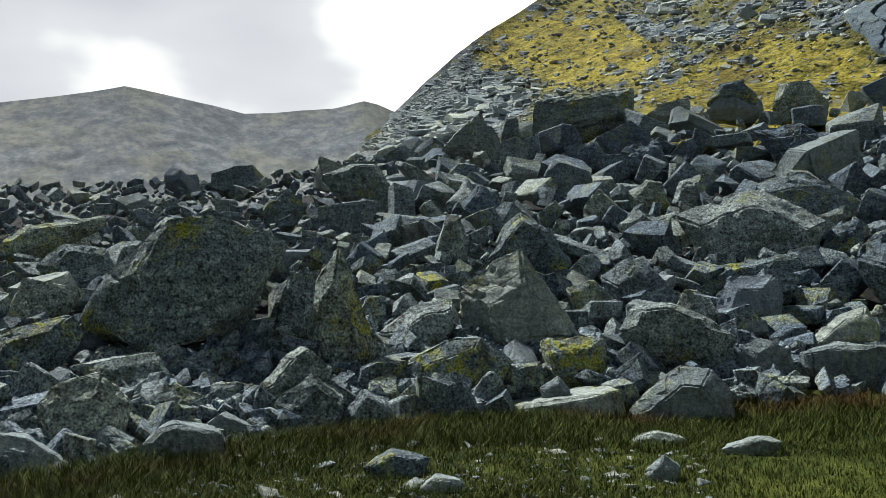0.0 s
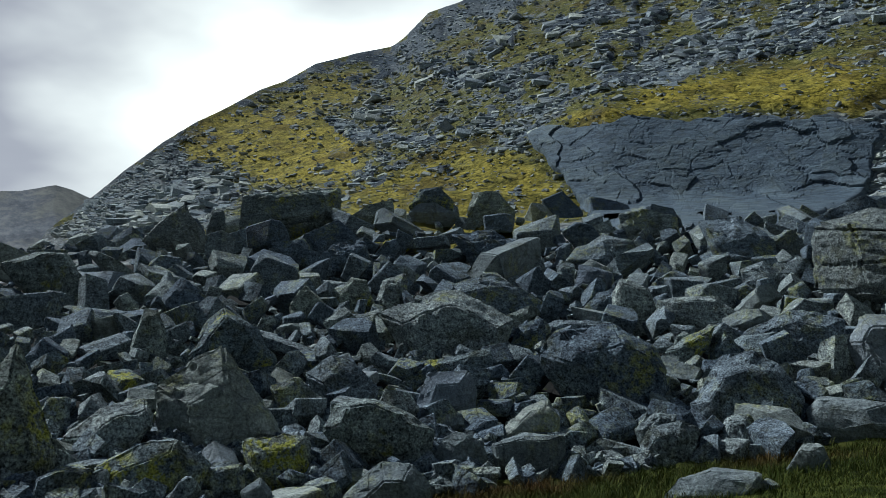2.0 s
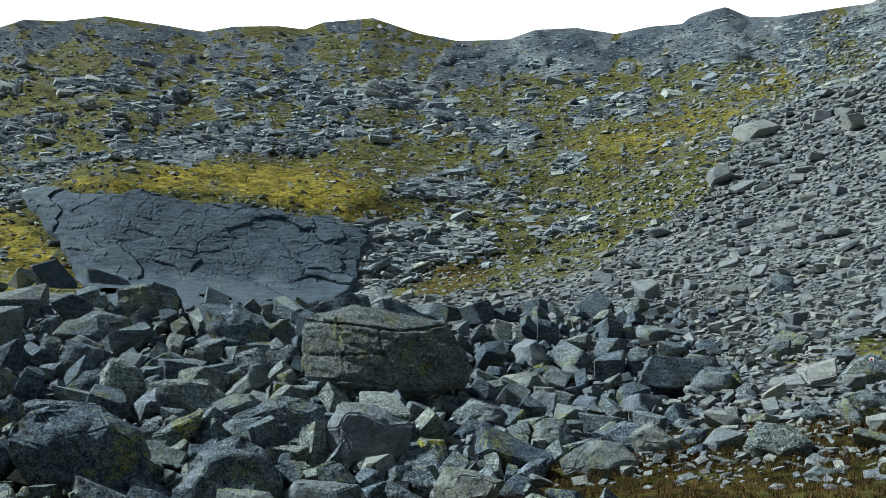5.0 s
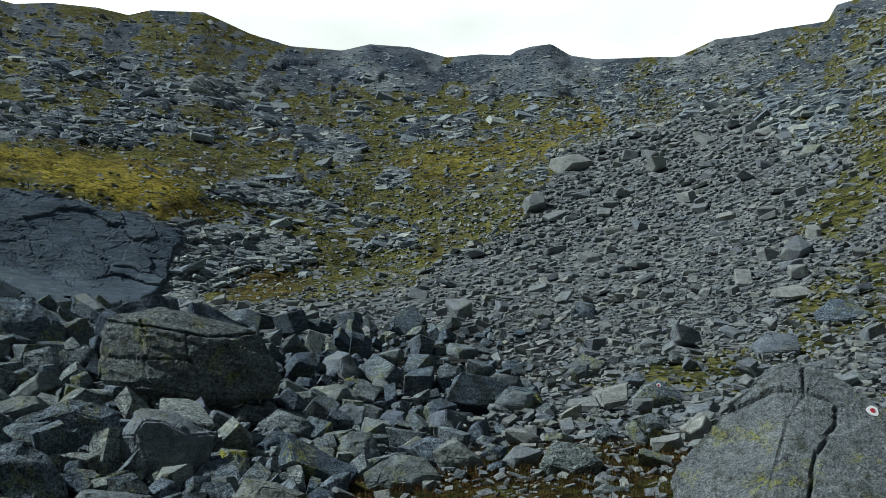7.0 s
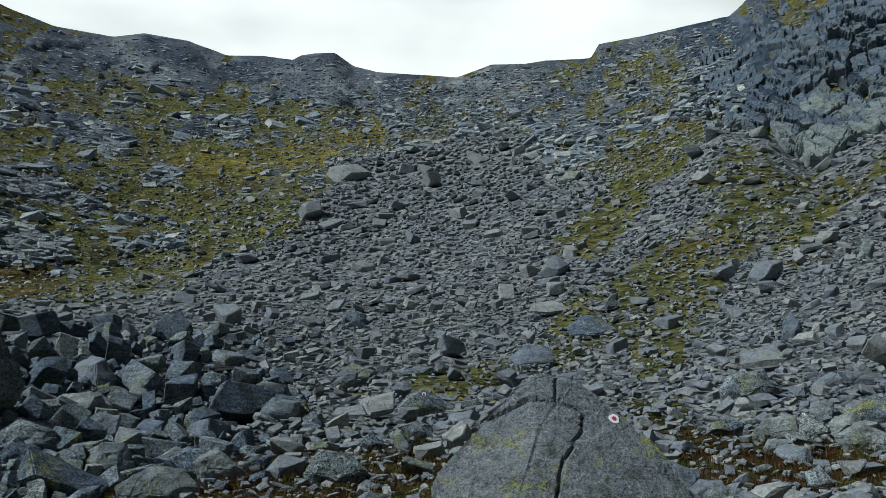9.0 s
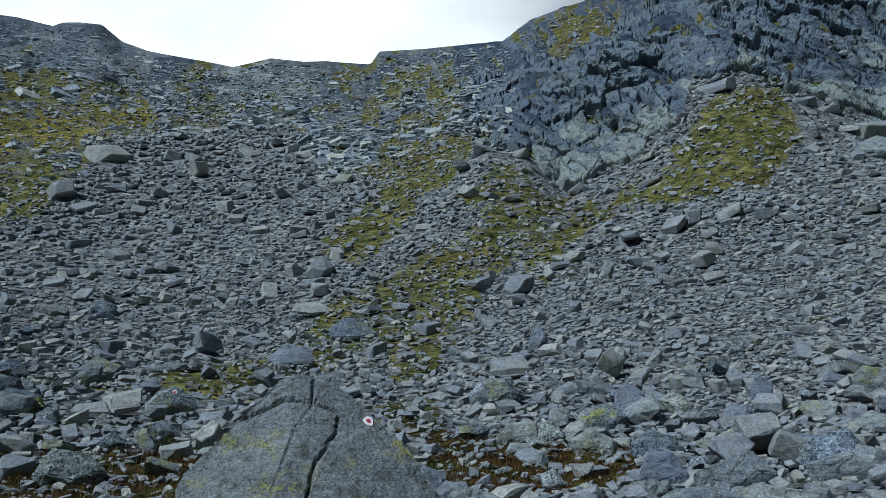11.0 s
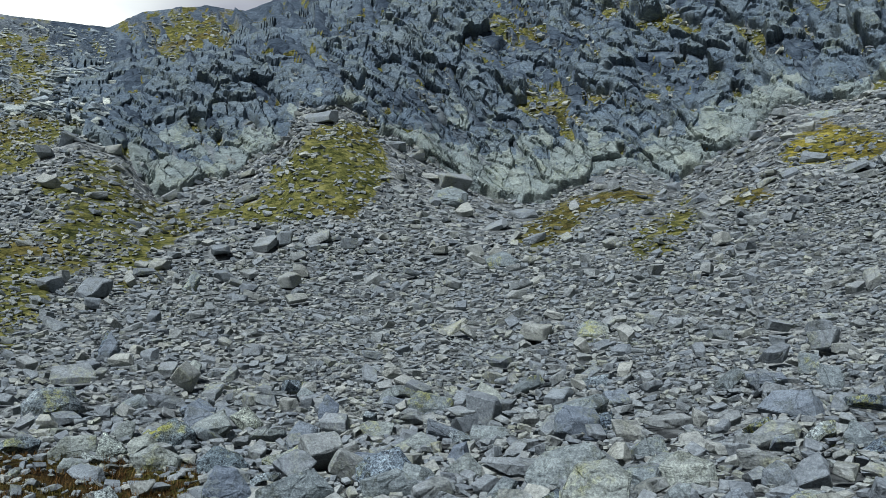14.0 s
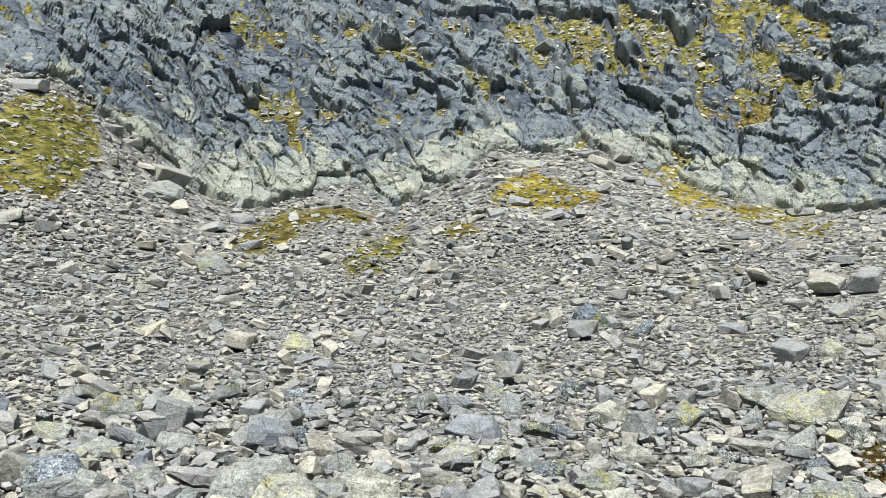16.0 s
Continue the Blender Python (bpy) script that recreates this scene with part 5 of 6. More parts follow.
block(20.74, 3.31, 3.31, 80.9, [(-0.50, 0.19), (0.02, 0.66), (0.50, 0.34), (-0.14, 0.00)], 0.90, "P")
block(13.20, 0.24, 1.64, 89.0, [(-0.42, 0.16), (-0.13, 0.33), (0.42, 0.30), (0.40, 0.03), (-0.37, 0.00)], 0.59, "P")
block(88.12, 30.24, 37.67, 71.1, [(-3.03, 0.84), (0.17, 1.62), (3.03, 1.09), (2.07, 0.08), (-1.75, 0.00)], 3.32, "P")
block(29.97, 0.11, 6.10, 89.8, [(-0.45, 0.29), (0.00, 0.75), (0.45, 0.37), (-0.07, 0.00)], 0.82, "P")
block(21.88, 5.28, 3.56, 76.4, [(-0.55, 0.28), (0.01, 0.59), (0.55, 0.24), (-0.01, 0.00)], 0.98, "P")
block(35.58, 7.13, 8.25, 78.7, [(-0.52, 0.05), (0.31, 0.79), (0.52, 0.43), (-0.18, 0.00)], 0.93, "L")
block(35.70, 6.41, 8.28, 79.8, [(-0.45, 0.12), (0.25, 0.74), (0.45, 0.38), (-0.12, 0.00)], 0.82, "P")
block(25.43, 7.30, 4.73, 74.0, [(-0.50, 0.08), (-0.16, 0.45), (0.50, 0.28), (0.16, 0.00)], 0.79, "L")
marked_stone = block(0.94, 25.43, 3.13, 2.1, [(-0.77, 0.16), (-0.36, 0.61), (0.08, 0.77), (0.61, 0.45), (0.77, 0.09), (0.12, 0.00)], 1.31, "G")
block(-18.56, 17.98, 3.96, -45.9, [(-0.52, 0.55), (-0.18, 0.80), (0.49, 0.51), (0.52, 0.05), (-0.05, 0.00), (-0.43, 0.25)], 0.94, "P")
block(-19.44, 17.60, 4.09, -47.8, [(-0.28, 0.52), (0.06, 0.66), (0.28, 0.54), (0.25, 0.04), (-0.17, 0.00)], 0.51, "G")
block(-21.35, 21.17, 5.09, -45.2, [(-0.99, 0.44), (-0.12, 1.03), (0.93, 0.80), (0.99, 0.34), (0.29, 0.00)], 1.73, "G")
block(-16.15, 18.67, 3.60, -40.9, [(-0.62, 0.32), (-0.06, 0.67), (0.54, 0.35), (0.62, 0.16), (-0.31, 0.00)], 1.12, "G")
block(-15.19, 14.74, 2.73, -45.9, [(-0.57, 0.08), (0.01, 0.64), (0.48, 0.72), (0.57, 0.22), (0.24, 0.00)], 1.03, "G")
block(-14.63, 15.48, 2.80, -43.4, [(-0.43, 0.47), (-0.09, 0.73), (0.43, 0.29), (0.19, 0.16), (-0.34, 0.00)], 0.77, "G")
block(-10.46, 13.29, 1.65, -38.2, [(-0.30, 0.17), (0.03, 0.58), (0.30, 0.22), (-0.14, 0.00)], 0.54, "L")
block(-13.61, 18.01, 3.03, -37.1, [(-0.38, 0.37), (0.09, 0.59), (0.38, 0.38), (0.32, 0.03), (-0.16, 0.00)], 0.68, "G")
block(-12.61, 18.94, 3.04, -33.6, [(-0.28, 0.43), (0.06, 0.57), (0.28, 0.31), (0.15, 0.03), (-0.20, 0.00)], 0.51, "G")
block(-13.71, 12.77, 2.16, -47.0, [(-0.75, 0.34), (-0.47, 0.45), (0.75, 0.38), (0.35, 0.18), (-0.53, 0.00)], 0.88, "S")
block(-10.75, 28.74, 4.57, -20.5, [(-0.50, 0.34), (-0.19, 0.59), (0.50, 0.52), (0.48, 0.09), (-0.31, 0.00)], 0.89, "G")
block(-5.84, 29.72, 4.23, -11.1, [(-0.37, 0.42), (-0.08, 0.66), (0.37, 0.49), (0.35, 0.02), (-0.21, 0.00)], 0.67, "L")
block(-3.63, 29.01, 3.98, -7.1, [(-0.82, 0.23), (-0.45, 0.49), (0.74, 0.26), (0.82, 0.08), (-0.31, 0.00)], 0.97, "P")
block(-3.03, 24.86, 2.93, -7.0, [(-0.60, 0.14), (-0.20, 0.66), (0.60, 0.56), (0.49, 0.04), (-0.39, 0.00)], 1.09, "P")
block(-2.08, 24.62, 2.83, -4.8, [(-0.29, 0.18), (0.01, 0.39), (0.29, 0.31), (0.26, 0.02), (-0.23, 0.00)], 0.52, "G")
block(-7.94, 20.54, 2.28, -21.1, [(-0.77, 0.31), (-0.34, 0.58), (0.63, 0.29), (0.77, 0.16), (0.07, 0.00), (-0.63, 0.10)], 1.07, "P")
block(-6.86, 21.89, 2.36, -17.4, [(-0.40, 0.36), (-0.10, 0.67), (0.40, 0.59), (0.38, 0.09), (-0.27, 0.00)], 0.72, "B")
block(-7.07, 17.61, 1.66, -21.9, [(-0.42, 0.20), (-0.06, 0.55), (0.42, 0.43), (0.36, 0.19), (-0.24, 0.00)], 0.76, "G")
block(-5.56, 18.54, 1.58, -16.7, [(-0.48, 0.27), (-0.22, 0.62), (0.26, 0.61), (0.48, 0.14), (-0.01, 0.00), (-0.36, 0.09)], 0.86, "P")
block(-4.58, 19.62, 1.75, -13.1, [(-0.37, 0.13), (0.01, 0.39), (0.37, 0.27), (0.24, 0.00)], 0.66, "P")
block(-3.25, 17.67, 1.45, -10.4, [(-0.53, 0.33), (-0.08, 0.62), (0.53, 0.13), (0.42, 0.00), (-0.33, 0.06)], 0.95, "P")
block(-3.10, 20.18, 1.91, -8.7, [(-0.34, 0.03), (-0.08, 0.27), (0.34, 0.20), (0.14, 0.00)], 0.49, "G")
block(-2.67, 18.73, 1.68, -8.1, [(-0.31, 0.06), (-0.07, 0.28), (0.31, 0.22), (0.13, 0.00)], 0.49, "G")
block(-5.16, 15.62, 0.99, -18.3, [(-0.34, 0.07), (0.03, 0.37), (0.34, 0.41), (0.28, 0.17), (-0.08, 0.00)], 0.61, "G")
block(-6.16, 15.86, 1.13, -21.2, [(-0.37, 0.07), (-0.16, 0.23), (0.37, 0.22), (0.32, 0.07), (-0.27, 0.00)], 0.44, "L")
block(-5.05, 17.90, 1.41, -15.8, [(-0.61, 0.08), (0.50, 0.35), (0.61, 0.24), (-0.32, 0.00)], 0.70, "S")
block(-5.02, 14.42, 0.75, -19.2, [(-0.35, 0.11), (-0.01, 0.40), (0.31, 0.31), (0.35, 0.03), (-0.21, 0.00)], 0.63, "G")
block(-0.22, 14.65, 1.09, -0.9, [(-0.31, 0.06), (-0.14, 0.18), (0.24, 0.12), (0.31, 0.06), (-0.16, 0.00)], 0.36, "P")
block(-1.49, 30.25, 4.34, -2.8, [(-0.45, 0.14), (-0.07, 0.49), (0.45, 0.55), (0.41, 0.19), (-0.11, 0.00)], 0.80, "P")
block(-0.38, 20.20, 2.04, -1.1, [(-0.30, 0.18), (0.00, 0.43), (0.30, 0.13), (-0.15, 0.00)], 0.54, "L")
block(0.29, 19.69, 1.96, 0.9, [(-0.24, 0.40), (-0.02, 0.53), (0.24, 0.13), (0.08, 0.00)], 0.44, "P")
block(0.63, 21.48, 2.36, 1.7, [(-0.44, 0.25), (0.03, 0.38), (0.44, 0.30), (0.41, 0.00), (-0.23, 0.06)], 0.67, "G")
block(0.94, 32.96, 5.05, 1.6, [(-0.80, 0.12), (0.11, 0.35), (0.80, 0.34), (0.43, 0.08), (-0.46, 0.00)], 0.78, "P")
block(7.76, 17.61, 2.15, 23.8, [(-0.48, 0.06), (-0.13, 0.44), (0.47, 0.50), (0.48, 0.14), (-0.24, 0.00)], 0.84, "P")
block(8.38, 17.05, 2.14, 26.2, [(-0.33, 0.18), (-0.22, 0.55), (0.15, 0.32), (0.33, 0.08), (-0.09, 0.00)], 0.59, "L")
block(9.40, 18.77, 2.59, 26.6, [(-0.26, 0.09), (0.06, 0.48), (0.26, 0.42), (0.20, 0.16), (-0.06, 0.00)], 0.47, "P")
block(9.64, 18.09, 2.50, 28.1, [(-0.26, 0.06), (-0.00, 0.34), (0.26, 0.22), (0.13, 0.00)], 0.46, "L")
block(11.27, 18.58, 2.82, 31.2, [(-0.45, 0.27), (-0.38, 0.71), (0.04, 0.57), (0.45, 0.30), (0.17, 0.00), (-0.31, 0.07)], 0.81, "B")
block(8.50, 15.58, 1.91, 28.6, [(-0.50, 0.25), (-0.06, 0.49), (0.50, 0.22), (0.45, 0.00), (-0.28, 0.04)], 0.84, "P")
block(9.09, 14.22, 1.82, 32.6, [(-0.48, 0.21), (-0.16, 0.54), (0.27, 0.38), (0.48, 0.17), (0.16, 0.00)], 0.86, "L")
block(7.08, 11.56, 1.09, 31.5, [(-0.38, 0.12), (-0.13, 0.33), (0.21, 0.37), (0.38, 0.21), (0.04, 0.00)], 0.64, "P")
block(7.22, 10.33, 1.07, 35.0, [(-0.61, 0.12), (-0.33, 0.28), (0.14, 0.32), (0.61, 0.16), (0.52, 0.00), (-0.57, 0.00)], 0.65, "P")
block(10.41, 14.03, 2.03, 36.6, [(-0.39, 0.06), (0.17, 0.34), (0.39, 0.29), (0.05, 0.00)], 0.60, "P")
block(14.10, 17.42, 3.18, 39.0, [(-0.28, 0.22), (-0.06, 0.67), (0.28, 0.38), (0.13, 0.00)], 0.51, "B")
block(4.92, 12.73, 1.09, 21.1, [(-0.41, 0.13), (-0.26, 0.30), (0.16, 0.22), (0.41, 0.10), (-0.32, 0.00)], 0.56, "P")
block(6.83, 12.78, 1.22, 28.1, [(-0.27, 0.09), (-0.00, 0.19), (0.27, 0.10), (0.18, 0.00)], 0.36, "P")
block(15.18, 25.96, 5.10, 30.3, [(-0.34, 0.00), (0.05, 0.62), (0.34, 0.43), (0.24, 0.00)], 0.61, "P")
block(13.92, 11.97, 2.50, 49.3, [(-0.42, 0.07), (-0.35, 0.31), (0.33, 0.24), (0.42, 0.07), (0.10, 0.00)], 0.57, "P")
block(10.19, 11.07, 1.64, 42.6, [(-0.52, 0.27), (-0.24, 0.47), (0.23, 0.60), (0.52, 0.24), (0.11, 0.13), (-0.44, 0.00)], 0.94, "G")
block(13.19, 14.61, 2.61, 42.1, [(-0.40, 0.25), (-0.21, 0.39), (0.40, 0.32), (0.32, 0.08), (-0.10, 0.00)], 0.67, "P")
block(12.41, 12.61, 2.23, 44.5, [(-0.43, 0.12), (0.12, 0.40), (0.43, 0.18), (0.21, 0.00)], 0.69, "P")
block(9.85, 8.26, 1.37, 50.0, [(-0.23, 0.07), (0.02, 0.35), (0.23, 0.27), (0.06, 0.00)], 0.41, "P")
block(9.02, 7.33, 1.15, 50.9, [(-0.26, 0.11), (-0.05, 0.29), (0.26, 0.25), (0.25, 0.06), (-0.21, 0.00)], 0.48, "P")
block(9.73, 7.30, 1.25, 53.1, [(-0.20, 0.14), (0.08, 0.29), (0.20, 0.15), (-0.01, 0.00)], 0.36, "L")
block(20.83, 14.01, 4.28, 56.1, [(-0.41, 0.18), (0.41, 0.31), (0.38, 0.02), (-0.36, 0.00)], 0.57, "G")
block(15.51, 10.50, 2.70, 55.9, [(-0.45, 0.17), (0.38, 0.37), (0.45, 0.10), (-0.36, 0.00)], 0.66, "G")
block(18.29, -0.23, 2.80, 90.7, [(-0.34, 0.42), (-0.14, 0.49), (0.34, 0.07), (0.10, 0.00)], 0.61, "G")
block(23.71, 9.11, 4.34, 69.0, [(-0.28, 0.15), (-0.21, 0.67), (0.28, 0.60), (0.28, 0.00)], 0.51, "P")
block(14.77, 5.02, 2.13, 71.2, [(-0.24, 0.18), (-0.05, 0.45), (0.24, 0.16), (0.05, 0.00)], 0.44, "P")
block(14.29, 4.56, 1.98, 72.3, [(-0.37, 0.00), (-0.05, 0.25), (0.37, 0.30), (0.18, 0.10)], 0.54, "S")
block(21.22, 1.92, 3.39, 84.8, [(-0.28, 0.06), (0.18, 0.47), (0.28, 0.15), (-0.10, 0.00)], 0.50, "P")
block(-6.39, 7.79, 0.17, -39.4, [(-0.53, 0.00), (-0.34, 0.20), (0.01, 0.30), (0.53, 0.28), (0.52, 0.16), (0.12, 0.00)], 0.60, "P")
block(-6.18, 8.38, 0.14, -36.4, [(-0.18, 0.08), (0.06, 0.22), (0.18, 0.16), (-0.01, 0.00)], 0.32, "P")
block(-6.40, 9.57, 0.26, -33.8, [(-0.26, 0.09), (-0.06, 0.41), (0.19, 0.38), (0.26, 0.09), (-0.02, 0.00)], 0.47, "P")
block(-9.39, 8.73, 0.59, -47.1, [(-0.23, 0.35), (-0.03, 0.45), (0.23, 0.09), (0.07, 0.00), (-0.16, 0.20)], 0.42, "G")
block(-8.53, 8.52, 0.40, -45.0, [(-0.44, 0.10), (-0.21, 0.26), (0.44, 0.09), (0.44, 0.00), (-0.29, 0.03)], 0.52, "S")
block(-8.45, 9.21, 0.47, -42.5, [(-0.30, 0.26), (0.01, 0.51), (0.30, 0.47), (0.29, 0.21), (-0.16, 0.00)], 0.55, "G")

def paint(name, colour):
    m, n, l, bsdf = nodes_of(name)
    pos = n.new("ShaderNodeNewGeometry").outputs["Position"]
    worn = noise_node(n, l, pos, 45, 4, 0.7)
    l.new(mix_node(n, l, ramp_node(n, l, worn, [(0.3, (0.55, 0.55, 0.55)), (0.5, (0, 0, 0))]), colour, (0.2, 0.2, 0.19)), bsdf.inputs["Base Color"])
    bsdf.inputs["Roughness"].default_value = 0.6
    return m


WHITE_PAINT, RED_PAINT = paint("white_paint", (0.85, 0.86, 0.84)), paint("red_paint", (0.42, 0.02, 0.04))


def trail_mark(stone, heading, height, size):
    """A white disc with a red spot, painted on the stone where it faces the standing place."""
    deps = bpy.context.evaluated_depsgraph_get()
    a, p = radians(heading), radians(height)
    way = Vector((math.sin(a) * math.cos(p), math.cos(a) * math.cos(p), math.sin(p)))
    back = stone.matrix_world.inverted()
    hit, place, normal, _ = stone.ray_cast(back @ EYE, back.to_3x3() @ way)
    if not hit:
        return
    side = normal.cross(Vector((0, 0, 1))).normalized()
    up = side.cross(normal).normalized()
    for name, grow, lift, material in (("trail_mark_ring", 1.0, 0.012, WHITE_PAINT), ("trail_mark_spot", 0.45, 0.017, RED_PAINT)):
        bm = bmesh.new()
        verts = []
        for k in range(28):
            t = 2 * math.pi * k / 28
            q = 0.5 * size * grow * (1 + 0.05 * math.sin(3 * t + 1) + 0.04 * math.sin(5 * t))
            verts.append(bm.verts.new(place + normal * lift + side * q * 0.85 * math.cos(t) + up * q * math.sin(t)))
        bm.faces.new(verts)
        ext = bmesh.ops.extrude_face_region(bm, geom=bm.faces[:])
        bmesh.ops.translate(bm, verts=[v for v in ext["geom"] if isinstance(v, bmesh.types.BMVert)], vec=-normal * 0.03)
        bmesh.ops.recalc_face_normals(bm, faces=bm.faces)
        me = bpy.data.meshes.new(name)
        bm.to_mesh(me)
        bm.free()
        me.materials.append(material)
        ob = new(name, me)
        ob.parent = stone
        tagged(ob, "white painted trail ring" if grow == 1.0 else "red painted trail spot")


bpy.context.view_layer.update()
trail_mark(marked_boulder, 14.37, 3.05, 0.17)
trail_mark(marked_stone, 2.29, 4.74, 0.15)

# ---- rubble, scree and stones ----
ENVELOPE = np.maximum.accumulate(GE, axis=0)


def surface(a, e):
    """Distance and height of the ground that shows at heading a and height angle e."""
    c = np.clip(np.searchsorted(HEADS_FINE, a), 0, len(HEADS_FINE) - 1)
    rows = np.array([np.searchsorted(ENVELOPE[:, k], v) for k, v in zip(c, e)])
    rows = np.clip(rows, 1, GR.shape[0] - 1)
    lo, hi = GE[rows - 1, c], GE[rows, c]
    f = np.where(hi > lo + 1e-6, np.clip((e - lo) / np.maximum(hi - lo, 1e-6), 0, 1), 1.0)
    return GR[rows - 1, c] * (1 - f) + GR[rows, c] * f, GZ[rows - 1, c] * (1 - f) + GZ[rows, c] * f, rows < GR.shape[0] - 9


def loose_stone(rng, cuts, box, worn=0.0):
    """A small angular stone as arrays, with its arrises worn where it is near enough to show."""
    bm = hull_of(cut_block(rng, cuts) * box)
    if worn:
        bmesh.ops.bevel(bm, geom=bm.edges[:], offset=worn, segments=1, affect="EDGES", clamp_overlap=True)
    bmesh.ops.triangulate(bm, faces=bm.faces)
    bm.verts.index_update()
    co = np.array([v.co[:] for v in bm.verts])
    fa = np.array([[v.index for v in f.verts] for f in bm.faces])
    bm.free()
    return co, fa


RNG = np.random.default_rng(7)
SHAPES = [loose_stone(RNG, int(RNG.integers(3, 6)), np.array([1.0, RNG.uniform(0.6, 0.95), RNG.uniform(0.35, 0.75)]), 0.07) for _ in range(28)]


def scatter(name, material, x, y, z, size, label, category, tilt=0.45, sink=0.25, seed=1, flat=1.0, shapes=None, along=None, slope=0.0):
    """Many stones in one mesh, lying at x, y, z."""
    rng = np.random.default_rng(seed)
    cos, fas, base = [], [], 0
    shapes = shapes or SHAPES
    pick = rng.integers(0, len(shapes), len(x))
    for s, (co, fa) in enumerate(shapes):
        k = np.nonzero(pick == s)[0]
        if not len(k):
            continue
        yaw, tx, ty = rng.uniform(0, 6.283, len(k)), rng.normal(0, tilt, len(k)), rng.normal(0, tilt, len(k))
        if along is not None:
            yaw = -np.radians(along[k]) + rng.normal(0.0, 0.35, len(k))
            tx, ty = rng.normal(0.1, tilt, len(k)), rng.normal(0.16, tilt * 0.6, len(k))
        sc = size[k][:, None] * 0.5 * np.stack([rng.uniform(0.8, 1.3, len(k)), rng.uniform(0.7, 1.1, len(k)), flat * rng.uniform(0.7, 1.3, len(k))], 1)
        p = co[None] * sc[:, None]
        c, sn = np.cos(tx)[:, None], np.sin(tx)[:, None]
        p = np.stack([p[..., 0], p[..., 1] * c - p[..., 2] * sn, p[..., 1] * sn + p[..., 2] * c], -1)
        c, sn = np.cos(ty)[:, None], np.sin(ty)[:, None]
        p = np.stack([p[..., 0] * c + p[..., 2] * sn, p[..., 1], -p[..., 0] * sn + p[..., 2] * c], -1)
        c, sn = np.cos(yaw)[:, None], np.sin(yaw)[:, None]
        p = np.stack([p[..., 0] * c - p[..., 1] * sn, p[..., 0] * sn + p[..., 1] * c, p[..., 2]], -1)
        if slope:
            d = np.hypot(x[k], y[k])
            ux, uy = (x[k] / d)[:, None], (y[k] / d)[:, None]
            f = slope * rng.uniform(0.5, 1.2, len(k))[:, None]
            pr, pt, pz = p[..., 0] * ux + p[..., 1] * uy, p[..., 0] * uy - p[..., 1] * ux, p[..., 2]
            pr, pz = pr * np.cos(f) - pz * np.sin(f), pr * np.sin(f) + pz * np.cos(f)
            p = np.stack([pr * ux + pt * uy, pr * uy - pt * ux, pz], -1)
        p += np.stack([x[k], y[k], z[k] + size[k] * (0.5 - sink) * 0.5], -1)[:, None]
        cos.append(p.reshape(-1, 3))
        fas.append((fa[None] + (np.arange(len(k)) * len(co))[:, None, None]).reshape(-1, 3) + base)
        base += len(k) * len(co)
    me = mesh_of(name, np.concatenate(cos), np.concatenate(fas), material)
    return tagged(new(name, me), label, category, kind="stuff")


def strew(n, a_lo, a_hi, e_lo, e_hi, seed):
    """Random spots of visible ground between two headings and two height angles (functions of heading or numbers)."""
    rng = np.random.default_rng(seed)
    a = rng.uniform(a_lo, a_hi, n)
    lo = e_lo(a) if callable(e_lo) else np.full(n, e_lo)
    hi = e_hi(a) if callable(e_hi) else np.full(n, e_hi)
    e = lo + (hi - lo) * rng.uniform(0, 1, n)
    r, z, ok = surface(a, e)
    return a[ok], e[ok], r[ok], z[ok], rng


def clear(x, y, size):
    """Which spots lie outside the boulders."""
    free = np.ones(len(x), bool)
    for bx, by, br in SPOTS:
        free &= np.hypot(x - bx, y - by) > br + 0.25 * size
    return free


def flat_xy(a, r):
    return r * np.sin(np.radians(a)), r * np.cos(np.radians(a))


crest = lambda a: np.interp(a, HEADS, CREST_E)
foot = lambda a: np.interp(a, HEADS, FOOT_E)

# middling blocks, each a thing of its own; fourteen shapes serve them all


def stone_mesh(seed, material):
    rng = np.random.default_rng(900 + seed)
    box = np.array([1.0, rng.uniform(0.65, 0.95), rng.uniform(0.4, 0.75)])
    return finished(weathered(hull_of(cut_block(rng, int(rng.integers(4, 8))) * box), 1.2, 0.24, 900 + seed), "block", material)


STONES = [(stone_mesh(k, m), words) for k, (m, words) in enumerate(
    [(ROCK, "dark grey angular block"), (LICHENED, "grey block spotted with yellow-green lichen"), (ROCK, "dark grey angular block"), (PALE_ROCK, "pale grey angular block"),
     (BLUE_ROCK, "blue-grey smooth-faced block"), (LICHENED, "grey block spotted with yellow-green lichen"), (PALE_ROCK, "pale grey angular block")] * 2)]


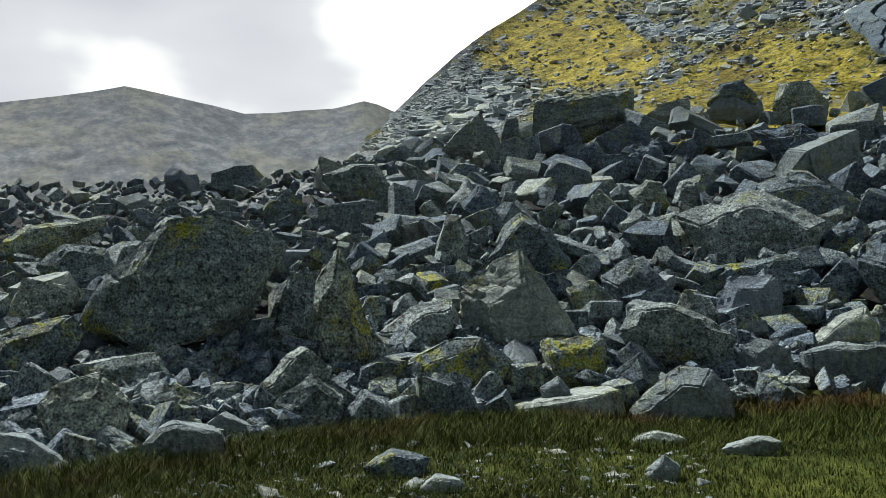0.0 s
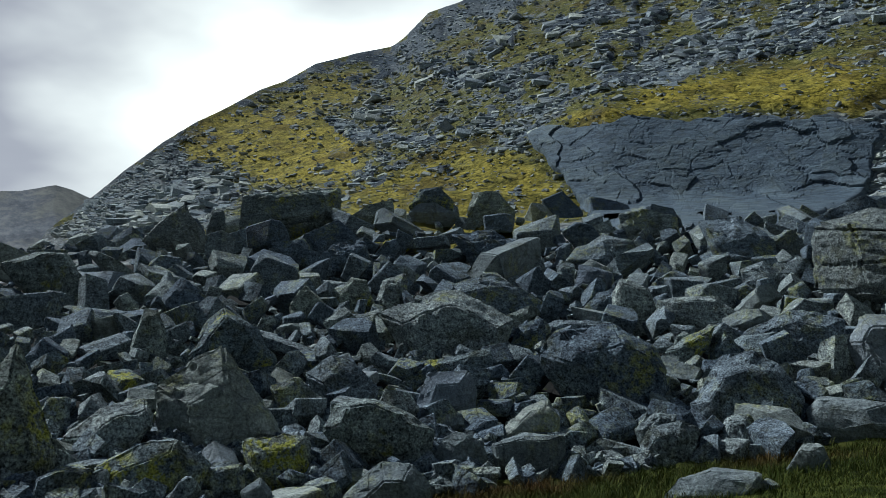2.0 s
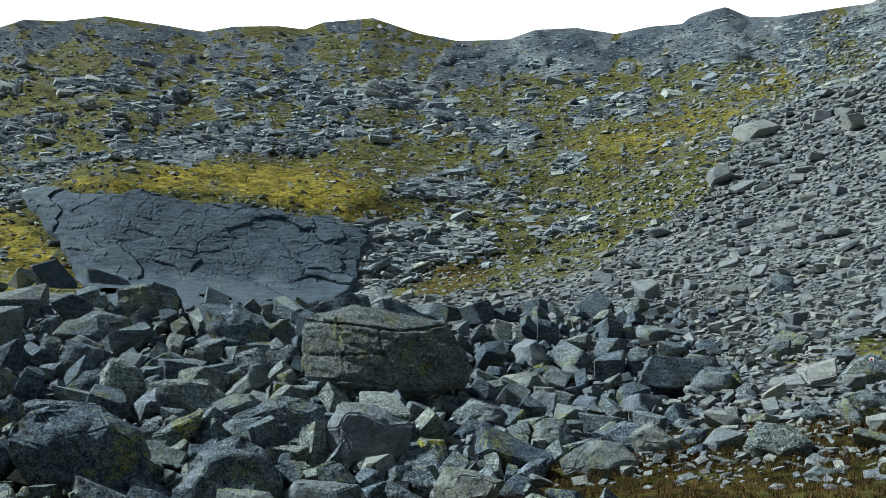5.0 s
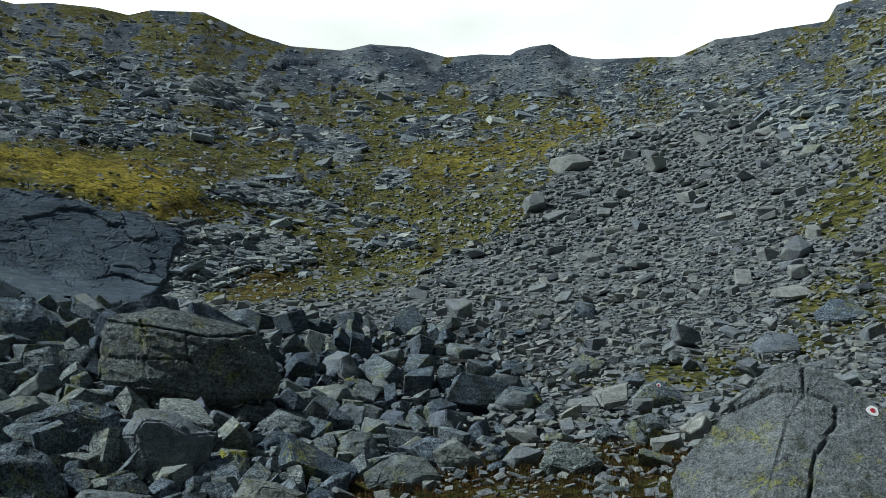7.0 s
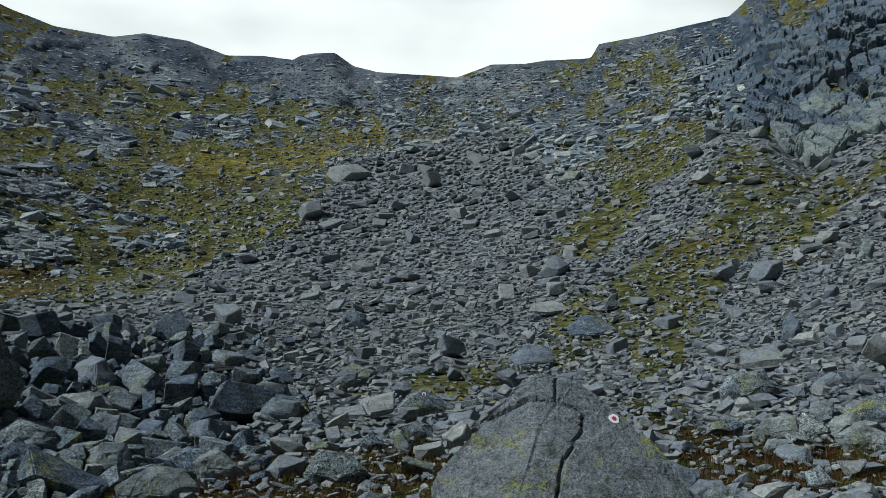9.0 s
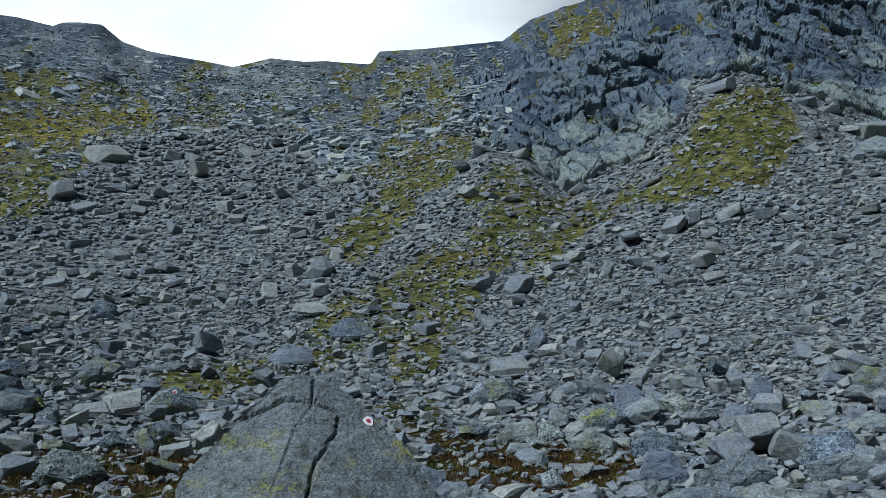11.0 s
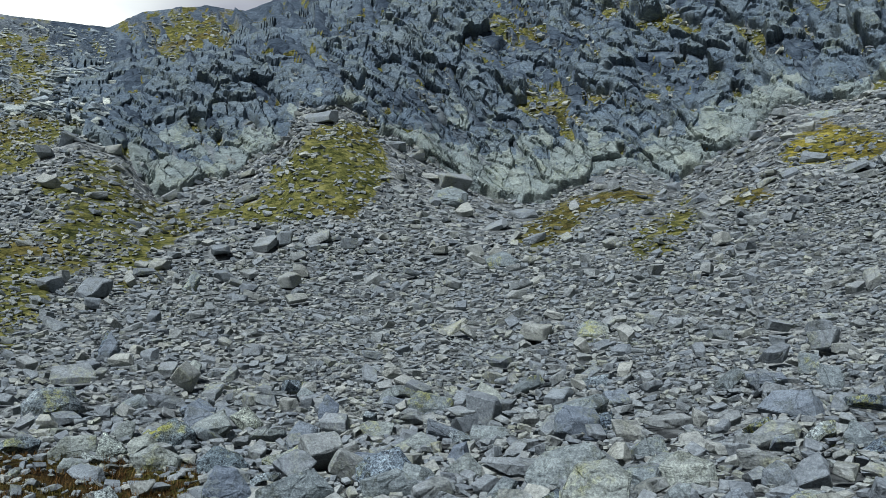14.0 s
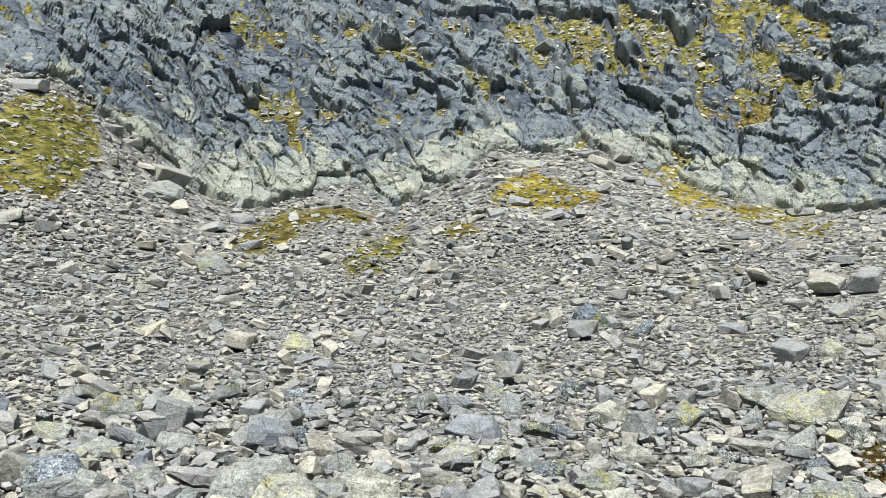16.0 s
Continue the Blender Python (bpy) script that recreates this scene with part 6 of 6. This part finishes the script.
def blocks(n, a_lo, a_hi, e_lo, e_hi, mean, seed, words, group, slope, biased=None):
    a, e, r, z, rng = strew(n * 3, a_lo, a_hi, e_lo, e_hi, seed)
    made = 0
    for k in range(len(a)):
        if made == n:
            break
        size = r[k] / 1550 * math.exp(rng.normal(mean, 0.28))
        x, y = r[k] * math.sin(radians(a[k])), r[k] * math.cos(radians(a[k]))
        if not clear(np.array([x]), np.array([y]), np.array([size]))[0]:
            continue
        me, look_words = STONES[int(rng.integers(0, len(STONES))) if a[k] < -12 else int(rng.choice((0, 3, 4, 6, 7, 10, 11, 13)))]
        ob = new("block", me)
        ob.matrix_world = (pose(x, y, z[k] + 0.12 * size, 0, 0, -a[k]) @ pose(0, 0, 0, math.degrees(slope) + rng.normal(0, 14), rng.normal(0, 16), rng.uniform(0, 360))
                           @ Matrix.Diagonal((0.55 * size * rng.uniform(0.8, 1.3), 0.5 * size, 0.55 * size * rng.uniform(0.7, 1.1), 1)))
        tagged(ob, look_words + words, "block", group=group)
        SPOTS.append((x, y, 0.4 * size))
        made += 1


blocks(160, -106, -14, lambda a: foot(a) + 1.2, lambda a: crest(a) - 0.2, 4.0, 41, ", wedged in the rockfall", "blocks of the rockfall", 0.2)
blocks(110, -22, 96, lambda a: np.full(len(a), -1.8), lambda a: np.where(a < 10, 5.0, 6.0), 3.75, 43, ", lying at the scree's foot", "blocks at the scree's foot", 0.3)

TAKEN = np.zeros((900, 5200), bool)  # which directions already hold a stone, 25 to a degree


def spaced(a, e, wide, share, flat=0.62):
    """Picks stones that lie side by side, the largest first; wide is their breadth in degrees, share how much of it they claim."""
    keep = np.zeros(len(a), bool)
    for k in np.argsort(-wide):
        cx, cy, rx, ry = (a[k] + 108) * 25, (e[k] + 4) * 25, wide[k] * 12.5 * share, wide[k] * 12.5 * flat * share
        x0, x1, y0, y1 = max(0, int(cx - rx)), int(cx + rx) + 1, max(0, int(cy - ry)), int(cy + ry) + 1
        area = TAKEN[y0:y1, x0:x1]
        if area.size == 0 or area.sum() > 0.22 * area.size:
            continue
        yy, xx = np.ogrid[y0:y0 + area.shape[0], x0:x0 + area.shape[1]]
        area |= ((xx - cx + 0.5) / (rx + 0.3)) ** 2 + ((yy - cy + 0.5) / (ry + 0.3)) ** 2 < 1
        keep[k] = True
    return keep


SHAPES_SMALL = [loose_stone(RNG, int(RNG.integers(1, 4)), np.array([1.0, RNG.uniform(0.6, 0.95), RNG.uniform(0.3, 0.6)])) for _ in range(24)]

# boulder field: the smaller blocks between the big ones, over a bed of others
for n, mean, spread, drop, seed in ((30000, 2.95, 0.55, 0.0, 11), (2600, 3.5, 0.3, 0.85, 21)):
    a, e, r, z, rng = strew(n, -107, -4, lambda a: np.where(a < -20, foot(a) + 0.8, -4.5), lambda a: crest(a) + 0.3, seed)
    keep = rng.uniform(0, 1, len(a)) > step(-17, -4, a)
    a, e, r, z = a[keep], e[keep], r[keep], z[keep]
    x, y = flat_xy(a, r)
    px = np.exp(rng.normal(mean, spread, len(r))) * np.clip(13 / r, 0.3, 1.2) ** 0.3 * np.where(a < -79, np.clip(13 / r, 0.3, 1.0) ** 0.5, 1)
    size = r / 1550 * np.clip(px, 7, 80)
    k = clear(x, y, size) & ((soil(a, r, e)[0] < 0.35) | (a < -25))
    if drop == 0:
        k[k] = spaced(a[k], e[k], np.degrees(size[k] / r[k]), 0.88)
    x, y, z, size = x[k], y[k], z[k] - drop, size[k]
    scatter("block_rubble" if drop == 0 else "bed_of_blocks", RUBBLE, x, y, z, size, "heaped grey angular blocks of rockfall with lichen", "rubble", 0.5, 0.2, seed + 1, 1.0, SHAPES if drop == 0 else SHAPES_SMALL, None, 0.2)

# scree fan and its coarse lower edge
scree_top = lambda a: scree_line(a) + 0.2
for name, n, mean, spread, least, seed, shapes in (("coarse_scree", 5000, 2.65, 0.5, 12, 23, SHAPES), ("scree", 150000, 1.85, 0.36, 4.5, 13, SHAPES_SMALL)):
    a, e, r, z, rng = strew(n, -28, 97, lambda a: np.where(a < -24, 7.5, -2.6), scree_top, seed)
    keep = (e > 7.5) | (rng.uniform(0, 1, len(a)) < step(-24, -4, a))
    a, e, r, z = a[keep], e[keep], r[keep], z[keep]
    sod = soil(a, r, e)[0]
    keep = rng.uniform(0, 1, len(a)) > np.clip(sod * 1.35, 0, 0.93)
    a, e, r, z = a[keep], e[keep], r[keep], z[keep]
    x, y = flat_xy(a, r)
    low = np.clip(1 - (e + 1) / 11, 0, 1)
    wide = np.clip(np.exp(rng.normal(mean, spread, len(r)) + low * rng.uniform(0.1, 1.0, len(r))), least, 95)
    size = r / 1550 * wide
    k = clear(x, y, size)
    k[k] = spaced(a[k], e[k], np.degrees(size[k] / r[k]), 0.86)
    x, y, z, size = x[k], y[k], z[k], size[k]
    scatter(name, SCREE, x, y, z, size, "grey angular scree spread below the cliffs", "scree", 0.24, 0.2, seed + 1, 0.85, shapes, None, 0.38)

# ---- jointed rock of ledges and cliffs ----
JOINTED = [loose_stone(RNG, int(RNG.integers(1, 4)), np.ones(3)) for _ in range(24)]


def jointed(name, material, a, r, z, wide, dip, slope, deep, label, seed):
    """Blocks of bedrock set side by side in a slope: long sides along the dip, tops tilted by the slope (degrees), deep their height."""
    rng = np.random.default_rng(seed)
    h = np.radians(a)
    t, out, up = np.stack([np.cos(h), -np.sin(h), 0 * h], 1), np.stack([np.sin(h), np.cos(h), 0 * h], 1), np.array([0.0, 0.0, 1.0])
    w = np.radians(slope + rng.normal(0, 12, len(a)))[:, None]
    s, n = out * np.cos(w) + up * np.sin(w), up * np.cos(w) - out * np.sin(w)
    y = rng.normal(0, 0.22, len(a))[:, None]
    t, n = t * np.cos(y) + n * np.sin(y), n * np.cos(y) - t * np.sin(y)
    d = np.radians(dip + rng.normal(0, 10, len(a)))[:, None]
    ax, ay = t * np.cos(d) + s * np.sin(d), s * np.cos(d) - t * np.sin(d)
    size = wide[:, None] * np.stack([np.full(len(a), 0.5), rng.uniform(0.2, 0.42, len(a)), rng.uniform(0.14, 0.3, len(a)) * deep], 1)
    mid = np.stack([r * np.sin(h), r * np.cos(h), z], 1) + n * size[:, 2:] * rng.uniform(-0.7, 0.3, len(a))[:, None]
    pick = rng.integers(0, len(JOINTED), len(a))
    cos, fas, base = [], [], 0
    for j, (co, fa) in enumerate(JOINTED):
        k = np.nonzero(pick == j)[0]
        p = mid[k][:, None] + sum((co[None, :, i:i + 1] * size[k][:, None, i:i + 1]) * v[k][:, None] for i, v in enumerate((ax, ay, n)))
        cos.append(p.reshape(-1, 3))
        fas.append((fa[None] + (np.arange(len(k)) * len(co))[:, None, None]).reshape(-1, 3) + base)
        base += len(k) * len(co)
    return tagged(new(name, mesh_of(name, np.concatenate(cos), np.concatenate(fas), material)), label, "bedrock", kind="stuff")


def rock_spots(n, a_lo, a_hi, e_lo, mean, spread, most, seed, claim):
    """Spots of bare rock, spaced by the blocks' breadth."""
    a, e, r, z, rng = strew(n, a_lo, a_hi, e_lo, lambda a: np.minimum(np.interp(a, TOP_H, TOP_E) - 0.05, 33.5), seed)
    cov = soil(a, r, e)
    wide = np.clip(np.exp(rng.normal(mean, spread, len(a))), 6, most) * np.clip((np.interp(a, TOP_H, TOP_E) - e) / 3.5, 0.45, 1)
    k = (cov[3] > 0.4) & (cov[0] < 0.35) & (r > 62)
    k[k] = spaced(a[k], e[k], np.degrees(wide[k] / 1550), claim, 0.5)
    return a[k], e[k], r[k], z[k], wide[k] * r[k] / 1550, [v[k] for v in cov]


above = lambda a: np.where(a < -18, 8.0, scree_line(a))
TAKEN[:] = False
a, e, r, z, wide, cov = rock_spots(60000, -80, 24, above, 2.1, 0.55, 46, 51, 0.55)
k = cov[5] < 0.5
jointed("rock_ledges", LEDGE_ROCK, a[k], r[k], z[k], wide[k], 7.0, 29.0, 0.55, "blue-grey bedrock ledges breaking through the mountain turf", 52)


def blurred(v, reach, times):
    """A grid smoothed by running means both ways."""
    for axis in (0, 1) * times:
        wide = np.pad(v, [(reach, reach) if i == axis else (0, 0) for i in (0, 1)], mode="edge")
        v = sum(np.take(wide, np.arange(i, i + v.shape[axis]), axis) for i in range(2 * reach + 1)) / (2 * reach + 1)
    return v


def rock_face(name, a_lo, a_hi, e_lo, e_hi, base, shows, dip, lift_by, looks, label):
    """A face of bedrock, broken along slanting joints into planes of several sizes, with clefts between them and turf on its ledges."""
    fine = 0.075
    heads = np.arange(a_lo, a_hi, fine)
    rows = np.arange(e_lo, e_hi, fine)
    a, e = (v.ravel() for v in np.meshgrid(heads, rows))
    r, z, ok = surface(a, e)
    ok &= (e > base(a) - 0.25) & (e < np.interp(a, TOP_H, TOP_E) - 0.8)
    cov = soil(a, r, e)
    blur = lambda v, reach, times: blurred(v.reshape(len(rows), len(heads)), reach, times).ravel()
    cover = blur((ok & shows(cov)).astype(float), 3, 2)
    r = blur(np.minimum(r, 260), 6, 3)
    z = EYE.z + r * np.tan(np.radians(e))
    q = np.stack([110 * np.radians(a), z, 0.25 * r], 1)
    q = q + 1.3 * np.stack([fbm(q * 0.22, 3, 300 + i) for i in range(3)], 1)
    turn = radians(dip)
    bed = np.stack([q[:, 0] * math.cos(turn) + q[:, 1] * math.sin(turn), q[:, 1] * math.cos(turn) - q[:, 0] * math.sin(turn), q[:, 2]], 1)
    high = step(1.0, 5.0, e - base(a))
    push, tone = np.zeros(len(a)), np.zeros(len(a))
    for size, lift, cleft, share, seed in ((np.array([11.0, 5.5, 9.0]), 1.3, 0.5, 0.3, 311), (np.array([4.2, 2.2, 3.5]), 0.65, 0.45, 0.4, 331), (np.array([1.7, 0.85, 1.5]), 0.3, 0.22, 0.3, 351)):
        own, rim = cells(bed / size, seed)
        rough = lift_by * (0.4 + 0.7 * high)
        push += rough * lift * own - lift_by * cleft * step(0.07, 0.0, rim) * (0.6 + 0.5 * fbm(bed * 0.3, 2, seed + 5))
        tone += share * np.clip(0.5 + 0.55 * own, 0, 1)
    push = (push + 0.9) * step(0.3, 0.75, cover) - 1.2 * step(0.6, 0.2, cover)
    h, near = np.radians(a), r - 0.9 * push
    co = np.stack([near * np.sin(h), near * np.cos(h), z + 0.2 * push], 1)
    n = len(heads)
    k = (np.arange(len(rows) - 1)[:, None] * n + np.arange(n - 1)[None]).ravel()
    faces = np.stack([k, k + 1, k + n + 1, k + n], 1)
    whole = (cover > 0.12)[faces].all(1) & (np.ptp(r[faces], axis=1) < 4.0)
    faces = faces[whole]
    me = mesh_of(name, co, np.concatenate([faces[:, [0, 1, 2]], faces[:, [0, 2, 3]]]), looks[0])
    me.materials.append(looks[1])
    pale = cov[4] + 0.25 * (tone - 0.5)
    me.polygons.foreach_set("material_index", np.tile((pale[faces].mean(1) > 0.40).astype(np.int32), 2))
    at = me.attributes.new("tone", "FLOAT", "POINT")
    at.data.foreach_set("value", tone.astype(np.float32))
    tagged(new(name, me), label, "bedrock", kind="structure")


rock_face("cliff", 21.5, 97.0, 17.0, 34.2, scree_line, lambda cov: (cov[3] > 0.25) & (cov[0] < 0.45), -44, 1.0, (CLIFF_ROCK, CLIFF_PALE), "jointed blue-grey cliff with pale slabs along its foot")
rock_face("wet_slab", -54.0, -24.0, 6.5, 22.0, lambda a: 6.5 + 0 * a, lambda cov: cov[5] > 0.45, -14, 0.2, (SLAB_ROCK, SLAB_ROCK), "dark blue-grey wet slab of bedrock under a grassy terrace")
# loose stones over the turf
a, e, r, z, rng = strew(45000, -80, 97, lambda a: np.where(a < -18, 8.0, np.minimum(scree_line(a), 22)), lambda a: np.minimum(np.interp(a, TOP_H, TOP_E) - 0.2, 32), 15)
cov = soil(a, r, e)
keep = (cov[3] < 0.4) & (r > 60) & (cov[5] < 0.2) & (rng.uniform(0, 1, len(a)) > 0.75 * cov[1])
a, r, z = a[keep], r[keep], z[keep]
x, y = flat_xy(a, r)
size = r / 1550 * np.exp(rng.normal(1.55, 0.5, len(r)))
scatter("hillside_stones", PALE, x, y, z, size, "pale loose stones scattered over the grassy slopes", "stones", 0.3, 0.4, 16, 0.75, SHAPES_SMALL, None, 0.4)

# stones lying on the patches of turf in the scree
a, e, r, z, rng = strew(9000, -25, 97, -1.5, scree_line, 27)
keep = soil(a, r, e)[0] > 0.4
a, r, z = a[keep], r[keep], z[keep]
x, y = flat_xy(a, r)
size = r / 1550 * np.exp(rng.normal(2.1, 0.4, len(r)))
scatter("patch_stones", PALE, x, y, z, size, "pale stones lying on turf between the scree", "stones", 0.3, 0.4, 28, 0.75, SHAPES_SMALL)

# small pale stones in the near turf
a, e, r, z, rng = strew(800, -107, -58, -14.5, lambda a: foot(a) + 0.6, 17)
x, y = flat_xy(a, r)
size = r / 1550 * np.exp(rng.normal(2.15, 0.5, len(r)))
scatter("turf_stones", PALE, x, y, z, size, "small pale stones half sunk in the turf", "stones", 0.25, 0.5, 18, 0.7, SHAPES_SMALL)

# ---- grass ----


def grass_material():
    m, n, l, bsdf = nodes_of("meadow_grass")
    geo = n.new("ShaderNodeNewGeometry")
    pos = geo.outputs["Position"]
    where = noise_node(n, l, pos, 0.5, 3, 0.6)
    green = ramp_node(n, l, geo.outputs["Random Per Island"], [(0.0, (0.014, 0.024, 0.003)), (0.6, (0.05, 0.07, 0.011)), (1.0, (0.13, 0.14, 0.03))])
    rust = ramp_node(n, l, geo.outputs["Random Per Island"], [(0.0, (0.025, 0.012, 0.006)), (0.6, (0.09, 0.048, 0.016)), (1.0, (0.19, 0.125, 0.045))])
    turned = n.new("ShaderNodeAttribute")
    turned.attribute_name = "rust"
    mixed = math_node(n, l, "ADD", math_node(n, l, "MULTIPLY", where, 0.7), math_node(n, l, "MULTIPLY", turned.outputs["Fac"], 0.3))
    l.new(mix_node(n, l, ramp_node(n, l, mixed, [(0.49, (0, 0, 0)), (0.62, (1, 1, 1))]), green, rust), bsdf.inputs["Base Color"])
    bsdf.inputs["Roughness"].default_value = 0.8
    bsdf.inputs["Specular IOR Level"].default_value = 0.08
    return m


GRASS = grass_material()


def sward(name, x, y, z, tall, label, seed, blades=8):
    """Tufts of grass, each a spray of bent blades, in one mesh."""
    rng = np.random.default_rng(seed)
    n = len(x) * blades
    bx, by, bz = (np.repeat(v, blades) for v in (x, y, z))
    h = np.repeat(tall, blades) * rng.uniform(0.5, 1.2, n)
    turn, out = rng.uniform(0, 6.283, n), rng.uniform(0.2, 1.1, n) * h
    bx, by = bx + rng.normal(0, 0.05, n), by + rng.normal(0, 0.05, n)
    wide = rng.uniform(0.0025, 0.006, n)
    c, sn = np.cos(turn), np.sin(turn)
    side = np.stack([-sn, c, 0 * c], 1) * wide[:, None]
    base = np.stack([bx, by, bz - 0.03], 1)
    mid = base + np.stack([c * out * 0.35, sn * out * 0.35, h * 0.6], 1)
    tip = base + np.stack([c * out, sn * out, h], 1)
    co = np.stack([base - side, base + side, mid + side * 0.7, mid - side * 0.7, tip], 1).reshape(-1, 3)
    k = np.arange(n)[:, None] * 5
    faces = np.concatenate([k + [0, 1, 2], k + [0, 2, 3], k + [3, 2, 4]])
    me = mesh_of(name, co, faces, GRASS)
    at = me.attributes.new("rust", "FLOAT", "POINT")
    at.data.foreach_set("value", rustiness(np.degrees(np.arctan2(co[:, 0], co[:, 1])), np.hypot(co[:, 0], co[:, 1])).astype(np.float32))
    return tagged(new(name, me), label, "grass", kind="stuff")


a, e, r, z, rng = strew(42000, -107, -22, -14.5, lambda a: foot(a) + 0.5, 31)
keep = rng.uniform(0, 1, len(a)) < 0.35 + 0.65 * (r > 8.2)
a, r, z = a[keep], r[keep], z[keep]
x, y = flat_xy(a, r)
tall = rng.uniform(0.04, 0.10, len(a)) * (1 + 0.9 * step(2.2, 0.3, foot(a) - np.degrees(np.arctan2(z - 1.6, r))))
sward("meadow_grass", x, y, z, tall, "short green and rust-brown mountain grass", 32, 7)
a, e, r, z, rng = strew(24000, -26, 96, -4.8, 3.2, 33)
g = soil(a, r, e)[0]
keep = g > 0.35
a, r, z = a[keep], r[keep], z[keep]
x, y = flat_xy(a, r)
sward("scree_grass", x, y, z, rng.uniform(0.06, 0.16, len(a)), "rust-brown grass in hollows between the stones", 34)
